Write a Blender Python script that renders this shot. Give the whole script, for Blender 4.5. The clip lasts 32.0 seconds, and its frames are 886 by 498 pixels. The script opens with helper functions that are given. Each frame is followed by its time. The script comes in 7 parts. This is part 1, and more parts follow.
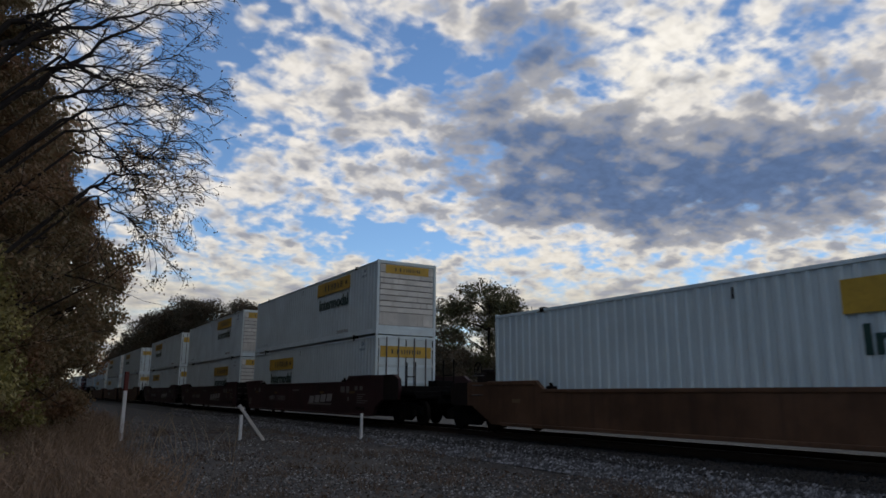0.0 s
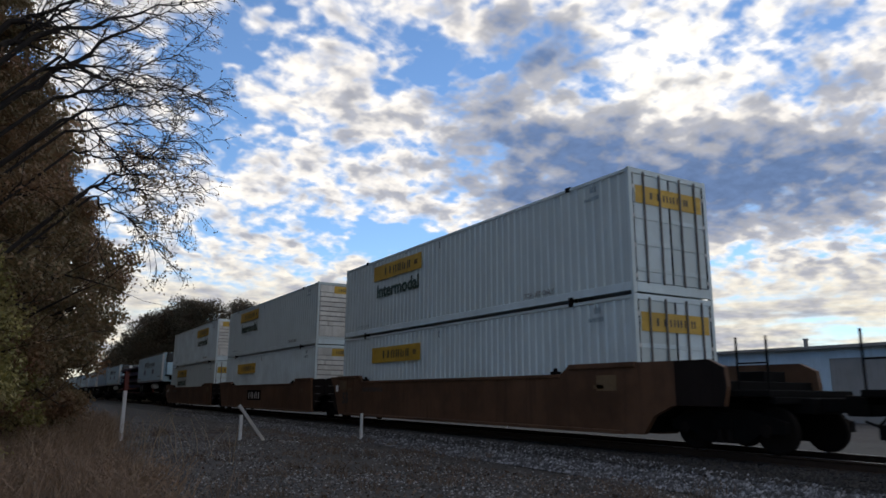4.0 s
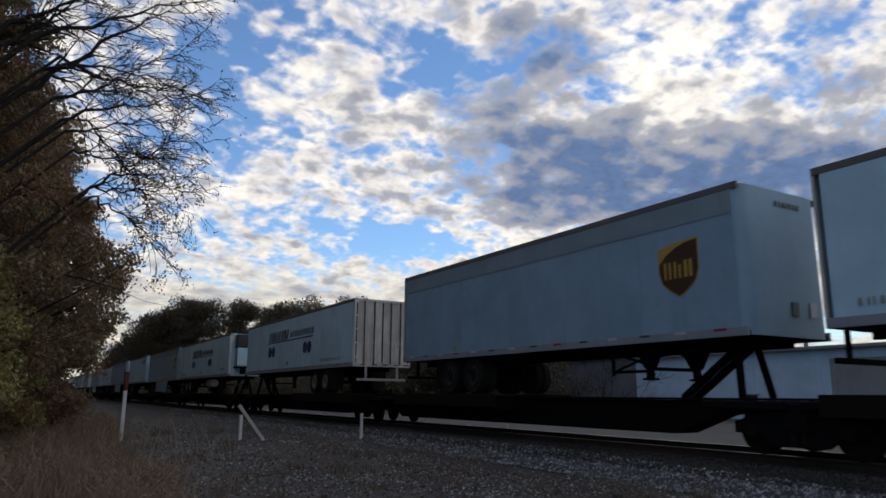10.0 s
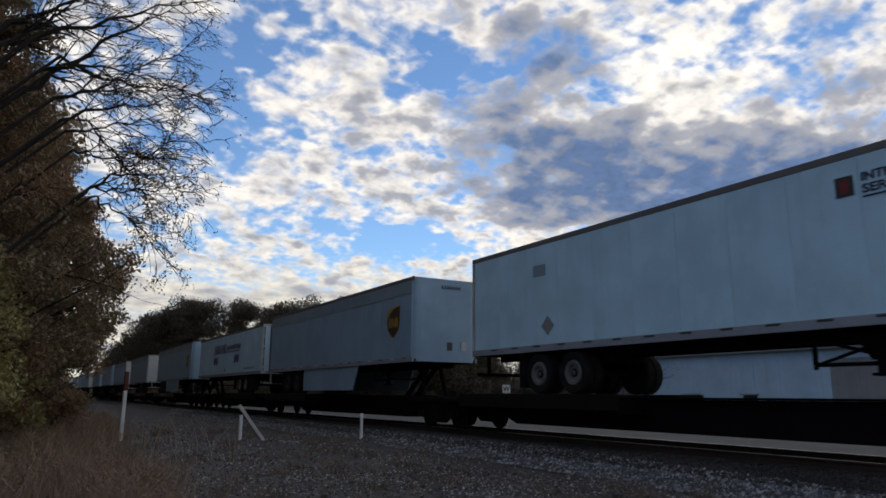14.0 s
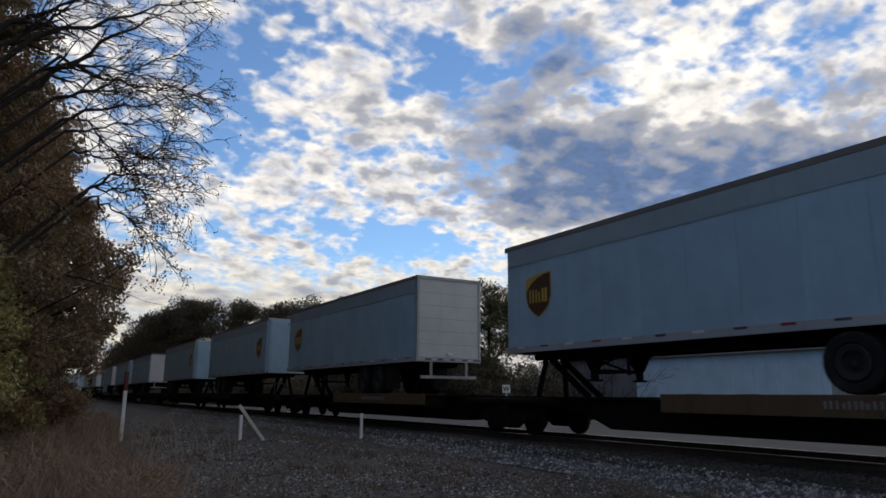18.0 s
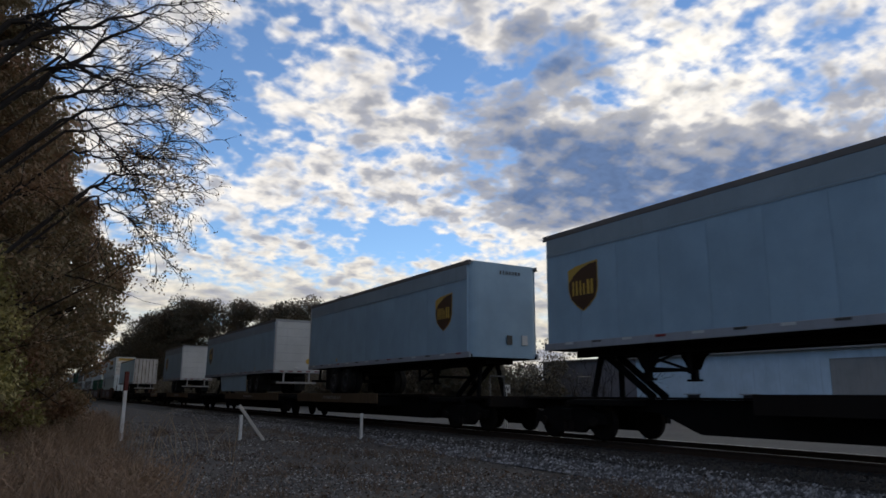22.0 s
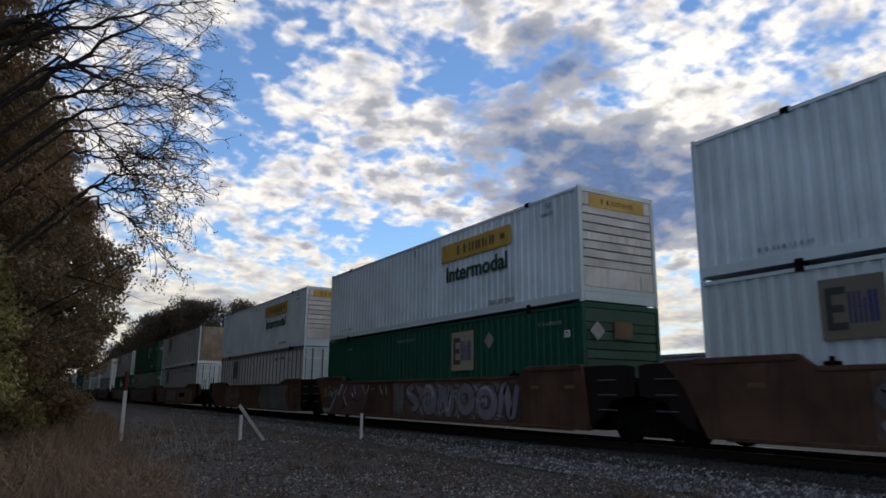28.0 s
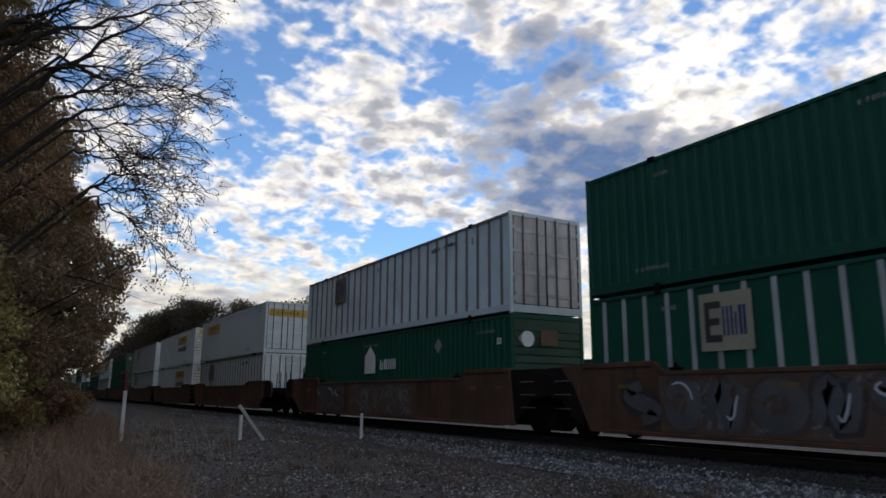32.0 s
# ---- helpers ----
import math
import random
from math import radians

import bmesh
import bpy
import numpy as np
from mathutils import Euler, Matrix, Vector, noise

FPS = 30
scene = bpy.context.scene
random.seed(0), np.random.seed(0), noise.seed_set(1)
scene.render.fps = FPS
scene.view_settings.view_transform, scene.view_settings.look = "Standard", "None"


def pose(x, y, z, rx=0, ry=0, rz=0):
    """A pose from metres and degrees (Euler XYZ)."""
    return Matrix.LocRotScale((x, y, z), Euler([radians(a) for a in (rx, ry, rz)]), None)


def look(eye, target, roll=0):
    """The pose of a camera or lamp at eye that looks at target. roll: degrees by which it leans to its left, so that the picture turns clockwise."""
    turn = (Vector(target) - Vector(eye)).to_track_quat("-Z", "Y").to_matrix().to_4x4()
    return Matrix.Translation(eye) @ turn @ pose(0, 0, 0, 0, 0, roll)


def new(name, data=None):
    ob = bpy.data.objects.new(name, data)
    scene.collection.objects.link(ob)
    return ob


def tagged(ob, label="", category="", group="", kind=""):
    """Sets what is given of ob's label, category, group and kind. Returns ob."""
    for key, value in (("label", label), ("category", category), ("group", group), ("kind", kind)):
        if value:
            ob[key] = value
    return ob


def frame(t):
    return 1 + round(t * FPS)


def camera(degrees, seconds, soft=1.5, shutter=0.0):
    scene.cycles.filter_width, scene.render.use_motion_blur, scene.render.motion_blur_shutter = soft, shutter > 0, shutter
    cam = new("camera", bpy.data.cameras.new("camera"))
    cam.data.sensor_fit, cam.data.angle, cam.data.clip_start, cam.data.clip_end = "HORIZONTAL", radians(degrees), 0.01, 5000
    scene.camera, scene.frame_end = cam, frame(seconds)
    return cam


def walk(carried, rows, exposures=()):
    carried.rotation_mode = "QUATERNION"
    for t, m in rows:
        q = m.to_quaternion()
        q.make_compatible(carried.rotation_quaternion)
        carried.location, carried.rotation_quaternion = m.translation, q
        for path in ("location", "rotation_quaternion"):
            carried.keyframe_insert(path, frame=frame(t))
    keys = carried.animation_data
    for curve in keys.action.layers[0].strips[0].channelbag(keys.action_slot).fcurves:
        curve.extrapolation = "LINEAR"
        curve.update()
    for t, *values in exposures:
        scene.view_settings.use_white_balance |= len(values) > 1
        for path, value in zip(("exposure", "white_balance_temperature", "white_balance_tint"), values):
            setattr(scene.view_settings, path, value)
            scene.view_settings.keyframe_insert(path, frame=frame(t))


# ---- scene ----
# The camera stands still beside the track. Rail top is z = 0, the track runs along y, the train comes towards -y.
cam = camera(65.0, 32.0, soft=1.6, shutter=0.08)
EYE = Vector((0.0, 0.0, 1.0))
YAW, PITCH = radians(30.594), radians(11.905)
AIM = EYE + Vector((math.sin(YAW) * math.cos(PITCH), math.cos(YAW) * math.cos(PITCH), math.sin(PITCH)))
STAND = look(EYE, AIM, 0.433)
walk(cam, [(0.0, STAND), (32.0, STAND)], exposures=[(t, ev + 0.04, 6230.0, 10.0) for t, ev in ((0.0, -0.15), (1.0, -0.05), (2.0, 0.18), (3.0, 0.28), (7.0, 0.30), (9.0, 0.15), (24.0, 0.13), (25.2, 0.06), (26.5, 0.1), (28.0, 0.22), (32.0, 0.28))])

TRACK = 12.54          # centre line of the track
SPEED, GAIN, EASE = 19.695, 0.0282, -0.00351


def run(s, t):
    """Where along the track a point of the train is at t seconds, from its place at 16 s."""
    d = t - 16.0
    return s - SPEED * d - GAIN * d * d / 2 - EASE * d ** 3 / 6


# ---- world, sun, sky ----
SUN_DIR = Vector((0.761, 0.612, 0.512)).normalized()
world = bpy.data.worlds.new("world")
scene.world = world
world.use_nodes = True
wn = world.node_tree.nodes
sky = wn.new("ShaderNodeTexSky")
sky.sky_type, sky.sun_disc = "NISHITA", False
sky.dust_density, sky.ozone_density = 0.0, 4.3
sky.sun_elevation = math.asin(SUN_DIR.z)
sky.sun_rotation = math.atan2(SUN_DIR.x, SUN_DIR.y)
world.node_tree.links.new(sky.outputs[0], wn["Background"].inputs[0])
wn["Background"].inputs[1].default_value = 0.098

sun = new("sun", bpy.data.lights.new("sun", "SUN"))
sun.data.energy, sun.data.angle, sun.data.color = 0.5, radians(12), (1.0, 0.9, 0.76)
sun.matrix_world = look((0, 0, 50), Vector((0, 0, 50)) - SUN_DIR)


class Nodes:
    """Short names for building a node material."""

    def __init__(self, name):
        self.mat = bpy.data.materials.new(name)
        self.mat.use_nodes = True
        self.t = self.mat.node_tree
        self.bsdf = self.t.nodes["Principled BSDF"]
        self.out = self.t.nodes["Material Output"]

    def put(self, sock, v):
        if isinstance(v, bpy.types.NodeSocket):
            self.t.links.new(v, sock)
        elif isinstance(v, (tuple, list)) and len(v) == 3 and sock.type == "RGBA":
            sock.default_value = (*v, 1)
        else:
            sock.default_value = v

    def node(self, kind, out=0, ins=(), **props):
        n = self.t.nodes.new("ShaderNode" + kind)
        if "operation" in props:
            n.operation = props["operation"]
        if "interpolation_type" in props:
            n.interpolation_type = props["interpolation_type"]
        for k, v in dict(ins).items():
            self.put(n.inputs[k], v)
        return n.outputs[out]

    def math(self, op, a, b=0.0, c=0.0, clamp=False):
        n = self.t.nodes.new("ShaderNodeMath")
        n.operation, n.use_clamp = op, clamp
        for k, v in enumerate((a, b, c)):
            self.put(n.inputs[k], v)
        return n.outputs[0]

    def mix(self, f, a, b, blend="MIX"):
        n = self.t.nodes.new("ShaderNodeMix")
        n.data_type, n.blend_type = "RGBA", blend
        self.put(n.inputs[0], f), self.put(n.inputs[6], a), self.put(n.inputs[7], b)
        return n.outputs[2]

    def ramp(self, v, lo, hi, a=0.0, b=1.0, smooth=True):
        return self.node("MapRange", 0, {0: v, 1: lo, 2: hi, 3: a, 4: b}, interpolation_type="SMOOTHSTEP" if smooth else "LINEAR")

    def noise(self, co, scale, detail=4.0, rough=0.55, out=0, dist=0.0):
        return self.node("TexNoise", out, {"Vector": co, "Scale": scale, "Detail": detail, "Roughness": rough, "Distortion": dist})

    def at(self, which="Object"):
        return self.node("TexCoord", ("Generated", "Normal", "UV", "Object").index(which))

    def stretch(self, co, s):
        return self.node("Mapping", 0, {0: co, 3: s})


def sky_material():
    """A broken layer of altocumulus under blue sky, brightest before the hidden sun."""
    n = Nodes("cloud_layer")
    co = n.at("Object")
    flat = n.node("VectorMath", 0, {0: co, 1: (1, 1, 0)}, operation="MULTIPLY")
    # the layer has depth, so its lumps look rounder than flat patches would: draw them in along the line of sight
    away = n.node("VectorMath", 1, {0: flat}, operation="LENGTH")
    away = n.math("MAXIMUM", away, 60.0)
    g = n.math("EXPONENT", n.math("MULTIPLY", n.math("SQRT", n.math("DIVIDE", 320.0, away)), -2.0))
    g = n.math("DIVIDE", n.math("MULTIPLY", g, 2700.0), away)
    pulled = n.node("VectorMath", 0, {0: flat, 3: g}, operation="SCALE")
    warp = n.noise(pulled, 0.012, 3.0, 0.5, out=1)
    warp = n.node("VectorMath", 0, {0: warp, 1: (0.5, 0.5, 0.5)}, operation="SUBTRACT")
    warp = n.node("VectorMath", 0, {0: warp, 3: 20.0}, operation="SCALE")
    co2 = n.node("VectorMath", 0, {0: pulled, 1: warp}, operation="ADD")

    wob = n.noise(n.node("VectorMath", 0, {0: pulled, 1: (90.0, 40.0, 0)}, operation="ADD"), 0.009, 2.0, 0.5, out=1)
    wob = n.node("VectorMath", 0, {0: n.node("VectorMath", 0, {0: wob, 1: (0.5, 0.5, 0.5)}, operation="SUBTRACT"), 3: 190.0}, operation="SCALE")
    soft = n.node("VectorMath", 0, {0: flat, 1: wob}, operation="ADD")

    def lump(x, y, r, w):
        d = n.node("VectorMath", 1, {0: soft, 1: (x, y, 0)}, operation="DISTANCE")
        return n.ramp(d, r, 0.0, 0.0, w)

    def total(rows):
        out = None
        for row in rows:
            v = lump(*row)
            out = v if out is None else n.math("ADD", out, v)
        return out

    # where the layer closes up or opens
    cover = total(((800, 620, 620, .28), (350, 530, 80, -.18), (600, 1190, 220, -.30), (120, 624, 110, -.18), (320, 809, 70, -.14),
                   (190, 530, 60, -.12), (310, 690, 110, .16), (217, 618, 80, .14), (287, 1020, 180, .14),
                   (400, 585, 70, -.16), (326, 536, 55, -.14), (265, 500, 60, -.12), (658, 345, 80, -.10), (610, 330, 70, -.08), (180, 800, 70, -.10)))
    # where it is deep and grey, and where it is thin before the sun
    dark = total(((545, 745, 220, .20), (711, 756, 300, .26), (838, 705, 340, .28), (1003, 627, 360, .28), (951, 477, 260, .18), (404, 503, 130, .22),
                  (509, 626, 170, .22), (398, 618, 110, .14), (800, 360, 220, .14), (420, 415, 90, -.08), (492, 384, 110, -.20), (585, 490, 110, -.12),
                  (666, 431, 80, -.14), (900, 1090, 240, -.34),
                  (400, 485, 75, .30), (350, 455, 60, .22), (655, 350, 90, .22), (560, 300, 80, .12), (475, 372, 50, -.18), (403, 414, 40, -.10)))
    sep = n.node("SeparateXYZ", 0, {0: flat})
    thin = n.ramp(sep, -1000.0, 0.0, -0.34, 0.0)
    far = n.ramp(n.node("VectorMath", 1, {0: flat, 1: (0, 0, 0)}, operation="DISTANCE"), 1000.0, 2300.0)
    cover = n.math("ADD", n.math("ADD", cover, thin), n.math("MULTIPLY", far, 0.16))
    big = n.noise(co2, 0.0095, 2.0, 0.5)
    mid = n.noise(co2, 0.027, 2.5, 0.45)
    fine = n.noise(co2, 0.062, 2.5, 0.48)
    v = n.math("ADD", n.math("MULTIPLY", big, 0.64), n.math("MULTIPLY", mid, 0.68))
    v = n.math("ADD", v, n.math("MULTIPLY", fine, 0.40))
    v = n.math("ADD", n.math("ADD", v, cover), -0.022)
    # towards the horizon the layer closes into long level bands
    ang = n.math("ARCTAN2", n.node("SeparateXYZ", 0, {0: flat}), n.node("SeparateXYZ", 1, {0: flat}))
    low = n.math("DIVIDE", 320.0, away)
    near_line = n.ramp(low, 0.21, 0.12)
    lay = n.node("CombineXYZ", 0, {0: n.math("MULTIPLY", ang, 8.0), 1: n.math("MULTIPLY", low, 55.0)})
    band = n.noise(lay, 1.0, 4.0, 0.55)
    band2 = n.noise(n.node("VectorMath", 0, {0: lay, 1: (7.0, 31.0, 0)}, operation="ADD"), 1.3, 4.0, 0.55)
    vb = n.math("ADD", n.math("MULTIPLY", band, 1.1), 0.40)
    v = n.math("ADD", n.math("MULTIPLY", v, n.math("SUBTRACT", 1.0, near_line)), n.math("MULTIPLY", vb, near_line))
    alpha = n.ramp(v, 0.71, 0.985)
    lump2 = n.noise(n.node("VectorMath", 0, {0: co2, 1: (310.0, 90.0, 0)}, operation="ADD"), 0.024, 3.0, 0.52)
    lump2 = n.math("ADD", n.math("MULTIPLY", lump2, n.math("SUBTRACT", 1.0, near_line)), n.math("MULTIPLY", band2, near_line))
    th = n.math("ADD", n.math("ADD", v, dark), n.math("MULTIPLY", n.math("SUBTRACT", lump2, 0.5), 1.0))
    t = n.ramp(th, 0.86, 1.62, smooth=False)
    lit = n.node("VectorMath", 1, {0: flat, 1: (510, 410, 0)}, operation="DISTANCE")
    glow = n.ramp(lit, 215.0, 0.0)
    bright = n.mix(glow, (0.91, 0.84, 0.75), (1.00, 0.93, 0.82))
    bright = n.mix(far, bright, (0.74, 0.67, 0.54))
    grey = n.mix(glow, (0.37, 0.37, 0.40), (0.44, 0.43, 0.43))
    deep = n.mix(n.math("MULTIPLY", far, 0.8), (0.120, 0.180, 0.315), (0.30, 0.31, 0.34))
    col = n.mix(n.ramp(t, 0.0, 0.42), bright, grey)
    col = n.mix(n.ramp(t, 0.38, 0.95), col, deep)
    em = n.node("Emission", 0, {0: col, 1: n.ramp(fine, 0.25, 0.75, 0.88, 1.10)})
    tr = n.node("BsdfTransparent", 0)
    mixed = n.node("MixShader", 0, {0: alpha, 1: tr, 2: em})
    n.t.links.new(mixed, n.out.inputs[0])
    return n.mat


def cloud_dome():
    bm = bmesh.new()
    rings, seg = 40, 64
    last = [bm.verts.new((0, 0, 320.0))]
    for i in range(1, rings + 1):
        r = 4600.0 * (i / rings) ** 1.5
        cur = [bm.verts.new((r * math.cos(2 * math.pi * k / seg), r * math.sin(2 * math.pi * k / seg), 320.0 * (1 - (r / 4600.0) ** 2) - 6 * (i == rings))) for k in range(seg)]
        for k in range(seg):
            if len(last) == 1:
                bm.faces.new((last[0], cur[k], cur[(k + 1) % seg]))
            else:
                bm.faces.new((last[k], cur[k], cur[(k + 1) % seg], last[(k + 1) % seg]))
        last = cur
    me = bpy.data.meshes.new("cloud_layer")
    bm.to_mesh(me)
    bm.free()
    for f in me.polygons:
        f.use_smooth = True
    me.materials.append(sky_material())
    ob = new("backdrop", me)
    return tagged(ob, "broken white and grey clouds drifting over blue sky", "sky", kind="structure")


CLOUDS = cloud_dome()
# ---- materials ----
def paint(name, col, rough=0.45, metal=0.0, dirt=0.25, dirt_col=(0.09, 0.07, 0.05), scale=1.0, streak=True, bump=0.15, gloss=0.5, vary=0.14, shift=0.0):
    """Painted or bare surface with fine grain, cloudy fading and run-down streaks of dirt."""
    n = Nodes(name)
    co = n.at("Object")
    rnd = n.node("ObjectInfo", 5)
    co = n.node("VectorMath", 0, {0: co, 1: n.node("CombineXYZ", 0, {0: n.math("MULTIPLY", rnd, 37.0), 1: n.math("MULTIPLY", rnd, 11.0)})}, operation="ADD")
    cloud = n.noise(co, 0.7 * scale, 5.0, 0.6)
    grain = n.noise(co, 38.0 * scale, 3.0, 0.6)
    run_co = n.stretch(co, (5.0 * scale, 5.0 * scale, 0.35 * scale)) if streak else n.stretch(co, (3.0 * scale,) * 3)
    runs = n.noise(run_co, 1.0, 6.0, 0.65)
    d = n.math("MULTIPLY", n.ramp(runs, 0.48, 0.78), n.ramp(cloud, 0.3, 0.7, 0.35, 1.0))
    d = n.math("MULTIPLY", d, dirt, clamp=True)
    base = n.mix(n.ramp(cloud, 0.25, 0.75), tuple(c * (1 - vary) for c in col), tuple(min(1, c * (1 + vary * 0.6)) for c in col))
    base = n.mix(n.math("MULTIPLY", n.ramp(grain, 0.35, 0.7), 0.18), base, tuple(c * 0.72 for c in col))
    if shift:
        base = n.mix(n.math("MULTIPLY", rnd, shift), base, tuple(c * q for c, q in zip(col, (0.72, 0.70, 0.66))))
    base = n.mix(d, base, dirt_col)
    n.put(n.bsdf.inputs["Base Color"], base)
    n.put(n.bsdf.inputs["Metallic"], metal)
    n.put(n.bsdf.inputs["Specular IOR Level"], gloss)
    n.put(n.bsdf.inputs["Roughness"], n.math("ADD", n.math("MULTIPLY", grain, 0.2), n.math("ADD", n.math("MULTIPLY", d, 0.4), rough - 0.1)))
    if bump:
        n.put(n.bsdf.inputs["Normal"], n.node("Bump", 0, {"Strength": bump, "Distance": 0.01, "Height": n.math("ADD", grain, n.math("MULTIPLY", cloud, 2.0))}))
    return n.mat


def two_tone(name, a, b, scale, rough=0.9, bump=0.6, dist=0.03, fine=8.0):
    """Loose or rough ground: two colours at two scales, with relief."""
    n = Nodes(name)
    co = n.at("Object")
    big = n.noise(co, scale, 4.0, 0.6)
    small = n.noise(co, scale * fine, 5.0, 0.65)
    f = n.math("ADD", n.math("MULTIPLY", big, 0.55), n.math("MULTIPLY", small, 0.45))
    base = n.mix(n.ramp(f, 0.36, 0.64), a, b)
    base = n.mix(n.math("MULTIPLY", n.node("NewGeometry", 8), 0.35), base, tuple(c * 0.45 for c in a))
    n.put(n.bsdf.inputs["Base Color"], base)
    n.put(n.bsdf.inputs["Roughness"], rough)
    n.put(n.bsdf.inputs["Normal"], n.node("Bump", 0, {"Strength": bump, "Distance": dist, "Height": small}))
    return n.mat


def leaf_material(name, a, b, c):
    n = Nodes(name)
    r = n.node("NewGeometry", 8)
    co = n.at("Object")
    f = n.noise(co, 0.35, 3.0, 0.6)
    base = n.mix(r, a, b)
    base = n.mix(n.ramp(f, 0.45, 0.7), base, c)
    n.put(n.bsdf.inputs["Base Color"], base)
    n.put(n.bsdf.inputs["Roughness"], 0.6)
    tr = n.node("BsdfTranslucent", 0, {0: base})
    m = n.node("MixShader", 0, {0: 0.25, 1: n.bsdf.outputs[0], 2: tr})
    n.t.links.new(m, n.out.inputs[0])
    return n.mat


WHITE = paint("white_container_paint", (0.62, 0.71, 0.745), 0.5, dirt=0.16, gloss=0.16, vary=0.2, shift=0.9)
STAKE = paint("orange_red_stake", (0.26, 0.055, 0.035), 0.5, dirt=0.3)
STAINED = paint("stained_white_end", (0.62, 0.60, 0.56), 0.55, dirt=0.75, dirt_col=(0.17, 0.11, 0.07), scale=1.2, gloss=0.16, vary=0.3)
GREEN = paint("green_container_paint", (0.010, 0.070, 0.042), 0.5, dirt=0.3, dirt_col=(0.05, 0.05, 0.045), gloss=0.16)
TRAILER = paint("trailer_skin", (0.245, 0.345, 0.435), 0.42, dirt=0.12, bump=0.05, gloss=0.16)
TRAILER_WHITE = paint("white_trailer_skin", (0.45, 0.62, 0.73), 0.4, dirt=0.14, bump=0.05, gloss=0.16)
BAND = paint("trailer_top_band", (0.22, 0.27, 0.31), 0.5, dirt=0.2, gloss=0.16)
DOOR_WHITE = paint("white_roll_door", (0.43, 0.44, 0.44), 0.5, dirt=0.15)
RIM_EDGE = paint("worn_rim_edge", (0.20, 0.20, 0.20), 0.5, dirt=0.6, streak=False)
RIM = paint("dull_wheel_rim", (0.014, 0.014, 0.015), 0.6, dirt=0.4, gloss=0.2)
BUMPER = paint("dirty_white_bumper", (0.26, 0.25, 0.24), 0.6, dirt=0.5)
BRIGHT = paint("bright_aluminium", (0.72, 0.72, 0.70), 0.35, metal=0.6, dirt=0.2)
DULL_FRAME = paint("dull_grey_door_frame", (0.30, 0.31, 0.32), 0.55, dirt=0.35, gloss=0.2)
ALU = paint("brushed_aluminium", (0.55, 0.55, 0.55), 0.4, metal=0.7, dirt=0.2)
RUST_FACE = paint("rusted_white_end", (0.27, 0.205, 0.15), 0.65, dirt=0.95, dirt_col=(0.075, 0.042, 0.026), scale=0.8, vary=0.6)
# also backs white container ribs, where its darkness stands for shade in the gaps
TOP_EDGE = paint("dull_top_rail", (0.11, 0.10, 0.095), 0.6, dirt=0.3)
LOW_EDGE = paint("grey_bottom_rail", (0.24, 0.25, 0.28), 0.6, dirt=0.35)
PALE_RIM = paint("pale_wheel_rim", (0.10, 0.098, 0.095), 0.6, dirt=0.6, streak=False)
WORN = paint("worn_brown_side_rail", (0.078, 0.053, 0.032), 0.7, dirt=0.6, dirt_col=(0.016, 0.012, 0.010), gloss=0.1)
GREEN_END = paint("weathered_green_end", (0.045, 0.085, 0.058), 0.65, dirt=0.6, dirt_col=(0.07, 0.07, 0.06), gloss=0.16, vary=0.3)
PALE_RIB = paint("weathered_pale_rib", (0.34, 0.35, 0.34), 0.6, dirt=0.5, vary=0.3)
SIGN_TAN = paint("faded_tan_sign", (0.15, 0.125, 0.09), 0.6, dirt=0.4)
SIGN_PALE = paint("pale_tan_sign", (0.31, 0.27, 0.19), 0.6, dirt=0.35)
NAVY_INK = paint("dark_navy_lettering", (0.014, 0.015, 0.05), 0.45, dirt=0.1)
BLACK = paint("black_steel", (0.006, 0.0055, 0.0055), 0.8, dirt=0.3, dirt_col=(0.014, 0.011, 0.009), gloss=0.06)
DECK = paint("weathered_deck_steel", (0.011, 0.009, 0.008), 0.85, dirt=0.5, dirt_col=(0.026, 0.018, 0.013), gloss=0.06)
TAN = paint("tan_sill_paint", (0.15, 0.10, 0.055), 0.6, dirt=0.5, dirt_col=(0.05, 0.035, 0.025), gloss=0.2, vary=0.45)
MAROON = paint("maroon_car_paint", (0.034, 0.013, 0.015), 0.55, dirt=0.4, dirt_col=(0.04, 0.03, 0.025), gloss=0.2, vary=0.45)
RUNG = paint("grimy_grab_iron", (0.075, 0.07, 0.068), 0.6, dirt=0.6)
HOOD = paint("grimy_dark_brown_steel", (0.014, 0.010, 0.009), 0.75, dirt=0.6, dirt_col=(0.012, 0.010, 0.009), gloss=0.1, vary=0.4)
BROWN = paint("orange_brown_car_paint", (0.105, 0.054, 0.030), 0.6, dirt=0.7, dirt_col=(0.035, 0.024, 0.018), gloss=0.2, vary=0.45)
RUSTY = paint("rusty_brown_car_paint", (0.088, 0.046, 0.028), 0.7, dirt=0.8, dirt_col=(0.03, 0.021, 0.016), gloss=0.2, vary=0.45)
YELLOW = paint("yellow_sign_paint", (0.50, 0.31, 0.035), 0.5, dirt=0.6, dirt_col=(0.13, 0.085, 0.025), vary=0.3)
INK = paint("dark_sign_paint", (0.03, 0.03, 0.028), 0.5, dirt=0.1)
GREEN_INK = paint("dark_green_lettering", (0.012, 0.045, 0.035), 0.5, dirt=0.1)
NAVY = paint("navy_lettering", (0.02, 0.03, 0.13), 0.45, dirt=0.1)
BLUE = paint("blue_chassis_paint", (0.016, 0.026, 0.135), 0.5, dirt=0.35)
RED = paint("red_chassis_paint", (0.17, 0.026, 0.02), 0.5, dirt=0.35)
SHIELD = paint("brown_shield", (0.05, 0.022, 0.01), 0.45, dirt=0.1)
GOLD = paint("golden_shield", (0.42, 0.27, 0.05), 0.4, dirt=0.15)
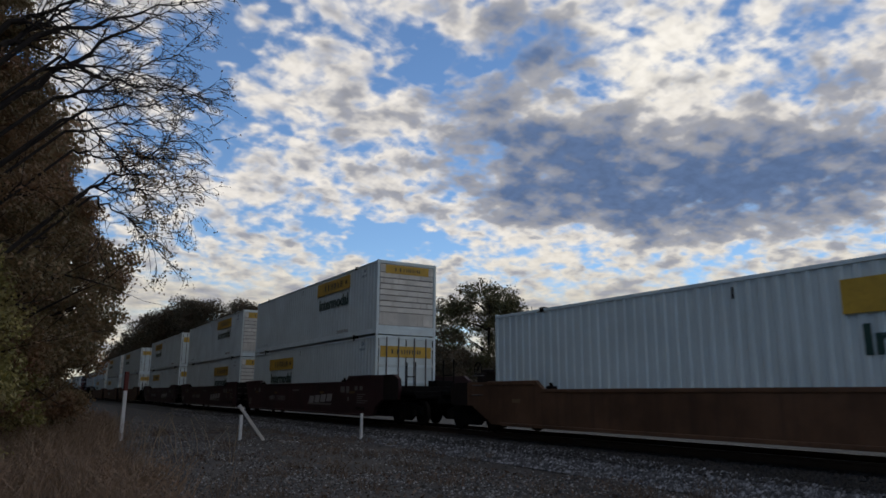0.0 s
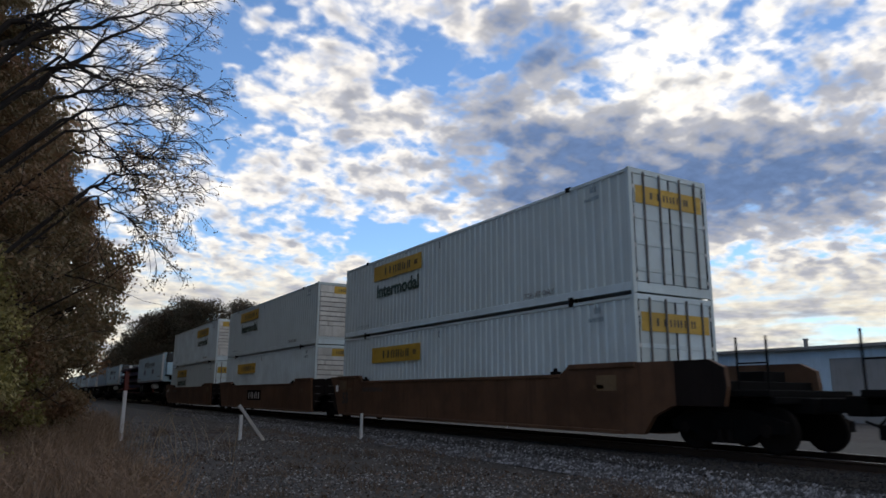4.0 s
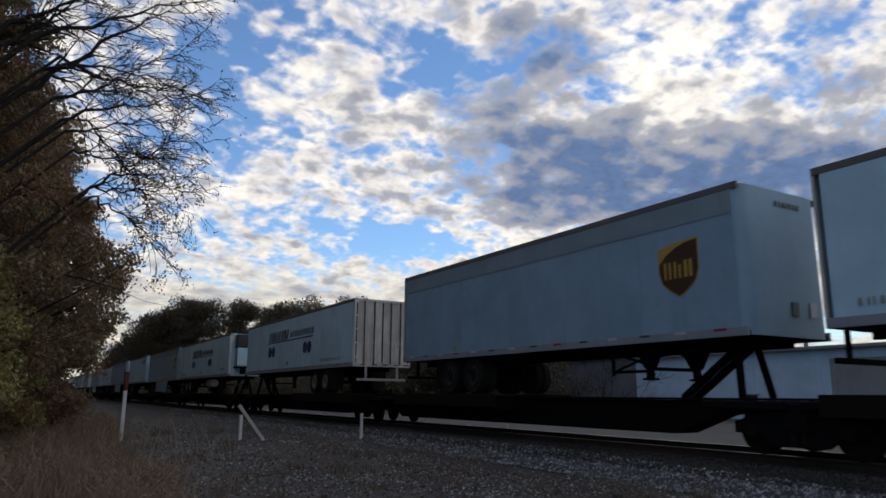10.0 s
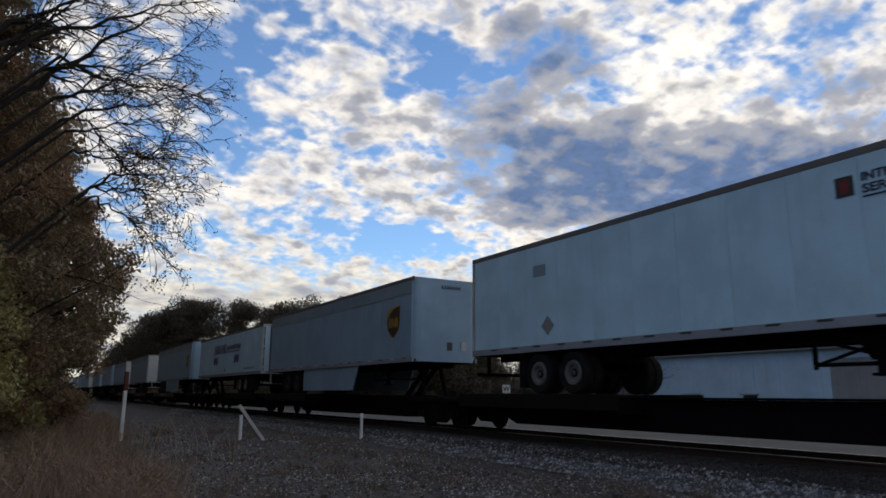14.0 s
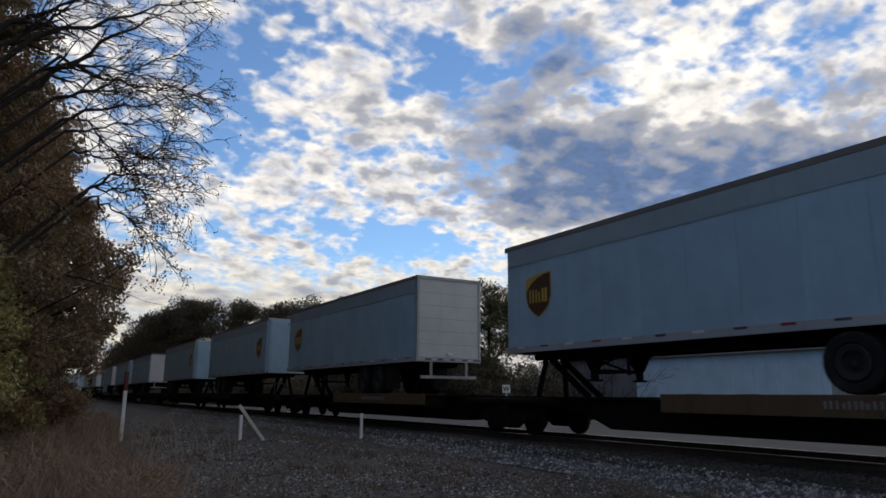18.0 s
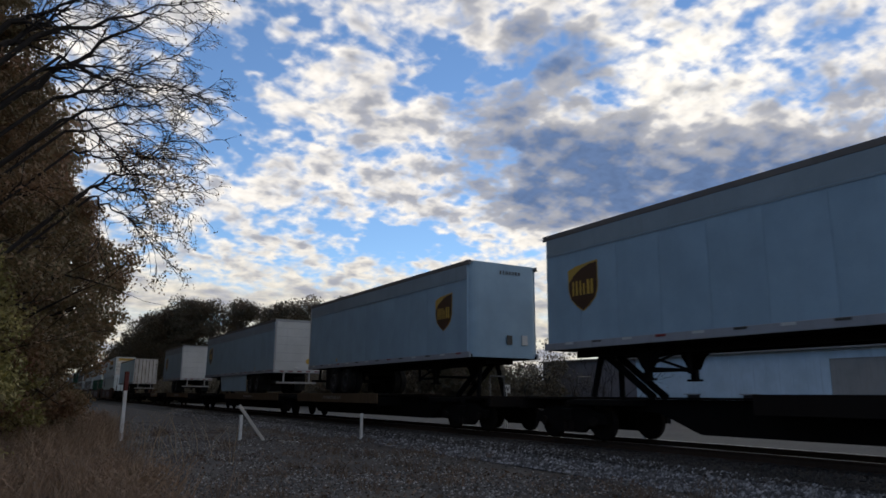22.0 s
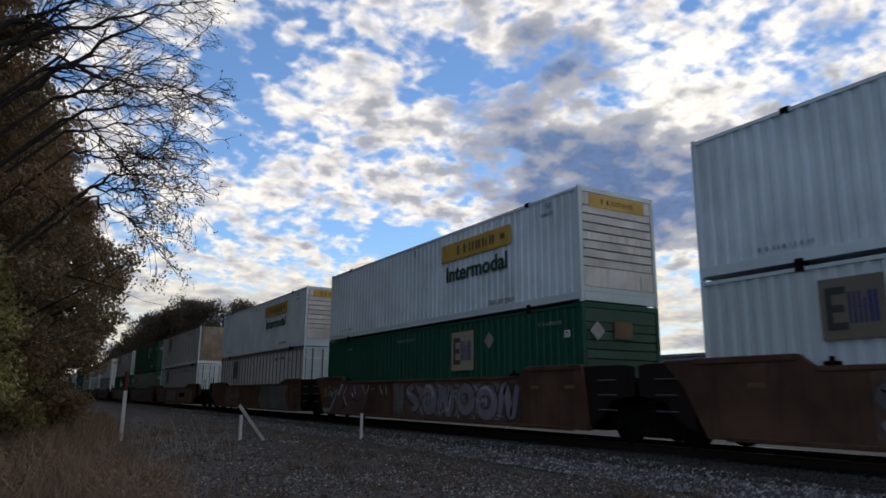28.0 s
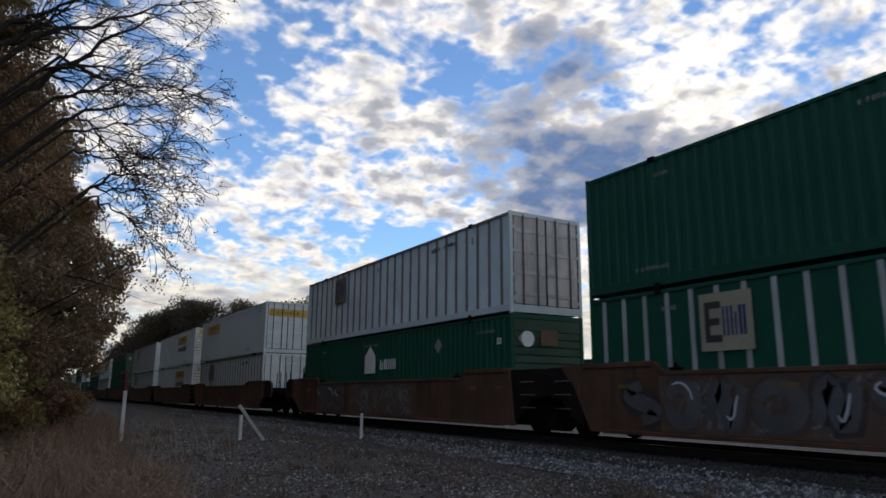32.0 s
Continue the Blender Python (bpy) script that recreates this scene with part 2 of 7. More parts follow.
REFLECT = paint("white_marking", (0.75, 0.74, 0.72), 0.4, dirt=0.2)
REDMARK = paint("red_marking", (0.17, 0.016, 0.016), 0.4, dirt=0.2)
DIM_RED = paint("weathered_dark_red", (0.10, 0.014, 0.012), 0.7, dirt=0.5)
RUBBER = paint("tyre_rubber", (0.007, 0.007, 0.007), 0.85, dirt=0.3, streak=False, gloss=0.2)
GLASSY = paint("dark_grille", (0.02, 0.02, 0.022), 0.35, dirt=0.1)
STEEL = paint("polished_rail_steel", (0.30, 0.28, 0.26), 0.3, metal=0.9, dirt=0.2)
RAILSIDE = paint("rusty_rail_web", (0.032, 0.020, 0.014), 0.8, dirt=0.4, gloss=0.2)
TIE = paint("dark_timber_tie", (0.015, 0.012, 0.010), 0.9, dirt=0.4, streak=False, gloss=0.2)
BOARD = paint("weathered_board", (0.46, 0.44, 0.42), 0.8, dirt=0.5, scale=5.0)
POST = paint("white_post_paint", (0.66, 0.66, 0.67), 0.6, dirt=0.3, scale=6.0)
BALLAST = two_tone("grey_ballast", (0.030, 0.028, 0.027), (0.080, 0.076, 0.074), 3.0)
SOIL = two_tone("gravelly_soil", (0.022, 0.018, 0.015), (0.06, 0.052, 0.046), 0.8, fine=14.0)
PALE_ROAD = two_tone("pale_gravel_road", (0.028, 0.026, 0.022), (0.047, 0.045, 0.038), 0.5, fine=12.0)
DRY_PALE = leaf_material("pale_dry_stalks", (0.30, 0.22, 0.14), (0.46, 0.36, 0.25), (0.28, 0.20, 0.12))
LITTER = leaf_material("fallen_leaf_litter", (0.06, 0.04, 0.028), (0.16, 0.105, 0.07), (0.09, 0.055, 0.038))
DRY = leaf_material("dry_grass", (0.175, 0.118, 0.076), (0.31, 0.205, 0.130), (0.150, 0.100, 0.062))
WITHER = leaf_material("withered_weed_leaves", (0.150, 0.098, 0.062), (0.29, 0.190, 0.120), (0.19, 0.125, 0.072))
TUFT = leaf_material("brown_tufts", (0.09, 0.062, 0.042), (0.17, 0.12, 0.082), (0.10, 0.068, 0.045))
LEAF_DARK = leaf_material("dark_autumn_leaves", (0.135, 0.118, 0.058), (0.25, 0.162, 0.085), (0.245, 0.128, 0.070))
LEAF_GREEN = leaf_material("green_autumn_leaves", (0.215, 0.21, 0.075), (0.35, 0.30, 0.098), (0.26, 0.195, 0.088))
LEAF_FIELD = leaf_material("field_tree_leaves", (0.05, 0.055, 0.02), (0.10, 0.09, 0.03), (0.075, 0.055, 0.022))
LEAF_FAR = leaf_material("far_wood_leaves", (0.062, 0.057, 0.036), (0.11, 0.086, 0.053), (0.11, 0.074, 0.045))
BARK = paint("dark_bark", (0.016, 0.012, 0.011), 0.9, dirt=0.4, scale=2.0)
WALL_BLUE = paint("pale_blue_metal_siding", (0.42, 0.52, 0.60), 0.5, dirt=0.18)
WALL_GREY = paint("weathered_grey_wall", (0.15, 0.14, 0.15), 0.7, dirt=0.4)
ROOF = paint("dull_metal_roof", (0.22, 0.21, 0.20), 0.5, metal=0.3, dirt=0.4)
DOOR_GREY = paint("grey_door_paint", (0.25, 0.24, 0.23), 0.6, dirt=0.3)
RIB = paint("dark_rusty_rib", (0.19, 0.165, 0.15), 0.7, dirt=0.5, dirt_col=(0.07, 0.05, 0.04))
# oily ballast, coloured darker still to hold the shade under the train
OIL_SHADE = two_tone("oil_shade_ballast", (0.014, 0.012, 0.011), (0.034, 0.030, 0.027), 3.0)


def sprayed(name, a, b, line, seed, lo=0.44, hi=0.60):
    """Sprayed paint: looping strokes with dark outlines, half worn through to the rusty sill."""
    n = Nodes(name)
    co = n.node("VectorMath", 0, {0: n.at("Object"), 1: (seed * 7.3, seed * 3.1, seed)}, operation="ADD")
    swell = n.noise(n.stretch(co, (1.0, 1.0, 0.55)), 2.3, 2.0, 0.5, dist=0.6)
    wave = n.math("SINE", n.math("MULTIPLY", swell, 46.0))
    base = n.mix(n.ramp(wave, -0.3, 0.5), b, a)
    base = n.mix(n.math("MULTIPLY", n.ramp(n.math("ABSOLUTE", wave), 0.35, 0.1), 0.8), base, line)
    worn = n.noise(co, 1.1, 6.0, 0.7)
    base = n.mix(n.ramp(worn, lo, hi), base, (0.075, 0.042, 0.026))
    grime = n.noise(n.stretch(co, (4.0, 4.0, 0.5)), 1.4, 5.0, 0.65)
    base = n.mix(n.ramp(grime, 0.5, 0.72, 0.0, 0.75), base, (0.03, 0.022, 0.017))
    gx = n.at("Generated")
    gy, gz = n.node("SeparateXYZ", 1, {0: gx}), n.node("SeparateXYZ", 2, {0: gx})
    edge = n.math("MINIMUM", n.math("MINIMUM", gy, n.math("SUBTRACT", 1.0, gy)), n.math("MINIMUM", gz, n.math("SUBTRACT", 1.0, gz)))
    fray = n.math("ADD", edge, n.math("MULTIPLY", n.math("SUBTRACT", n.noise(co, 2.6, 3.0, 0.6), 0.5), 0.5))
    base = n.mix(n.ramp(fray, 0.03, 0.15), (0.080, 0.042, 0.026), base)
    n.put(n.bsdf.inputs["Base Color"], base)
    n.put(n.bsdf.inputs["Roughness"], 0.65)
    return n.mat


SPRAY_LIGHT = paint("white_spray", (0.42, 0.43, 0.45), 0.7, dirt=0.4, scale=2.0, vary=0.3)
SPRAY_LILAC = paint("lilac_spray", (0.20, 0.175, 0.215), 0.7, dirt=0.45, scale=2.0, vary=0.35)
SPRAY_GREY = paint("grey_spray", (0.075, 0.072, 0.072), 0.7, dirt=0.4, scale=2.0, vary=0.35)
SPRAY_TAN = paint("tan_spray", (0.17, 0.12, 0.085), 0.7, dirt=0.5, scale=2.0, vary=0.35)
SPRAY_LINE = paint("black_spray", (0.020, 0.017, 0.018), 0.7, dirt=0.3, scale=2.0)
SPRAY_STEEL = paint("pale_steel_blue_spray", (0.20, 0.235, 0.25), 0.7, dirt=0.4, scale=2.0, vary=0.4)
SPRAY_PLUM = paint("dull_plum_spray", (0.080, 0.046, 0.044), 0.7, dirt=0.5, scale=1.5, vary=0.4)
SPRAY_BROWN = paint("dark_brown_spray", (0.040, 0.028, 0.022), 0.7, dirt=0.4, scale=2.0, vary=0.4)
SPRAY_OCHRE = paint("ochre_spray", (0.13, 0.083, 0.022), 0.7, dirt=0.5, scale=2.0, vary=0.4)
SPRAY_TEAL = paint("worn_teal_spray", (0.098, 0.108, 0.106), 0.7, dirt=0.55, dirt_col=(0.05, 0.045, 0.04), scale=1.5, vary=0.5)
SPRAY = [sprayed("sprayed_lilac_paint", (0.26, 0.24, 0.27), (0.085, 0.065, 0.06), (0.025, 0.02, 0.02), 1.0, 0.54, 0.70),
         sprayed("sprayed_grey_paint", (0.15, 0.14, 0.135), (0.075, 0.06, 0.05), (0.025, 0.02, 0.018), 2.0),
         sprayed("sprayed_tan_paint", (0.13, 0.095, 0.055), (0.105, 0.072, 0.04), (0.06, 0.04, 0.025), 3.0, 0.56, 0.75),
         sprayed("sprayed_white_paint", (0.30, 0.30, 0.31), (0.09, 0.06, 0.045), (0.05, 0.032, 0.025), 4.0, 0.50, 0.68),
         sprayed("sprayed_teal_grey_paint", (0.125, 0.145, 0.145), (0.105, 0.118, 0.116), (0.04, 0.042, 0.042), 5.0, 0.60, 0.80),
         sprayed("sprayed_dark_grey_paint", (0.075, 0.070, 0.068), (0.040, 0.037, 0.035), (0.018, 0.016, 0.015), 6.0, 0.54, 0.74)]


def stone_material(name, lo, hi):
    """Each stone its own grey, with a few pale ones."""
    n = Nodes(name)
    r = n.node("NewGeometry", 8)
    base = n.mix(n.math("POWER", r, 2.8), lo, hi)
    g = n.noise(n.at("Object"), 45.0, 3.0, 0.6)
    base = n.mix(n.math("MULTIPLY", g, 0.4), base, tuple(c * 0.6 for c in lo))
    n.put(n.bsdf.inputs["Base Color"], base)
    n.put(n.bsdf.inputs["Roughness"], 0.85)
    return n.mat


STONE = stone_material("ballast_stone", (0.045, 0.045, 0.048), (0.38, 0.38, 0.40))
STONE_BROWN = stone_material("verge_stone", (0.036, 0.032, 0.030), (0.44, 0.425, 0.42))
# stones for the dark strip; the train's shade is part of their colour
STONE_DARK = stone_material("oil_shade_stone", (0.009, 0.008, 0.0075), (0.05, 0.044, 0.040))
RUST_DOOR = paint("rust_streaked_white_door", (0.48, 0.46, 0.43), 0.6, dirt=0.85, dirt_col=(0.14, 0.075, 0.045), scale=1.3, vary=0.3)
DULL = paint("faded_stencil", (0.14, 0.13, 0.12), 0.7, dirt=0.4)
# ---- mesh helpers ----
def part(name, shape, material, parent=None, label="", at=None):
    """One mesh object from a bmesh (or a shared mesh), under a thing or a part."""
    if isinstance(shape, bmesh.types.BMesh):
        me = bpy.data.meshes.new(name)
        shape.to_mesh(me)
        shape.free()
        me.materials.append(material)
    else:
        me = shape
    ob = new(name, me)
    if parent is not None:
        ob.parent = parent
    if at is not None:
        ob.matrix_basis = at
    if label:
        ob["label"] = label
    return ob


SHARED = {}


def shared(key, build, material):
    """The mesh that build() makes, made once for each key and material."""
    k = (key, material.name)
    if k not in SHARED:
        bm = build()
        me = bpy.data.meshes.new(str(key).split("|")[0])
        bm.to_mesh(me)
        bm.free()
        me.materials.append(material)
        SHARED[k] = me
    return SHARED[k]


def box(bm, x0, x1, y0, y1, z0, z1, bevel=0.0):
    v = bmesh.ops.create_cube(bm, size=1.0, matrix=Matrix.LocRotScale(((x0 + x1) / 2, (y0 + y1) / 2, (z0 + z1) / 2), None, (abs(x1 - x0), abs(y1 - y0), abs(z1 - z0))))["verts"]
    if bevel:
        bmesh.ops.bevel(bm, geom=list({e for q in v for e in q.link_edges}), offset=bevel, segments=2, affect="EDGES", profile=0.6)
    return bm


def boxes(*rows, bevel=0.0):
    bm = bmesh.new()
    for r in rows:
        box(bm, *r, bevel=bevel)
    return bm


def tube(bm, a, b, r0, r1=None, seg=8, caps=True):
    a, b = Vector(a), Vector(b)
    d = b - a
    m = Matrix.Translation((a + b) / 2) @ d.to_track_quat("Z", "Y").to_matrix().to_4x4()
    bmesh.ops.create_cone(bm, cap_ends=caps, segments=seg, radius1=r0, radius2=r0 if r1 is None else r1, depth=d.length, matrix=m)
    return bm


def tubes(*rows, seg=8):
    bm = bmesh.new()
    for r in rows:
        tube(bm, *r, seg=seg)
    return bm


def extrude_yz(bm, pts, x0, x1):
    """A slab between x0 and x1 whose outline is given in y, z."""
    a = [bm.verts.new((x0, y, z)) for y, z in pts]
    b = [bm.verts.new((x1, y, z)) for y, z in pts]
    n = len(pts)
    bm.faces.new(a)
    bm.faces.new(b[::-1])
    for i in range(n):
        bm.faces.new((a[i], b[i], b[(i + 1) % n], a[(i + 1) % n]))
    bmesh.ops.recalc_face_normals(bm, faces=bm.faces[:])
    return bm


def extrude_xy(pts, thick):
    """A flat plate in the xy plane with the given outline."""
    bm = bmesh.new()
    lo = [bm.verts.new((x, y, 0)) for x, y in pts]
    hi = [bm.verts.new((x, y, thick)) for x, y in pts]
    bm.faces.new(hi)
    for i in range(len(pts)):
        j = (i + 1) % len(pts)
        bm.faces.new((lo[i], lo[j], hi[j], hi[i]))
    bmesh.ops.recalc_face_normals(bm, faces=bm.faces[:])
    return bm


def wheel_mesh(r, w, tread=0.0):
    """A wheel about x: tyre or tread ring with a dished face and hub."""
    bm = bmesh.new()
    prof = [(0.0, w * 0.30), (r * 0.18, w * 0.30), (r * 0.22, w * 0.12), (r * 0.58, w * 0.10), (r * 0.66, w * 0.44), (r * 0.93, w * 0.5), (r, w * 0.38),
            (r, -w * 0.38), (r * 0.93, -w * 0.5), (r * 0.66, -w * 0.44), (0.0, -w * 0.3)]
    seg = 24
    rings = []
    for rad, x in prof:
        if rad == 0:
            rings.append([bm.verts.new((x, 0, 0))])
        else:
            rings.append([bm.verts.new((x, rad * math.cos(2 * math.pi * k / seg), rad * math.sin(2 * math.pi * k / seg))) for k in range(seg)])
    for a, b in zip(rings, rings[1:]):
        for k in range(seg):
            k2 = (k + 1) % seg
            if len(a) == 1:
                bm.faces.new((a[0], b[k], b[k2]))
            elif len(b) == 1:
                bm.faces.new((a[k], b[0], a[k2]))
            else:
                bm.faces.new((a[k], b[k], b[k2], a[k2]))
    bmesh.ops.recalc_face_normals(bm, faces=bm.faces[:])
    return bm


NEAR = Matrix(((0, 0, -1, 0), (-1, 0, 0, 0), (0, 1, 0, 0), (0, 0, 0, 1)))   # text that is read from the -x side
FRONT = Matrix(((1, 0, 0, 0), (0, 0, -1, 0), (0, 1, 0, 0), (0, 0, 0, 1)))   # text that is read from the -y side


def lettering(name, words, size, material, parent, where, turn=NEAR, width=None, label=""):
    """Raised letters; where is the middle of the line."""
    key = ("text|" + words, size, width, material.name)
    if key not in SHARED:
        cu = bpy.data.curves.new("lettering", "FONT")
        cu.body, cu.size, cu.align_x, cu.align_y = words, 1.0, "CENTER", "CENTER"
        cu.extrude, cu.offset, cu.resolution_u = 0.004, 0.028, 3
        tmp = new("lettering", cu)
        bpy.context.view_layer.update()
        me = bpy.data.meshes.new_from_object(tmp.evaluated_get(bpy.context.evaluated_depsgraph_get()))
        bpy.data.objects.remove(tmp)
        xs = [v.co.x for v in me.vertices]
        ys = [v.co.y for v in me.vertices]
        sy = size / max(0.01, max(ys) - min(ys))
        sx = width / (max(xs) - min(xs)) if width else sy
        cy = (max(ys) + min(ys)) / 2
        for v in me.vertices:
            v.co = Vector((v.co.x * sx, (v.co.y - cy) * sy, v.co.z))
        me.materials.clear()
        me.materials.append(material)
        SHARED[key] = me
    return part(name, SHARED[key], material, parent, label, Matrix.Translation(where) @ turn)


def bars(n, width, height, gap=0.3, slant=0.0, thick=0.005, seed=1):
    """A row of plain upright bars that stands for a word, in the xy plane about its middle."""
    rnd = random.Random(seed + n)
    w = width / (n + gap * (n - 1))
    h = height / 2
    bm = bmesh.new()
    for i in range(n):
        x0 = -width / 2 + i * w * (1 + gap)
        ww = w * rnd.uniform(0.82, 1.0)
        x1 = x0 + ww
        st = min(ww * 0.36, height * 0.30) * rnd.uniform(0.85, 1.15)
        rows = [(x0, x1, -h, h)] if n == 1 else [(x0, x0 + st, -h, h), (x1 - st, x1, -h, h * rnd.choice((1.0, 1.0, 0.55)))]
        if n > 1 and rnd.random() < 0.3:
            rows = [(x0 + ww * 0.2, x0 + ww * 0.2 + st * 1.5, -h, h)]
        for a, b, c, d in rows:
            vs = [bm.verts.new((px + slant * py, py, z)) for z in (0, thick) for px, py in ((a, c), (b, c), (b, d), (a, d))]
            bm.faces.new(vs[4:])
            for k in range(4):
                bm.faces.new((vs[k], vs[(k + 1) % 4], vs[4 + (k + 1) % 4], vs[4 + k]))
    if n > 1:
        box(bm, -width / 2, width / 2, -height * 0.008, height * 0.008, 0, thick * 0.5)
    return bm


def plate(width, height, thick=0.008):
    return boxes((-width / 2, width / 2, -height / 2, height / 2, 0, thick))


# ---- parts of the train ----
CW, CL, CH = 2.591, 16.154, 2.896
HW = CW / 2
TRAIN = []             # every thing that rides in the train, with its place at 16 s


def ride(ob, s, z, turn=0.0, x=TRACK):
    TRAIN.append((ob, s, z, turn, x))
    return ob


def corrugated(length, height, pitch=0.285, deep=0.031):
    bm = bmesh.new()
    n = int(length / pitch)
    p = length / n
    ys = []
    for i in range(n):
        for f, d in ((0.0, 0.0), (0.30, 0.0), (0.42, deep), (0.88, deep)):
            ys.append((i * p + f * p, d))
    ys.append((length, 0.0))
    lo = [bm.verts.new((d, y, 0)) for y, d in ys]
    hi = [bm.verts.new((d, y, height)) for y, d in ys]
    for i in range(len(ys) - 1):
        bm.faces.new((lo[i + 1], lo[i], hi[i], hi[i + 1]))
    back = [bm.verts.new((deep + 0.02, y, z)) for y, z in ((0, 0), (length, 0), (length, height), (0, height))]
    bm.faces.new(back)
    bm.faces.new([*lo, back[1], back[0]])
    bm.faces.new([*hi[::-1], back[3], back[2]])
    bmesh.ops.recalc_face_normals(bm, faces=bm.faces[:])
    return bm


def container(label, skin=WHITE, front="ribbed", post_skin=None, ribs=False, rib_skin=None, face=None, group="freight containers", rail_skin=None):
    """A 53-foot box on its bottom at z = 0, front end at y = 0."""
    c = tagged(new("freight_container"), label, "container", group)
    face = face or skin
    post_skin = post_skin or skin
    rail_skin = rail_skin or (RIB if skin is WHITE and ribs else post_skin)
    zr = 0.25
    part("bottom_frame", shared("bottom_frame", lambda: boxes((-HW, -HW + 0.06, 0.082, CL - 0.082, 0.06, zr), (HW - 0.06, HW, 0.082, CL - 0.082, 0.06, zr), (-HW + 0.112, HW - 0.112, 0, 0.06, 0.03, zr),
         (-HW + 0.112, HW - 0.112, CL - 0.06, CL, 0.03, zr), (-HW + 0.06, HW - 0.06, 0.06, CL - 0.06, 0.09, zr), bevel=0.008), post_skin), post_skin, c)
    h = CH - zr - 0.10
    if ribs:
        side = shared("side_panel|flat", lambda: boxes((0.03, 0.055, 0, CL - 0.16, 0, h)), skin)
    else:
        side = shared("side_panel|corrugated", lambda: corrugated(CL - 0.16, h), skin)
    part("side_panel", side, skin, c, at=pose(-HW + 0.012, 0.08, zr))
    part("side_panel", side, skin, c, at=pose(HW - 0.012, CL - 0.08, zr, 0, 0, 180))
    if ribs:
        rib = shared("rib", lambda: boxes((0, 0.03, -0.052, 0.052, 0, h), bevel=0.006), rib_skin or skin)
        for k in range(26):
            part("rib", rib, skin, c, at=pose(-HW + 0.013, 0.45 + k * 0.61, zr))
    part("roof", shared("roof", lambda: boxes((-HW + 0.05, HW - 0.05, 0.05, CL - 0.05, CH - 0.075, CH - 0.045)), skin), skin, c)
    rail = shared("top_rail", lambda: boxes((0, 0.06, 0.08, CL - 0.08, CH - 0.11, CH - 0.035), bevel=0.008), rail_skin)
    part("top_rail", rail, skin, c, at=pose(-HW, 0, 0))
    part("top_rail", rail, skin, c, at=pose(HW - 0.06, 0, 0))
    post = shared("corner_post", lambda: boxes((0, 0.11, 0, 0.08, 0.002, CH - 0.002), bevel=0.012), post_skin)
    for x in (-HW - 0.001, HW - 0.109):
        for y in (0.0, CL - 0.08):
            part("corner_post", post, skin, c, at=pose(x, y, 0))
    cast = shared("corner_casting", lambda: boxes((0, 0.17, 0, 0.18, 0, 0.12), bevel=0.015), BLACK)
    for y in (1.98, 13.99):
        for z in (0.0, CH - 0.115):
            part("corner_casting", cast, BLACK, c, at=pose(-HW - 0.008, y, z), label="black lifting casting")
    part("end_wall", shared("end_wall", lambda: boxes((-HW + 0.1, HW - 0.1, CL - 0.04, CL - 0.01, zr, CH - 0.05)), face), face, c)
    if front == "ribbed":
        def wall():
            bm = boxes((-HW + 0.1, HW - 0.1, 0.075, 0.095, zr, CH - 0.05))
            return bm
        # white fronts get a dark back wall: groove shade painted between the ribs
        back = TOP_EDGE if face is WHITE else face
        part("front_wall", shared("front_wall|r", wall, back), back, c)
        worn_face = STAINED if face is WHITE else face
        slat = shared("front_rib", lambda: boxes((-HW + 0.13, HW - 0.13, 0.0, 0.075, -0.094, 0.094), bevel=0.008), worn_face)
        for k in range(7):
            part("front_rib", slat, worn_face, c, at=pose(0, 0.014, 0.98 + k * 0.222))
        part("lower_panel", shared("lower_panel", lambda: boxes((-HW + 0.12, HW - 0.12, 0.012, 0.07, zr + 0.13, 0.865), bevel=0.01), worn_face), worn_face, c)
        part("panel_box", shared("panel_box", lambda: boxes((0.72, 0.98, -0.004, 0.03, 0.42, 0.80), bevel=0.012), worn_face), worn_face, c)
        part("upper_panel", shared("upper_panel", lambda: boxes((-HW + 0.12, HW - 0.12, 0.012, 0.07, 2.425, CH - 0.15), bevel=0.01), worn_face), worn_face, c)
        part("header", shared("header", lambda: boxes((-HW + 0.1, HW - 0.1, 0.0, 0.07, CH - 0.14, CH - 0.01), bevel=0.01), post_skin), post_skin, c)
        part("sill", shared("sill", lambda: boxes((-HW + 0.1, HW - 0.1, 0.0, 0.07, zr, zr + 0.12), bevel=0.01), post_skin), post_skin, c)
    elif front == "plain":
        part("front_wall", shared("front_wall|p", lambda: boxes((-HW + 0.1, HW - 0.1, 0.02, 0.06, zr, CH - 0.05), bevel=0.006), face), face, c)
    else:
        leaf = shared("door", lambda: boxes((0, HW - 0.115, 0, 0.05, zr + 0.02, CH - 0.12), bevel=0.01), face)
        rod = shared("lock_rod", lambda: tubes(((0, 0, zr - 0.02), (0, 0, CH - 0.08), 0.026)), TOP_EDGE)
        hinge = shared("hinge", lambda: boxes((-0.05, 0.05, 0, 0.04, -0.04, 0.04), bevel=0.008), ALU)
        batten = shared("door_rib", lambda: boxes((0.06, HW - 0.18, -0.016, 0.01, -0.05, 0.05), bevel=0.008), face)
        for x in (-HW + 0.10, -0.02, HW - 0.14):
            part("door_seal", shared("door_seal", lambda: boxes((0, 0.04, 0, 0.03, zr + 0.02, CH - 0.12)), RUBBER), RUBBER, c, at=pose(x, 0.004, 0))
        for k, x in enumerate((-HW + 0.11, 0.005)):
            d = part("door", leaf, face, c, at=pose(x, 0.02, 0))
            for rx in (0.35, 0.86):
                part("lock_rod", rod, TOP_EDGE, d, at=pose(rx, -0.03, 0))
            for q in range(4):
                part("hinge", hinge, ALU, d, at=pose(0.0 if k == 0 else HW - 0.115, -0.02, 0.4 + q * 0.68))
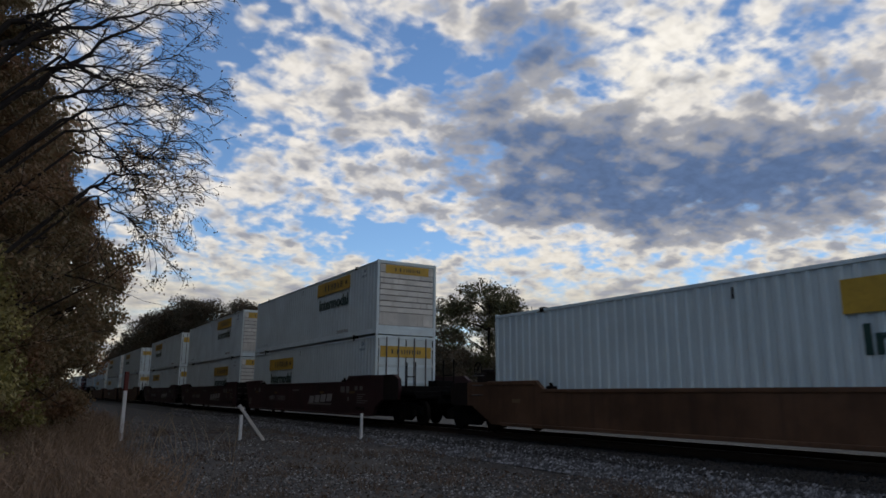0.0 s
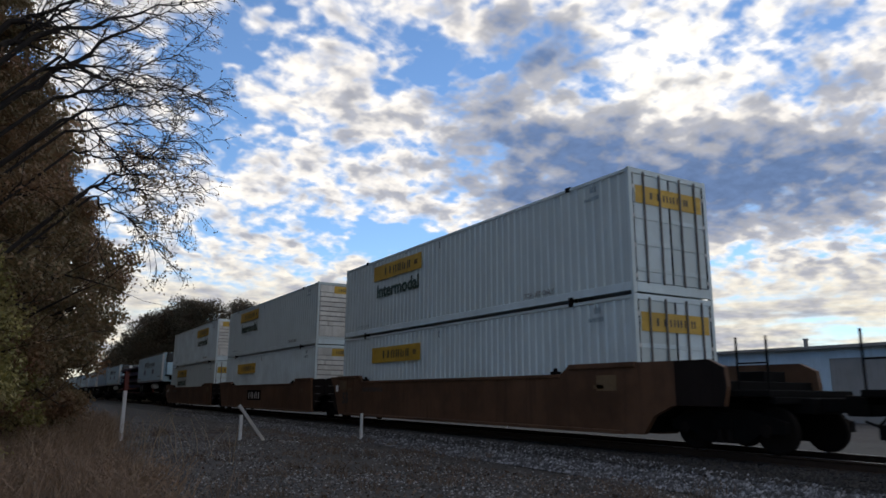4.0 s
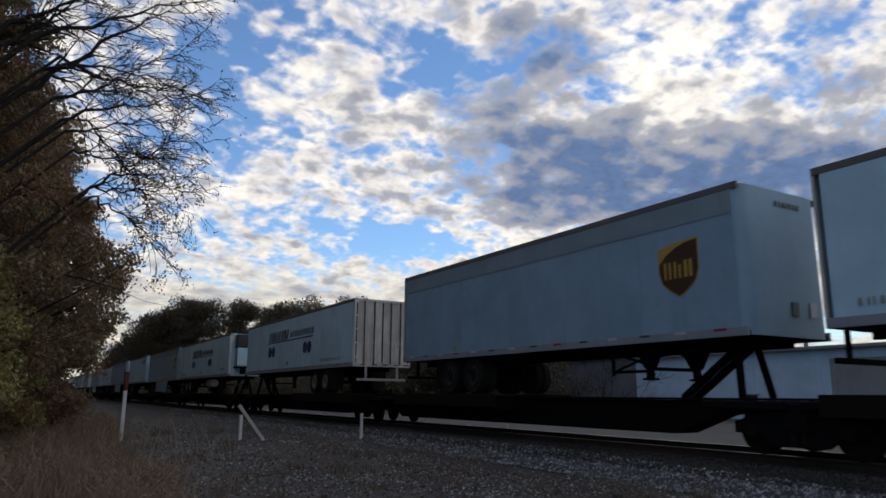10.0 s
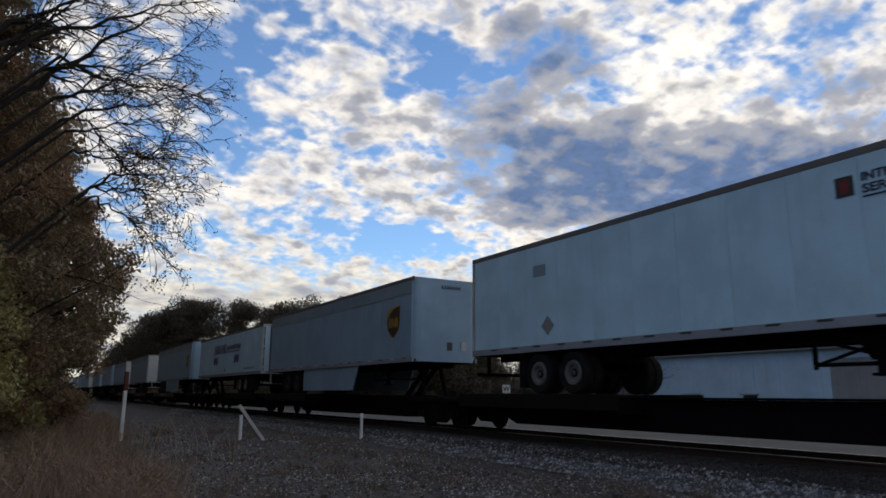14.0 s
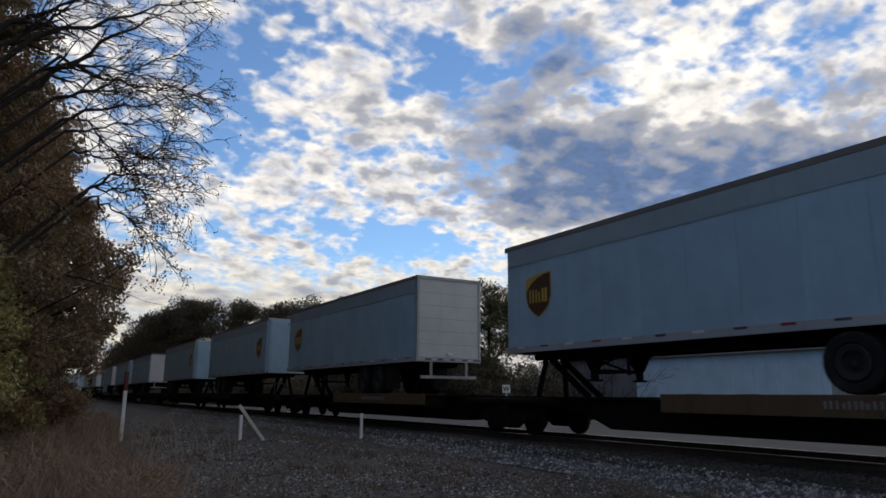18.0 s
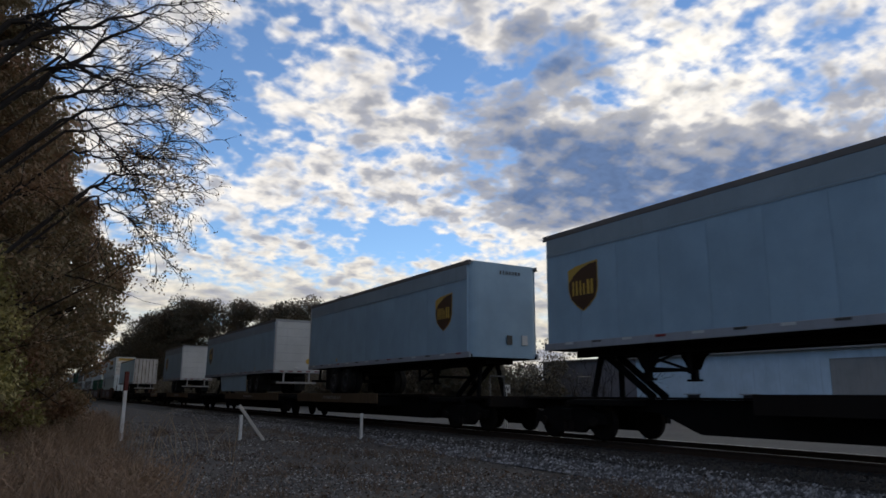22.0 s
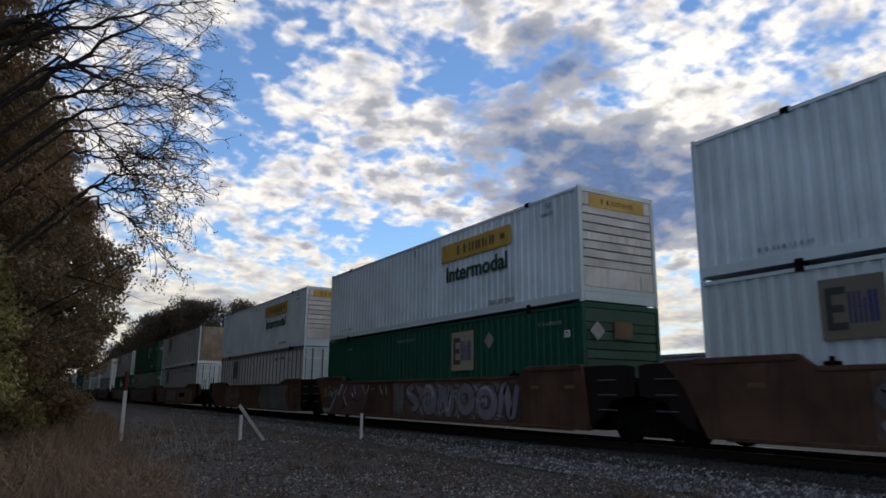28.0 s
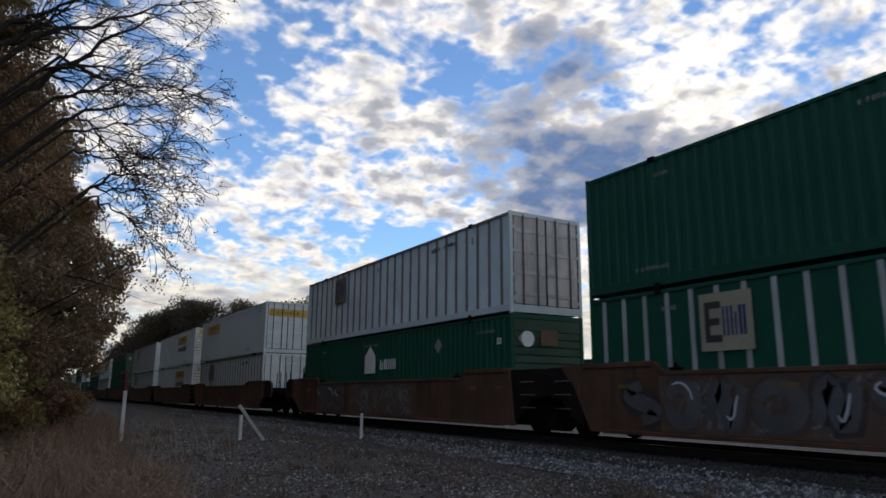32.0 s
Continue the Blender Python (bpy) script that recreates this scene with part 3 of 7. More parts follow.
                part("door_rib", batten, face, d, at=pose(0, 0, 0.55 + q * 0.6))
        part("header", shared("header", lambda: boxes((-HW + 0.1, HW - 0.1, 0.0, 0.07, CH - 0.14, CH - 0.01), bevel=0.01), post_skin), post_skin, c)
    return c


def yellow_sign(c, y, z, word=True, w=3.75, h=0.56):
    """Yellow board with dark blocks where its name stands, over the painted word."""
    s = part("sign_panel", shared("sign_panel|%.2f" % w, lambda: plate(w, h, 0.02), YELLOW), YELLOW, c, "yellow sign panel", Matrix.Translation((-HW - 0.004, y, z)) @ NEAR)
    part("name_bar", shared("name_bar", lambda: bars(6, w * 0.56, h * 0.50, 0.32), INK), INK, s, "dark name bar", pose(0.08, 0, 0.021))
    part("emblem", shared("emblem", lambda: plate(w * 0.06, h * 0.3, 0.006), TAN), TAN, s, at=pose(w * 0.40, 0, 0.021))
    if word:
        lettering("lettering", "Intermodal", 0.50, GREEN_INK, c, (-HW - 0.006, y - 0.05, z - 0.70), width=3.3, label="dark green painted word")


def small_marks(c, lift=True, words="TOP LIFT ONLY"):
    if lift:
        lettering("lettering", words, 0.13, DOOR_GREY, c, (-HW - 0.006, 3.3, 0.36), width=1.25, label="small grey lettering")
    part("marking", shared("marking|a", lambda: bars(4, 0.5, 0.10), BAND), BAND, c, "small grey marking", Matrix.Translation((-HW - 0.006, 1.2, CH - 0.50)) @ NEAR)
    part("marking", shared("marking|b", lambda: bars(3, 0.22, 0.16), BAND), BAND, c, "small grey marking", Matrix.Translation((-HW - 0.006, 1.15, CH - 0.28)) @ NEAR)
    part("marking", shared("marking|c", lambda: plate(0.05, 0.22, 0.006), INK), INK, c, "small grey marking", Matrix.Translation((-HW - 0.006, 8.4, CH - 0.32)) @ NEAR)
    part("marking", shared("marking|d", lambda: bars(7, 1.1, 0.09), BAND), BAND, c, "small grey marking", Matrix.Translation((-HW - 0.006, 14.3, 0.38)) @ NEAR)


def white_marks(c, diamond=3.9, front=True):
    """Small white marks of the green boxes: diamond placards, painted words, blocks."""
    def dia():
        bm = boxes((-0.17, 0.17, -0.17, 0.17, 0, 0.006))
        bmesh.ops.rotate(bm, verts=bm.verts, matrix=Matrix.Rotation(radians(45), 3, "Z"))
        return bm
    side = lambda y, z: Matrix.Translation((-HW - 0.006, y, z)) @ NEAR
    part("placard", shared("placard", dia, BUMPER), BUMPER, c, "white diamond placard", side(diamond, 2.2))
    lettering("lettering", "TOP LIFT ONLY", 0.16, DOOR_WHITE, c, (-HW - 0.006, 2.9, 0.5), width=1.6, label="small white lettering")
    lettering("lettering", "53", 0.18, REFLECT, c, (-HW - 0.006, 0.55, 2.15), label="small white number")
    for y, z, n, w in ((1.2, 2.45, 6, 0.9), (9.0, 2.5, 8, 1.3), (14.2, 0.45, 6, 0.9), (13.8, 2.45, 3, 0.35)):
        part("marking", shared("marking|w%d%.1f" % (n, w), lambda: bars(n, w, 0.09), BUMPER), BUMPER, c, "small white marking", side(y, z))
    if front:
        part("placard", shared("placard", dia, BUMPER), BUMPER, c, "white diamond placard", Matrix.Translation((-0.85, -0.03, 2.2)) @ FRONT)
        part("front_sign", shared("front_sign|g", lambda: plate(0.6, 0.42, 0.01), TAN), TAN, c, "small tan sign", Matrix.Translation((0.0, -0.03, 2.25)) @ FRONT)
        part("marking", shared("marking|f", lambda: bars(3, 0.5, 0.2), BUMPER), BUMPER, c, "small white marking", Matrix.Translation((0.0, -0.03, 0.75)) @ FRONT)


def front_plate(c, mat=YELLOW, w=1.9, h=0.42, z=2.5, n=6):
    s = part("front_sign", shared("front_sign|%.2f%.2f" % (w, h), lambda: plate(w, h, 0.006), mat), mat, c, "yellow sign panel" if mat is YELLOW else "", Matrix.Translation((0, 0.009, z)) @ FRONT)
    part("name_bar", shared("name_bar|f%.2f" % w, lambda: bars(n, w * 0.6, h * 0.4, thick=0.003), INK), INK, s, at=pose(0, 0, 0.006))


def square_sign(c, y, z, size=1.25, ground=None):
    ground = ground or SIGN_TAN
    s = part("square_sign", shared("square_sign|%.2f%s" % (size, ground.name), lambda: plate(size * 1.05, size, 0.02), ground), ground, c, "tan square sign with dark blocks", Matrix.Translation((-HW - 0.012, y, z)) @ NEAR)
    part("dark_block", shared("dark_block|%.2f" % size, lambda: boxes((-.42 * size, -.32 * size, -.35 * size, .35 * size, 0, .006), (-.32 * size, -.08 * size, .23 * size, .35 * size, 0, .006),
         (-.32 * size, -.12 * size, -.06 * size, .06 * size, 0, .006), (-.32 * size, -.08 * size, -.35 * size, -.23 * size, 0, .006)), INK), INK, s, at=pose(0, 0, .021))
    part("blue_block", shared("blue_block|%.2f" % size, lambda: bars(3, .46 * size, .5 * size, .2), NAVY), NAVY, s, "blue blocks", pose(.18 * size, 0, .021))


# ---- running gear ----
def truck(parent, y):
    """A two-axle bogie: side frames, springs, bolster and four wheels."""
    t = part("truck", shared("truck_bolster", lambda: boxes((-1.15, 1.15, -0.22, 0.22, 0.42, 0.72), (-1.1, 1.1, -0.12, 0.12, 0.72, 0.9), bevel=0.03), BLACK), BLACK, parent, "black two-axle bogie", pose(0, y, 0))

    def frame_mesh():
        bm = bmesh.new()
        extrude_yz(bm, [(-1.25, 0.38), (-1.25, 0.58), (-0.95, 0.66), (-0.55, 0.78), (0.55, 0.78), (0.95, 0.66), (1.25, 0.58), (1.25, 0.38), (0.75, 0.36), (0.45, 0.17), (-0.45, 0.17), (-0.75, 0.36)], -0.07, 0.07)
        return bm
    for x in (-1.0, 1.0):
        part("side_frame", shared("side_frame", frame_mesh, BLACK), BLACK, t, at=pose(x, 0, 0))
        part("spring_nest", shared("spring_nest", lambda: tubes(((0, -0.14, 0.2), (0, -0.14, 0.45), 0.07), ((0, 0.06, 0.2), (0, 0.06, 0.45), 0.07)), DECK), DECK, t, at=pose(x * 1.07, 0.03, 0))
    for yy in (-0.89, 0.89):
        for x in (-0.76, 0.76):
            part("wheel", shared("wheel|rail", lambda: wheel_mesh(0.42, 0.14), DECK), DECK, t, at=pose(x, yy, 0.42))
        for x in (-1.09, 1.09):
            part("bearing_cap", shared("bearing_cap", lambda: tubes(((-0.04, 0, 0.42), (0.04, 0, 0.42), 0.11), seg=12), DECK), DECK, t, at=pose(x, yy, 0))
    return t


# sprayed patches of each car: from, to along its side, and which paint
PATCHES = {"spray_a": ((3.0, 7.5, 1), (9.0, 13.0, 0)), "spray_b": ((2.4, 8.6, 0), (8.65, 9.5, 4)), "spray_c": ((10.4, 13.6, 1),),
           "spray_d": ((6.4, 11.5, 3), (1.4, 6.1, 2), (12.2, 14.8, 1)), "spray_e": ((0.5, 6.4, 5), (6.5, 9.2, 2), (9.6, 14.0, 1)), "spray_f": ((5.0, 10.5, 1), (11.0, 14.0, 5))}


def ribbon(pts, width, x0, x1):
    """A flat painted stroke of the given width along points in y, z."""
    bm = bmesh.new()
    rows = []
    n = len(pts)
    for i, (y, z) in enumerate(pts):
        a, b = pts[max(0, i - 1)], pts[min(n - 1, i + 1)]
        dy, dz = b[0] - a[0], b[1] - a[1]
        q = max(1e-6, math.hypot(dy, dz))
        taper = width * (0.55 + 0.45 * math.sin(math.pi * (i + 0.5) / n))
        oy, oz = -dz / q * taper / 2, dy / q * taper / 2
        fit = lambda v: min(1.44, max(0.29, v))
        rows.append([bm.verts.new((x, y + s * oy, fit(z + s * oz))) for x in (x0, x1) for s in (-1, 1)])
    for r, t in zip(rows, rows[1:]):
        bm.faces.new((r[0], r[1], t[1], t[0]))
        bm.faces.new((r[0], t[0], t[2], r[2]))
        bm.faces.new((r[1], r[3], t[3], t[1]))
    bmesh.ops.recalc_face_normals(bm, faces=bm.faces[:])
    return bm


def tag_letters(w, y0, y1, n, fill, line, seed, fat=0.26, shine=True):
    """A row of swollen looping forms in sprayed paint, each a pale stroke over a wider dark one."""
    rnd = random.Random(seed)
    step = (y1 - y0) / n
    for i in range(n):
        yc, zc = y0 + (i + 0.5) * step, 0.87 + rnd.uniform(-0.05, 0.05)
        a, b = step * rnd.uniform(0.30, 0.44), rnd.uniform(0.30, 0.40)
        kind = rnd.randrange(3)
        if kind == 0:
            pts = [(yc + a * math.cos(k * 0.4 + 0.3), zc + b * math.sin(k * 0.4 + 0.3)) for k in range(16)]
        elif kind == 1:
            pts = [(yc + a * math.sin(k * 0.42), zc + b - k * b * 2 / 15) for k in range(16)]
        else:
            pts = [(yc - a + k * a / 8, zc + b * math.cos(k * 0.55 + rnd.uniform(0, 0.2))) for k in range(17)]
        part("sprayed_outline", ribbon(pts, fat * 1.75, -1.4945, -1.4965), line, w, "dark sprayed outline")
        part("sprayed_stroke", ribbon(pts, fat, -1.4965, -1.4985), fill, w, "pale sprayed stroke")
        if shine and rnd.random() < 0.7:
            hl = [(y + 0.05, z + 0.06) for y, z in pts[2:8]]
            part("sprayed_light", ribbon(hl, 0.05, -1.4985, -1.4995), SPRAY_LIGHT, w, "white sprayed highlight")


def patch(w, pts, mat, layer, label):
    """A flat painted shape on the near sill; later layers lie over earlier ones."""
    x = -1.4925 - 0.0012 * layer
    bm = extrude_yz(bmesh.new(), [(y, min(1.44, max(0.29, z))) for y, z in pts], x, x + 0.0011)
    part("sprayed_patch", bm, mat, w, label)


def arrow_piece(w):
    """Maroon field with a black diagonal, pale blue flashes, white ticks and an ochre square."""
    patch(w, [(13.95, 1.42), (12.2, 1.44), (11.6, 0.9), (12.1, 0.3), (15.25, 0.3), (14.62, 0.9)], SPRAY_PLUM, 1, "dull plum sprayed field")
    patch(w, [(16.14, 0.46), (15.20, 0.46), (15.28, 0.30), (15.97, 0.30)], SPRAY_STEEL, 1, "pale grey sprayed band")
    patch(w, [(16.08, 1.28), (15.62, 1.30), (15.66, 0.92), (16.12, 0.90)], SPRAY_OCHRE, 1, "ochre sprayed square")
    patch(w, [(15.6, 1.3), (14.6, 1.36), (14.75, 0.9), (15.3, 0.5), (15.62, 0.6)], SPRAY_BROWN, 2, "dark brown sprayed field")
    patch(w, [(14.62, 1.26), (14.40, 1.18), (14.61, 0.89), (15.05, 0.50), (15.33, 0.29), (15.36, 0.40), (15.06, 0.74), (14.78, 1.01)], SPRAY_STEEL, 3, "pale blue sprayed flash")
    patch(w, [(14.22, 1.41), (13.95, 1.42), (14.31, 1.02), (14.55, 0.94)], SPRAY_LIGHT, 3, "white sprayed bar")
    part("sprayed_outline", ribbon([(14.18, 1.43), (14.42, 1.15), (14.66, 0.87), (14.59, 0.78), (14.95, 0.48), (15.25, 0.29)], 0.10, -1.4985, -1.4975), SPRAY_LINE, w, "black sprayed diagonal")
    patch(w, [(13.92, 0.86), (14.08, 0.40), (13.55, 0.58)], SPRAY_LINE, 4, "dark sprayed wedge")
    part("sprayed_slash", ribbon([(13.86, 0.94), (13.76, 0.82), (13.66, 0.70), (13.50, 0.60)], 0.085, -1.4995, -1.4985), SPRAY_LIGHT, w, "white sprayed tick")
    part("sprayed_slash", ribbon([(13.10, 1.08), (12.98, 1.0), (12.9, 0.92)], 0.08, -1.4995, -1.4985), SPRAY_LIGHT, w, "white sprayed tick")
    part("sprayed_outline", ribbon([(13.3, 0.78), (12.9, 0.84), (12.5, 0.76), (12.2, 0.88)], 0.09, -1.4985, -1.4975), SPRAY_LINE, w, "dark sprayed stroke")
    for y, z, q in ((15.34, 1.07, 0.09), (15.11, 1.00, 0.12), (14.82, 1.13, 0.10), (15.42, 1.30, 0.07), (15.46, 1.00, 0.05)):
        patch(w, [(y - q, z + q * 0.8), (y + q * 0.7, z + q), (y + q, z - q * 0.6), (y - q * 0.5, z - q)], SPRAY_STEEL, 4, "pale sprayed blot")


def teal_piece(w):
    """Worn teal-grey block with a notched end, darker cuts and thin pale edges."""
    patch(w, [(1.45, 1.44), (5.95, 1.44), (6.10, 1.05), (6.40, 0.62), (5.86, 0.29), (1.22, 0.29), (1.86, 0.94)], SPRAY_TEAL, 1, "worn teal-grey sprayed block")
    cuts = (((5.54, 1.28), (5.62, 1.10), (5.68, 0.96), (5.36, 0.86)), ((5.21, 1.26), (5.18, 1.1), (5.10, 0.82), (4.98, 0.66)), ((4.78, 1.14), (4.70, 1.02), (4.60, 0.96), (4.19, 0.96)),
            ((4.95, 0.67), (4.80, 0.66), (4.60, 0.68), (4.40, 0.80), (4.25, 0.58)), ((4.61, 0.61), (4.52, 0.48), (4.37, 0.31)), ((3.95, 1.40), (3.88, 1.2), (3.98, 1.0)), ((6.36, 0.66), (6.1, 0.52), (5.9, 0.55)),
            ((3.1, 1.2), (2.9, 0.9), (3.0, 0.6)), ((2.3, 1.3), (2.4, 1.0), (2.2, 0.7)))
    for i, pts in enumerate(cuts):
        part("sprayed_outline", ribbon(pts, 0.06, -1.4965, -1.4955), SPRAY_LINE, w, "dark sprayed cut")
        if i < 5:
            part("sprayed_light", ribbon([(y - 0.03, z - 0.035) for y, z in pts[-3:]], 0.022, -1.4975, -1.4965), SPRAY_STEEL, w, "pale sprayed edge")


def slashes(w, rows):
    """Short white sprayed ticks: where along the side, height and lean."""
    for y, z, q in rows:
        part("sprayed_slash", ribbon([(y, z), (y - q * 0.4, z - 0.16), (y - q * 0.5, z - 0.18), (y - q, z - 0.34)], 0.055, -1.4945, -1.4965), SPRAY_LIGHT, w, "white sprayed slash")


def well_car(label, skin, s, end_front, end_rear, trucks, marks="", group="well cars", drop=0.0):
    """One well: deep side sills with raised ends, end platforms and floor. s is the front of its container.
    An end that stands at a coupler (end_front, end_rear) has a longer deck than one that shares a bogie with the next well."""
    w = tagged(new("well_car"), label, "rail car", group)
    hi, mid = 1.71 - drop, 1.50 - drop
    knee = 0.84 - drop * 0.3
    # outline of the sill beyond the container at each end, as (distance out, height) from the bottom up
    out_f = [(0.26, 0.25), (0.55, 0.62), (1.05, knee), (2.25, knee), (2.34, 1.2 - drop * 0.6), (2.30, hi - 0.16), (1.95, hi)] if end_front else [(0.30, 0.25), (0.20, 1.10), (0.12, hi)]
    out_r = [(-0.05, 0.25), (0.22, 0.40), (0.95, knee), (2.0, knee), (2.08, 1.2 - drop * 0.6), (2.04, hi - 0.16), (1.75, hi)] if end_rear else [(-0.10, 0.25), (0.06, 0.55), (0.40, 1.20), (0.90, hi)]

    def sill():
        bm = bmesh.new()
        top = [(2.0, hi + 0.01), (2.3, mid), (CL - 2.3, mid), (CL - 2.0, hi + 0.01)]
        extrude_yz(bm, [(-d, z) for d, z in out_f] + top + [(CL + d, z) for d, z in out_r[::-1]], -0.06, 0.06)
        return bm
    sl = shared("side_sill|%.2f%d%d" % (drop, end_front, end_rear), sill, skin)
    tube_m = shared("top_chord|%.2f" % drop, lambda: boxes((-0.085, 0.085, 2.32, CL - 2.32, mid - 0.07, mid + 0.02), bevel=0.02), skin)
    raised = shared("raised_chord|%.2f" % drop, lambda: boxes((-0.10, 0.09, -0.1, 1.98, hi - 0.09, hi + 0.025), bevel=0.02), skin)
    lock = shared("corner_guide|%.2f" % drop, lambda: boxes((-0.09, 0.09, -0.12, 0.10, mid + 0.02, mid + 0.09), (-0.04, 0.04, -0.03, 0.03, mid + 0.08, mid + 0.17), bevel=0.015), BLACK)
    low_m = shared("bottom_chord", lambda: boxes((-0.085, 0.10, 0.3, CL - 0.5, 0.225, 0.31), bevel=0.02), skin)
    for x in (-1.43, 1.43):
        part("side_sill", sl, skin, w, at=pose(x, 0, 0))
        part("top_chord", tube_m, skin, w, at=pose(x, 0, 0))
        part("raised_chord", raised, skin, w, at=pose(x, 0, 0))
        part("raised_chord", raised, skin, w, at=pose(x, CL, 0, 0, 0, 180))
        part("bottom_chord", low_m, skin, w, at=pose(x, 0, 0))
        for y in (2.55, CL - 2.55):
            part("corner_guide", lock, BLACK, w, at=pose(x, y, 0))
    part("floor", shared("floor", lambda: boxes((-1.37, 1.37, 0.4, 1.1, 0.24, 0.33), (-1.37, 1.37, 2.2, 2.8, 0.24, 0.33), (-1.37, 1.37, 7.7, 8.5, 0.24, 0.33), (-1.37, 1.37, CL - 2.8, CL - 2.2, 0.24, 0.33), (-1.37, 1.37, CL - 1.1, CL - 0.4, 0.24, 0.33), (-0.3, 0.3, 0.4, CL - 0.4, 0.205, 0.238)), skin), skin, w)
    rung = shared("ladder_rung", lambda: tubes(((0, -0.26, 0), (0, 0.26, 0), 0.014), ((0, -0.26, 0), (0.06, -0.26, 0), 0.014), ((0, 0.26, 0), (0.06, 0.26, 0), 0.014), seg=6), RUNG)
    grab = shared("handrail", lambda: tubes(((0, 0, 1.1), (0, 0, 2.10), 0.022), ((0, 0.62, 1.1), (0, 0.62, 2.10), 0.022), ((0, 0, 1.62), (0, 0.62, 1.62), 0.015)), BLACK)
    for sgn, y, coupled in ((1, 0.0, end_front), (-1, CL, end_rear)):
        turn = 0 if sgn > 0 else 180
        part("end_bulkhead", shared("end_bulkhead|%.2f" % drop, lambda: boxes((-1.36, 1.36, -0.16, -0.06, 0.28, hi - 0.35), (-1.30, 1.30, -0.62, -0.18, 0.62, hi - 0.42), bevel=0.015), BLACK), BLACK, w, at=pose(0, y, 0, 0, 0, turn))
        if coupled:
            deck = shared("end_platform|out%.2f" % drop, lambda: boxes((-1.36, 1.36, -2.2, -0.64, hi - 0.62, hi - 0.40), (-1.30, 1.30, -3.05, -2.22, 1.02, 1.14), (-0.45, 0.45, -3.3, -0.7, 0.72, 1.0), (-1.22, 1.22, -3.1, -3.0, 0.90, 1.02), (0.25, 0.95, -1.9, -1.3, hi - 0.39, hi - 0.18), bevel=0.02), BLACK)
            part("end_platform", deck, BLACK, w, at=pose(0, y, 0, 0, 0, turn))
            part("handrail", grab, BLACK, w, at=pose(-1.2, y - sgn * 3.0 - (0.62 if sgn < 0 else 0), 0))
            # thin dark plate over the outer end of the near sill
            end_pts = [(-sgn * d, z) for d, z in [(1.15, knee + 0.004)] + (out_f if sgn > 0 else out_r)[3:] + [(1.15, hi)]]
            part("end_plate", extrude_yz(bmesh.new(), end_pts, -1.4945, -1.4905), HOOD, w, "grimy dark end of the sill", pose(0, y, 0))
            if sgn > 0:
                continue
            bh = part("brake_stand", shared("brake_stand|%.2f" % drop, lambda: boxes((-0.22, 0.22, -0.18, 0.18, hi - 0.42, hi + 0.30), (-0.12, 0.14, -0.26, 0.10, hi + 0.28, hi + 0.40), bevel=0.03), HOOD), HOOD, w, "hand brake housing", pose(-0.62, y - sgn * 1.45, 0))
            ring = bmesh.new()
            for k in range(14):
                a, b = k * math.pi / 7, (k + 1) * math.pi / 7
                tube(ring, (0, 0.2 * math.cos(a), 0.2 * math.sin(a)), (0, 0.2 * math.cos(b), 0.2 * math.sin(b)), 0.018, seg=5)
            for k in range(3):
                a = k * math.pi / 3
                tube(ring, (0, 0.2 * math.cos(a), 0.2 * math.sin(a)), (0, -0.2 * math.cos(a), -0.2 * math.sin(a)), 0.012, seg=5)
            part("brake_wheel", ring, BLACK, bh, "spoked hand brake wheel", pose(-0.1, -sgn * 0.30, hi + 0.42))
            hose = tubes(((0.35, 0, 1.0), (0.38, -0.1, 0.75), 0.025), ((0.38, -0.1, 0.75), (0.30, -0.35, 0.55), 0.025), ((0.30, -0.35, 0.55), (0.22, -0.6, 0.62), 0.025), seg=6)
            part("air_hose", hose, RUBBER, w, "black air hose", pose(0, y - sgn * 3.0, 0, 0, 0, turn))
        else:
            # hooded end over the shared bogie
            def hood():
                bm = bmesh.new()
                extrude_yz(bm, [(-0.12, hi - 0.03), (-1.40, hi - 0.03), (-1.62, hi - 0.07), (-1.62, 1.02 - drop * 0.5), (-0.95, 0.92 - drop * 0.4), (-0.70, 0.60), (-0.22, 0.32)], -0.05, 0.05)
                return bm
            for x in (-1.37, 1.37):
                part("end_hood", shared("end_hood|%.2f" % drop, hood, HOOD), HOOD, w, "dark hooded end over the bogie", pose(x, y, 0, 0, 0, turn))
            part("end_platform", shared("end_platform|in%.2f" % drop, lambda: boxes((-1.31, 1.31, -1.52, -0.64, hi - 0.42, hi - 0.30), (-0.45, 0.45, -1.62, -0.5, 0.75, 1.12), bevel=0.02), BLACK), BLACK, w, at=pose(0, y, 0, 0, 0, turn))
        for k in range(3):
            part("ladder_rung", rung, RUNG, w, at=pose(-1.50 if coupled else -1.46, y - sgn * (0.62 if coupled else 0.88), 0.72 + k * 0.32 if not coupled else 1.02 + k * 0.27))
    for y in trucks:
        y = -1.9 if y < 0 else CL + 1.70 if end_rear else CL + 1.66
        truck(w, y)
    if end_front:
        part("coupler", shared("coupler", lambda: boxes((-0.15, 0.15, -4.0, -2.6, 0.75, 1.0), (-0.22, 0.22, -4.15, -3.75, 0.70, 1.05), bevel=0.03), BLACK), BLACK, w)
    if end_rear:
        part("coupler", shared("coupler|r", lambda: boxes((-0.15, 0.15, CL + 2.6, CL + 3.7, 0.75, 1.0), bevel=0.03), BLACK), BLACK, w)
    side = lambda y, z: Matrix.Translation((-1.494, y, z)) @ NEAR
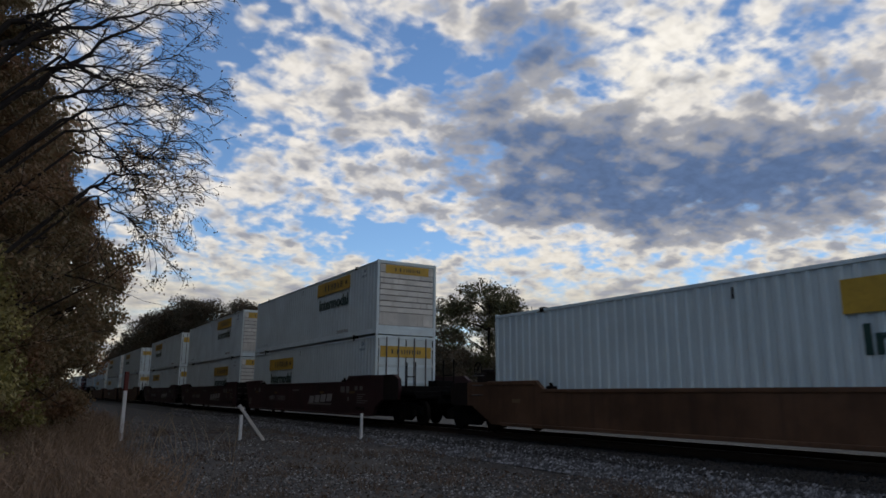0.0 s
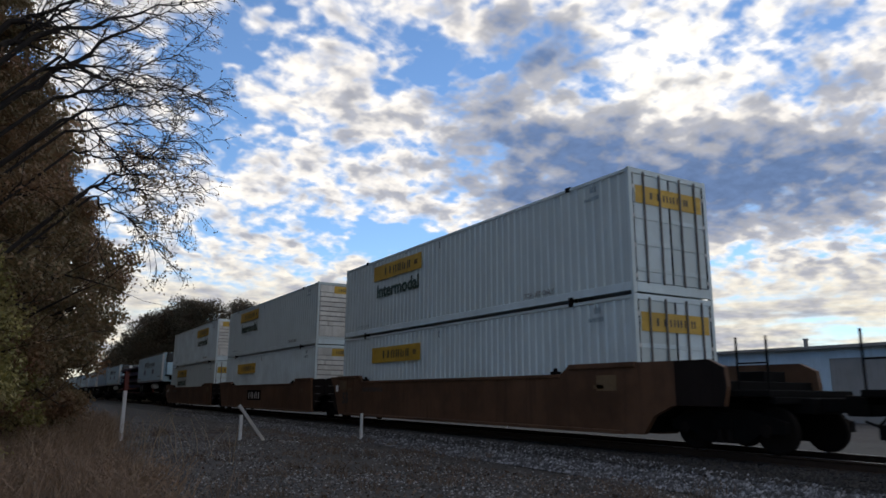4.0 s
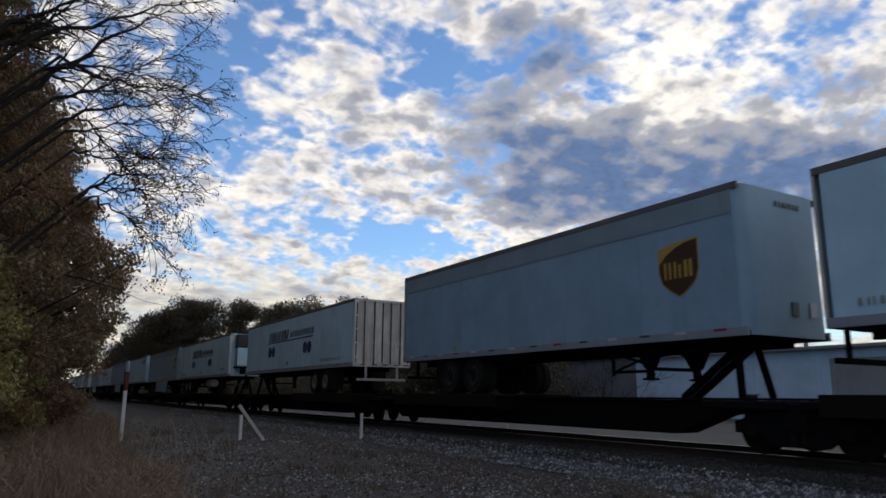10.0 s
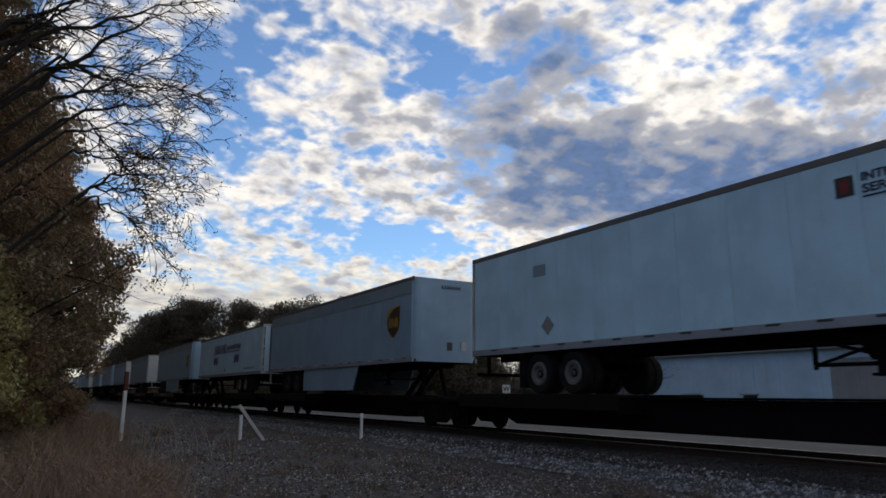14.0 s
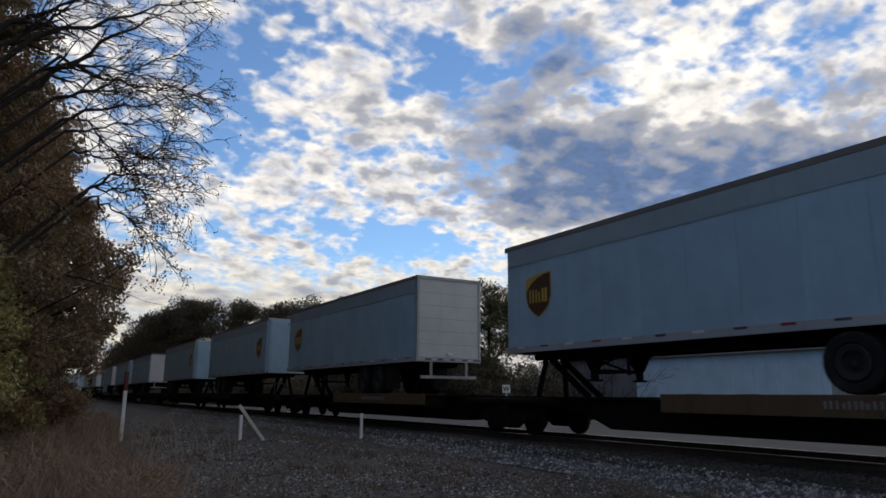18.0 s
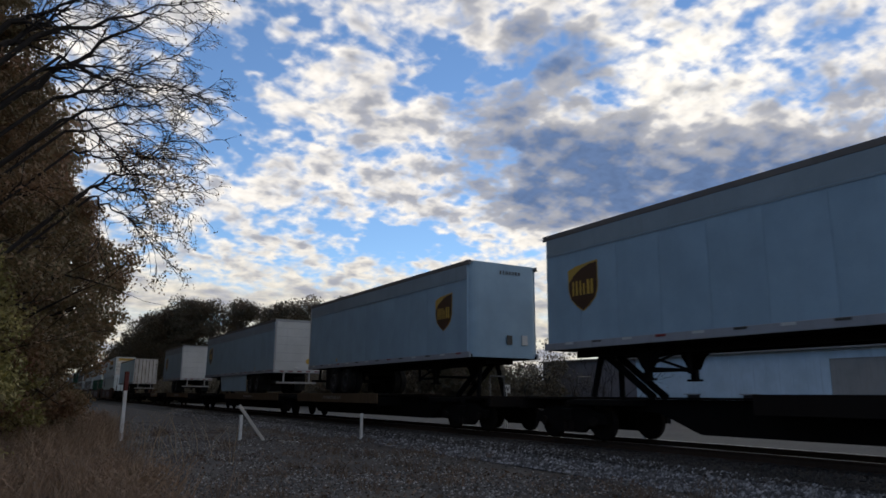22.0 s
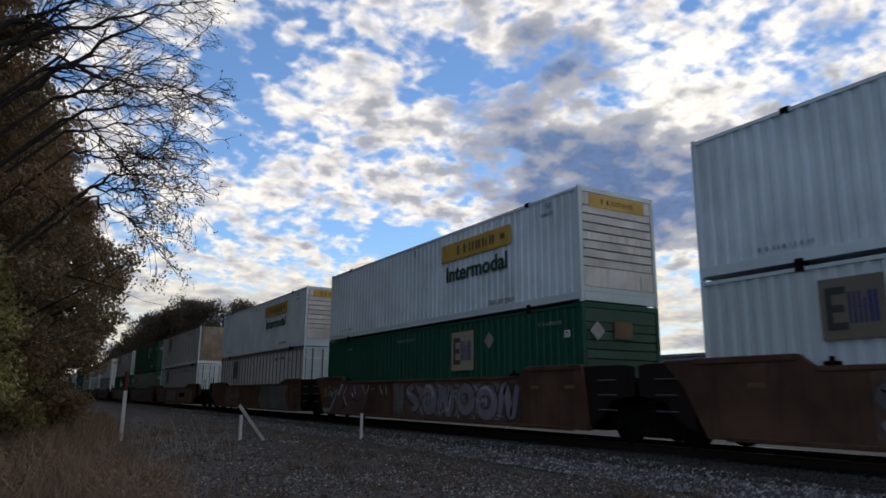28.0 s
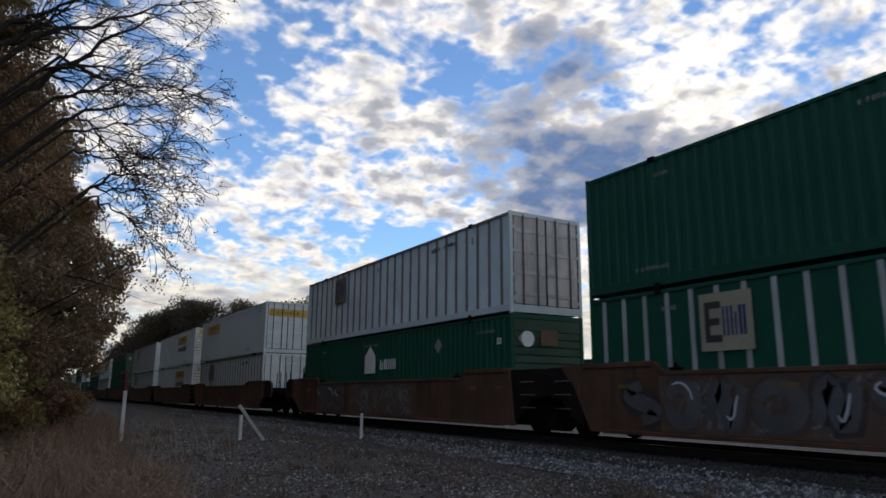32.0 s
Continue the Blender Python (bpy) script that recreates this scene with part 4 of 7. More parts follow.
    if marks == "slanted":
        block = shared("name_block", lambda: extrude_yz(bmesh.new(), [(0.34, -0.155), (-0.22, -0.155), (-0.34, 0.155), (0.22, 0.155)], -0.003, 0.003), BUMPER)
        for k in range(4):
            part("name_block", block, BUMPER, w, "slanted white name block", pose(-1.494, 6.08 - k * 0.70, 0.80 + k * 0.03))
        part("underline", shared("underline", lambda: plate(2.8, 0.07, 0.005), DULL), DULL, w, "worn pale underline", side(5.15, 0.62))
        for y, z, a, b in ((2.56, 1.21, 0.42, 0.24), (2.04, 1.20, 0.28, 0.26), (1.23, 1.25, 0.26, 0.16), (0.76, 1.25, 0.26, 0.16), (14.94, 1.27, 0.24, 0.14), (14.09, 1.23, 0.34, 0.24), (8.2, 1.20, 0.9, 0.06), (1.97, 0.85, 0.16, 0.14)):
            part("stencil", shared("stencil|%.2f%.2f" % (a, b), lambda: plate(a, b, 0.006), DULL), DULL, w, "worn pale stencil", side(y, z) @ pose(0, 0, 0.004))
        for y, z in ((1.59, 1.10), (4.84, 1.10), (14.55, 1.13), (11.26, 1.09)):
            part("reflector", shared("reflector|m", lambda: plate(0.46, 0.09, 0.006), SPRAY_OCHRE), SPRAY_OCHRE, w, "dull yellow reflector", side(y, z) @ pose(0, 0, 0.004))
        for k, q in enumerate((0.75, 0.55, 0.46, 0.98, 0.78)):
            part("data_bar", shared("data_bar|%d" % k, lambda: plate(q, 0.03, 0.005), DULL), DULL, w, "pale data line", side(1.14 - q / 2, 1.02 - k * 0.078))
        part("data_bar", shared("data_bar|b", lambda: bars(8, 0.8, 0.14), HOOD), HOOD, w, "", side(0.82, 0.50))
        part("name_bar", shared("name_bar|m", lambda: bars(4, 0.9, 0.22), DULL), DULL, w, "pale reporting mark bars", side(11.8, 0.84))
        part("number_bar", shared("number_bar|a", lambda: bars(6, 1.3, 0.24), DULL), DULL, w, "pale car number bar", side(10.4, 0.84))
        lettering("lettering", "53", 0.34, DULL, w, (-1.494, CL - 0.38, 0.64), label="pale painted number")
    elif marks == "plate":
        part("name_plate", shared("name_plate", lambda: plate(2.6, 0.55, 0.008), BLACK), BLACK, w, "black name plate", side(8.8, 0.95))
        part("name_bar", shared("name_bar|t", lambda: bars(3, 2.0, 0.36, 0.15), REFLECT), REFLECT, w, "", side(8.8, 0.95) @ pose(0, 0, 0.009))
    elif marks == "number":
        lettering("lettering", "53", 0.44, SPRAY_LINE, w, (-1.494, CL - 0.75, 0.88), label="dark painted number")
        part("number_bar", shared("number_bar|b", lambda: bars(9, 1.7, 0.16), INK), INK, w, "", side(12.9, 1.2))
        part("reflector", shared("reflector|w", lambda: plate(0.25, 0.25, 0.006), REFLECT), REFLECT, w, "", side(CL + 0.1, 1.25))
        part("reflector", shared("reflector|o", lambda: plate(0.62, 0.34, 0.006), TAN), TAN, w, "faded orange panel", side(0.75, 1.30) @ pose(0, 0, 0.004))
        part("reflector", shared("reflector|o", lambda: plate(0.62, 0.34, 0.006), TAN), TAN, w, "faded orange panel", side(CL - 0.55, 1.38) @ pose(0, 0, 0.004))
    elif marks.startswith("spray"):
        for ya, yb, k in PATCHES[marks]:
            m = SPRAY[k]
            pts = [(ya, 0.33), (yb, 0.33), (yb, 1.42), (ya, 1.42)]
            part("sprayed_patch", extrude_yz(bmesh.new(), pts, -1.4945, -1.4905), m, w, "worn sprayed paint on the sill")
        if marks == "spray_a":
            tag_letters(w, 9.2, 13.0, 3, SPRAY_GREY, SPRAY_LINE, 3, 0.30)
            tag_letters(w, 3.2, 7.4, 4, SPRAY_LILAC, SPRAY_LINE, 9)
        elif marks == "spray_b":
            tag_letters(w, 2.2, 8.6, 6, SPRAY_LILAC, SPRAY_LINE, 5, 0.30)
            slashes(w, ((10.6, 1.36, 0.25), (11.5, 1.36, -0.2), (12.1, 1.38, 0.3), (12.9, 1.36, 0.2), (13.6, 1.34, -0.3), (14.9, 1.3, -0.4), (10.1, 1.34, 0.1)))
            arrow_piece(w)
        elif marks == "spray_c":
            teal_piece(w)
            lettering("lettering", "53", 0.44, SPRAY_LINE, w, (-1.494, CL - 0.75, 0.88), label="dark painted number")
            part("number_bar", shared("number_bar|r", lambda: bars(9, 2.5, 0.24), DULL), DULL, w, "pale car number bar", side(11.4, 0.92) @ pose(0, 0, 0.006))
        elif marks == "spray_d":
            part("name_plate", shared("name_plate|r", lambda: plate(2.3, 0.34, 0.006), BLACK), BLACK, w, "black name plate", side(4.1, 0.91) @ pose(0, 0, 0.006))
            patch(w, [(2.75, 1.40), (1.2, 1.42), (1.0, 0.40), (2.7, 0.36)], SPRAY_OCHRE, 4, "faded ochre sprayed field")
            patch(w, [(1.0, 1.36), (0.1, 1.2), (0.15, 0.5), (0.9, 0.42)], SPRAY_TAN, 4, "dull tan sprayed field")
            tag_letters(w, 12.0, 15.6, 4, SPRAY_BROWN, RUSTY, 11, 0.12, False)
            tag_letters(w, 6.2, 11.4, 7, SPRAY_TAN, SPRAY_BROWN, 8, 0.13, False)
        elif marks == "spray_e":
            tag_letters(w, 6.8, 15.0, 8, SPRAY_GREY, SPRAY_LINE, 14, 0.34)
        elif marks == "spray_f":
            tag_letters(w, 11.0, 14.0, 3, SPRAY_GREY, SPRAY_LINE, 17, 0.30)
    for y in (() if skin is MAROON else (0.3, 1.6, 5.4, CL - 5.0, CL - 1.2) if skin is RUSTY else (1.0, CL - 1.2)):
        part("reflector", shared("reflector|y", lambda: plate(0.34, 0.09, 0.006), SPRAY_OCHRE if skin is RUSTY else TAN), TAN, w, "", side(y, 1.22 - drop) @ pose(0, 0, 0.004))
    return ride(w, s, 0.0)
# ---- trailers ----
TZ0, TZ1, DECKZ = 2.12, 5.06, 1.06


def shield(c, y, z, size=1.03):
    def outline(k):
        pts = [(-0.5, 0.42), (-0.2, 0.5), (0.2, 0.54), (0.5, 0.56), (0.5, -0.05), (0.42, -0.28), (0.22, -0.45), (0.0, -0.58), (-0.22, -0.45), (-0.42, -0.28), (-0.5, -0.05)]
        bm = bmesh.new()
        lo = [bm.verts.new((x * k * size, q * k * size, 0)) for x, q in pts]
        hi = [bm.verts.new((x * k * size, q * k * size, 0.008)) for x, q in pts]
        bm.faces.new(hi)
        for i in range(len(pts)):
            j = (i + 1) % len(pts)
            bm.faces.new((lo[i], lo[j], hi[j], hi[i]))
        bmesh.ops.recalc_face_normals(bm, faces=bm.faces[:])
        return bm
    def field():
        pts = [(-0.475, 0.12), (-0.28, 0.30), (-0.05, 0.42), (0.2, 0.49), (0.475, 0.52), (0.475, -0.05), (0.40, -0.27), (0.21, -0.43), (0.0, -0.555), (-0.21, -0.43), (-0.40, -0.27), (-0.475, -0.05)]
        return extrude_xy([(x * size, q * size) for x, q in pts], 0.011)
    s = part("shield_emblem", shared("shield|o", lambda: outline(1.0), GOLD), GOLD, c, "gold and brown shield emblem", Matrix.Translation((-HW - 0.006, y, z)) @ NEAR)
    part("brown_field", shared("shield|i", field, SHIELD), SHIELD, s)
    part("gold_bar", shared("gold_bar", lambda: bars(3, 0.70 * size, 0.34 * size, 0.22), GOLD), GOLD, s, at=pose(0.0, -0.03, 0.012))


def disc_marks(c, f):
    side = lambda y, z: Matrix.Translation((-HW - 0.006, y, z)) @ NEAR
    part("name_bar", shared("name_bar|n1", lambda: bars(8, 3.2, 0.5, 0.2, 0.25), NAVY_INK), NAVY_INK, c, "navy name bar", side(9.8, 3.97))
    part("name_bar", shared("name_bar|n2", lambda: bars(11, 3.3, 0.30, 0.35), NAVY_INK), NAVY_INK, c, "navy name bar", side(6.25, 3.93))
    part("underline", shared("underline|n", lambda: plate(6.9, 0.05, 0.005), NAVY_INK), NAVY_INK, c, "", side(8.15, 3.66))
    for q in (11.15, 10.55, 5.70, 5.11):
        part("disc", shared("disc", lambda: tubes(((0, 0, 0), (0, 0, 0.006), 0.28), seg=24), NAVY), NAVY, c, "navy blue disc", side(q, 3.18))
    lettering("lettering", "53", 0.2, NAVY, c, (-HW - 0.006, 8.2, 2.52))
    if f(0) == 0:
        part("number_bar", shared("address_bar|s", lambda: bars(10, 1.4, 0.12, 0.3), BAND), BAND, c, "", side(1.6, 2.62))
    part("address_bar", shared("address_bar", lambda: bars(14, 2.3, 0.13, 0.4), DOOR_GREY), DOOR_GREY, c, "", side(14.3 if f(0) == 0 else 2.55, 2.5))


def rim_ring():
    """The thin turned edge of a wheel rim."""
    bm = bmesh.new()
    n = 24
    rows = [[bm.verts.new((x, r * math.cos(2 * math.pi * k / n), r * math.sin(2 * math.pi * k / n))) for k in range(n)] for r, x in ((0.262, 0.0), (0.282, 0.022), (0.300, 0.0))]
    for a, b in zip(rows, rows[1:]):
        for k in range(n):
            bm.faces.new((a[k], a[(k + 1) % n], b[(k + 1) % n], b[k]))
    bmesh.ops.recalc_face_normals(bm, faces=bm.faces[:])
    return bm


def trailer(label, s, length, nose=True, skin=TRAILER, kind="shield", doors="swing", skirt=False, unit=False, door_skin=None, top=None):
    """A box trailer on its wheels. s is its end towards the front of the train; nose says which end that is."""
    L = length
    f = (lambda y: y) if nose else (lambda y: L - y)
    c = tagged(new("semi_trailer"), label, "trailer", "semi-trailers on the train")
    h0, h1 = TZ0, top or (TZ1 - 0.19 if kind == "discs" else TZ1)
    door_skin = door_skin or (DOOR_WHITE if doors == "roll" else skin)

    n = max(4, round((L - 0.3) / 1.22))
    w = (L - 0.3) / n
    sheet = shared("side_panel|t%.3f%.2f" % (w, h1), lambda: boxes((0.0, 0.03, 0.003, w - 0.003, h0 + 0.16, h1 - 0.10)), skin)
    for k in range(n):
        part("side_panel", sheet, skin, c, at=pose(-HW, 0.15 + k * w, 0))
    part("inner_lining", shared("inner_lining|%.2f%.2f" % (L, h1), lambda: boxes((0.03, 0.05, 0.15, L - 0.15, h0 + 0.10, h1 - 0.05)), skin), skin, c, at=pose(-HW, 0, 0))
    part("side_panel", shared("side_panel|far%.2f%.2f" % (L, h1), lambda: boxes((0, 0.03, 0.15, L - 0.15, h0 + 0.10, h1 - 0.05)), skin), skin, c, at=pose(HW, L, 0, 0, 0, 180))
    tr = shared("top_rail|t%.2f%.2f" % (L, h1), lambda: boxes((-0.008, 0.05, 0.02, L - 0.02, h1 - 0.14, h1), bevel=0.015), TOP_EDGE)
    part("top_rail", tr, TOP_EDGE, c, at=pose(-HW, 0, 0))
    part("top_rail", tr, TOP_EDGE, c, at=pose(HW, L, 0, 0, 0, 180))
    if kind == "shield":
        part("top_band", shared("top_band|%.2f%.2f" % (L, h1), lambda: boxes((-0.006, 0.0, 0.16, L - 0.16, h1 - 0.55, h1 - 0.15), (-0.012, 0.0, 0.16, L - 0.16, h1 - 0.60, h1 - 0.565)), BAND), BAND, c, "darker band along the top", pose(-HW, 0, 0))
    br = shared("bottom_rail|%.2f" % L, lambda: boxes((-0.015, 0.06, 0.02, L - 0.02, h0, h0 + 0.17), bevel=0.012), LOW_EDGE)
    part("bottom_rail", br, ALU, c, at=pose(-HW, 0, 0))
    part("bottom_rail", br, ALU, c, at=pose(HW, L, 0, 0, 0, 180))
    clip_w = shared("marker_strip|w", lambda: plate(0.28, 0.05, 0.006), DOOR_WHITE)
    clip_r = shared("marker_strip|r", lambda: plate(0.28, 0.05, 0.006), REDMARK)
    clip_k = shared("marker_strip|k", lambda: plate(0.28, 0.045, 0.006), INK)
    for k in range(int(L / 0.95)):
        m = clip_k if kind != "shield" else clip_r if k % 5 == 0 else clip_w if k % 2 else clip_k
        part("marker_strip", m, REFLECT, c, at=Matrix.Translation((-HW - 0.016, 0.6 + k * 0.95, h0 + 0.135)) @ NEAR)
    part("roof", shared("roof|%.2f%.2f" % (L, h1), lambda: boxes((-HW + 0.03, HW - 0.03, 0.04, L - 0.04, h1 - 0.04, h1 - 0.005), bevel=0.01), ALU), ALU, c)
    part("floor", shared("floor|%.2f" % L, lambda: boxes((-HW + 0.06, HW - 0.06, 0.05, L - 0.05, h0 + 0.0, h0 + 0.10)), BLACK), BLACK, c)
    beam = shared("frame_beam|%.2f" % L, lambda: boxes((-0.06, 0.06, 0.3, L - 0.3, h0 - 0.16, h0)), BLACK)
    part("frame_beam", beam, BLACK, c, at=pose(-0.44, 0, 0))
    part("frame_beam", beam, BLACK, c, at=pose(0.44, 0, 0))

    def nose_mesh():
        bm = bmesh.new()
        r = 0.30
        pts = [(-HW, 0.15 + r * 0)]
        ring = []
        for k in range(7):
            a = math.pi - k * math.pi / 12
            ring.append((-HW + r + r * math.cos(a), r - r * math.sin(a)))
        ring = [(-HW, r)] + ring + [(-x, y) for x, y in ring[::-1]] + [(HW, r)]
        lo = [bm.verts.new((x, f(max(0.0, y)), h0 + 0.02)) for x, y in ring]
        hi = [bm.verts.new((x, f(max(0.0, y) + 0.02), h1 - 0.02)) for x, y in ring]
        for i in range(len(ring) - 1):
            bm.faces.new((lo[i], lo[i + 1], hi[i + 1], hi[i]))
        bm.faces.new(lo)
        bm.faces.new(hi)
        bmesh.ops.recalc_face_normals(bm, faces=bm.faces[:])
        return bm
    part("nose_wall", nose_mesh(), skin, c)
    nd = f(0.0) - (0.012 if nose else -0.012)
    if nose:
        part("nose_plate", boxes((0.62, 0.84, -0.02, 0.0, h0 + 0.42, h0 + 0.72), bevel=0.006), DOOR_WHITE, c, "small white plate", pose(0, nd, 0))
        part("nose_plate", boxes((0.05, 0.25, -0.02, 0.0, h0 + 0.42, h0 + 0.70), bevel=0.006), INK, c, "small dark plate", pose(0, nd, 0))
        part("number_bar", bars(7, 0.8, 0.12), INK, c, "", Matrix.Translation((0.2, -0.005, h1 - 0.3)) @ FRONT)
    # doors at the other end
    yd = f(L)
    o = 1 if not nose else -1
    if nose:
        dm = lambda y: yd - 0.05 + y
    else:
        dm = lambda y: y
    part("rear_frame", boxes((-HW, -HW + 0.10, dm(0), dm(0.05), h0, h1), (HW - 0.10, HW, dm(0), dm(0.05), h0, h1), (-HW + 0.1, HW - 0.1, dm(0), dm(0.05), h1 - 0.12, h1), (-HW + 0.1, HW - 0.1, dm(0), dm(0.05), h0, h0 + 0.16), bevel=0.01), DULL_FRAME if kind == "shield" else RUST_DOOR, c)
    dface = dm(0.03) if not nose else dm(0.02)
    if doors == "roll":
        rd = part("roll_door", boxes((-HW + 0.1, HW - 0.1, dface, dface + 0.02, h0 + 0.16, h1 - 0.12)), door_skin, c, "plain white roll-up door")
        if not nose and skirt:
            part("round_label", extrude_xy([(0.14 * math.cos(k * 0.5236), 0.14 * math.sin(k * 0.5236)) for k in range(12)], 0.006), YELLOW, rd, "round yellow label", Matrix.Translation((0.62, dface - 0.002, h0 + 0.62)) @ FRONT)
        for q in range(1, 6):
            part("door_slat", boxes((-HW + 0.1, HW - 0.1, dface - 0.004, dface, h0 + 0.16 + q * 0.44 - 0.006, h0 + 0.16 + q * 0.44 + 0.006)), LOW_EDGE, rd)
        if not nose:
            part("door_handle", boxes((-0.1, 0.1, -0.03, 0.02, h0 + 0.24, h0 + 0.30), bevel=0.008), ALU, rd)
    else:
        if not nose and kind != "shield":
            for x in (-HW + 0.10, -0.02, HW - 0.14):
                part("door_seal", boxes((x, x + 0.04, -0.004, 0.02, h0 + 0.16, h1 - 0.12)), RUBBER, c)
        for k, x in enumerate((-HW + 0.105, 0.005)):
            d = part("door", boxes((x, x + HW - 0.11, dface - 0.005, dface + 0.02, h0 + 0.165, h1 - 0.125), bevel=0.008), door_skin, c)
            if not nose:
                for rx in (0.36, 0.80):
                    part("lock_rod", tubes(((x + rx, -0.02, h0 + 0.1), (x + rx, -0.02, h1 - 0.08), 0.028)), RUSTY if kind != "shield" else ALU, d)
                    part("lock_bracket", boxes((x + rx - 0.09, x + rx + 0.09, -0.03, 0.02, h0 + 0.9, h0 + 1.0), bevel=0.008), ALU, d)
                for q in range(5):
                    part("hinge", boxes((x - 0.06 if k == 0 else x + HW - 0.2, x + 0.09 if k == 0 else x + HW - 0.05, -0.015, 0.02, h0 + 0.35 + q * 0.56, h0 + 0.42 + q * 0.56), bevel=0.006), ALU, d)
    bz = DECKZ + 0.50
    part("bumper", boxes((-1.1, 1.1, dm(0.0), dm(0.09), bz, bz + 0.10), (-0.75, -0.66, dm(0.01), dm(0.08), bz + 0.1, h0 + 0.02), (0.66, 0.75, dm(0.01), dm(0.08), bz + 0.1, h0 + 0.02), bevel=0.012), BUMPER if not nose else BLACK, c, "white rear underrun bumper" if not nose else "")
    if not nose:
        for k in range(10):
            part("marker_strip", clip_r if k % 2 else clip_w, REFLECT, c, at=Matrix.Translation((-1.1 + k * 0.245, -0.004, h0 + 0.085)) @ FRONT)
    # wheels
    ya = f(L - 3.7 if L > 9 else L - 2.6)
    part("suspension", boxes((-0.55, 0.55, ya - 1.2, ya + 1.2, h0 - 0.32, h0 - 0.1), (-0.95, 0.95, ya - 0.66, ya - 0.54, DECKZ + 0.44, DECKZ + 0.56), (-0.95, 0.95, ya + 0.54, ya + 0.66, DECKZ + 0.44, DECKZ + 0.56), (-0.55, -0.45, ya - 0.8, ya + 0.8, DECKZ + 0.55, h0 - 0.3), (0.45, 0.55, ya - 0.8, ya + 0.8, DECKZ + 0.55, h0 - 0.3), bevel=0.02), BLACK, c)
    wm = shared("wheel|road", lambda: wheel_mesh(0.50, 0.27), RUBBER)
    rim = shared("rim|road", lambda: wheel_mesh(0.30, 0.20), RIM if kind == "shield" else PALE_RIM)
    for dy in (-0.65, 0.65):
        for x in (-1.15, -0.86, 0.86, 1.15):
            wh = part("wheel", wm, RUBBER, c, "black road wheel", at=pose(x, ya + dy, DECKZ + 0.50, 0, 0, 180 if x < 0 else 0))
            if abs(x) > 1:
                rm = part("rim", rim, ALU, wh, "metal rim", pose(0.03, 0, 0))
                part("rim_edge", shared("rim_edge", rim_ring, RIM_EDGE), RIM_EDGE, wh, "worn bright rim edge", pose(0.10, 0, 0))
    for x in (-1.0, 1.0):
        yf = f(L - 2.3 if L > 9 else L - 1.3)
        part("mud_flap", boxes((x - 0.3, x + 0.3, yf - 0.008, yf + 0.008, DECKZ + 0.16, h0 - 0.02)), RUBBER, c)
    # landing gear and kingpin plate
    yl = f(2.9)
    for x in (-0.75, 0.75):
        part("landing_leg", boxes((x - 0.07, x + 0.07, yl - 0.07, yl + 0.07, DECKZ + 0.35, h0), (x - 0.13, x + 0.13, yl - 0.13, yl + 0.13, DECKZ + 0.30, DECKZ + 0.35), bevel=0.012), BLACK, c)
        part("landing_brace", tubes(((x, yl, DECKZ + 0.65), (x, yl + (0.6 if nose else -0.6), h0), 0.035)), BLACK, c)
    for x in (-0.75, 0.75):
        part("leg_bracket", extrude_yz(bmesh.new(), [(yl - 0.42, h0 - 0.05), (yl + 0.42, h0 - 0.05), (yl + 0.16, h0 - 0.50), (yl - 0.16, h0 - 0.50)], x - 0.02, x + 0.02), BLACK, c)
    ys = 1.0 if nose else -1.0
    part("cross_brace", tubes(((-0.75, yl, DECKZ + 0.62), (-0.75, yl + ys * 1.1, h0 - 0.12), 0.03), ((-0.75, yl - ys * 0.1, h0 - 0.2), (-0.75, yl + ys * 1.1, DECKZ + 0.50), 0.03), ((-0.75, yl, DECKZ + 0.50), (-0.75, yl + ys * 1.15, DECKZ + 0.50), 0.035), ((-0.75, yl + ys * 1.12, DECKZ + 0.42), (-0.75, yl + ys * 1.12, h0), 0.045)), BLACK, c)
    part("landing_crossbar", tubes(((-0.75, yl, DECKZ + 0.55), (0.75, yl, DECKZ + 0.55), 0.04), ((-0.75, yl, DECKZ + 0.75), (0.4, yl, h0 - 0.05), 0.025)), BLACK, c)
    if skirt:
        def sk():
            bm = bmesh.new()
            extrude_yz(bm, [(f(4.6), h0), (f(L - 5.3), h0), (f(L - 5.3), DECKZ + 0.12), (f(5.1), DECKZ + 0.12)], -0.015, 0.015)
            return bm
        for x in (-HW + 0.05, HW - 0.05):
            part("side_skirt", sk(), skin, c, "smooth side skirt below the box", pose(x, 0, 0))
    if unit:
        part("corner_trim", boxes((-HW - 0.012, -HW + 0.02, 0.10, 0.30, h0 + 0.16, h1 - 0.16), (-HW + 0.02, -HW + 0.16, 0.02, 0.10, h0 + 0.16, h1 - 0.16), bevel=0.01), BRIGHT, c, "bright aluminium corner trim")
        for k in range(9):
            part("rivet_clip", shared("rivet_clip", lambda: boxes((-0.012, 0.0, -0.03, 0.03, -0.05, 0.05), bevel=0.004), TOP_EDGE), TOP_EDGE, c, at=pose(-HW - 0.010, 0.2, h0 + 0.4 + k * 0.28))
        part("refrigeration_unit", boxes((-0.98, 0.98, -0.62, 0.0, h0 + 0.62, h1 - 0.95), bevel=0.09), TRAILER_WHITE, c, "white refrigeration unit")
        g = part("grille", boxes((-0.98, 0.98, -0.60, 0.0, h1 - 0.95, h1 - 0.08), bevel=0.07), GLASSY, c, "black fan grille of the refrigeration unit")
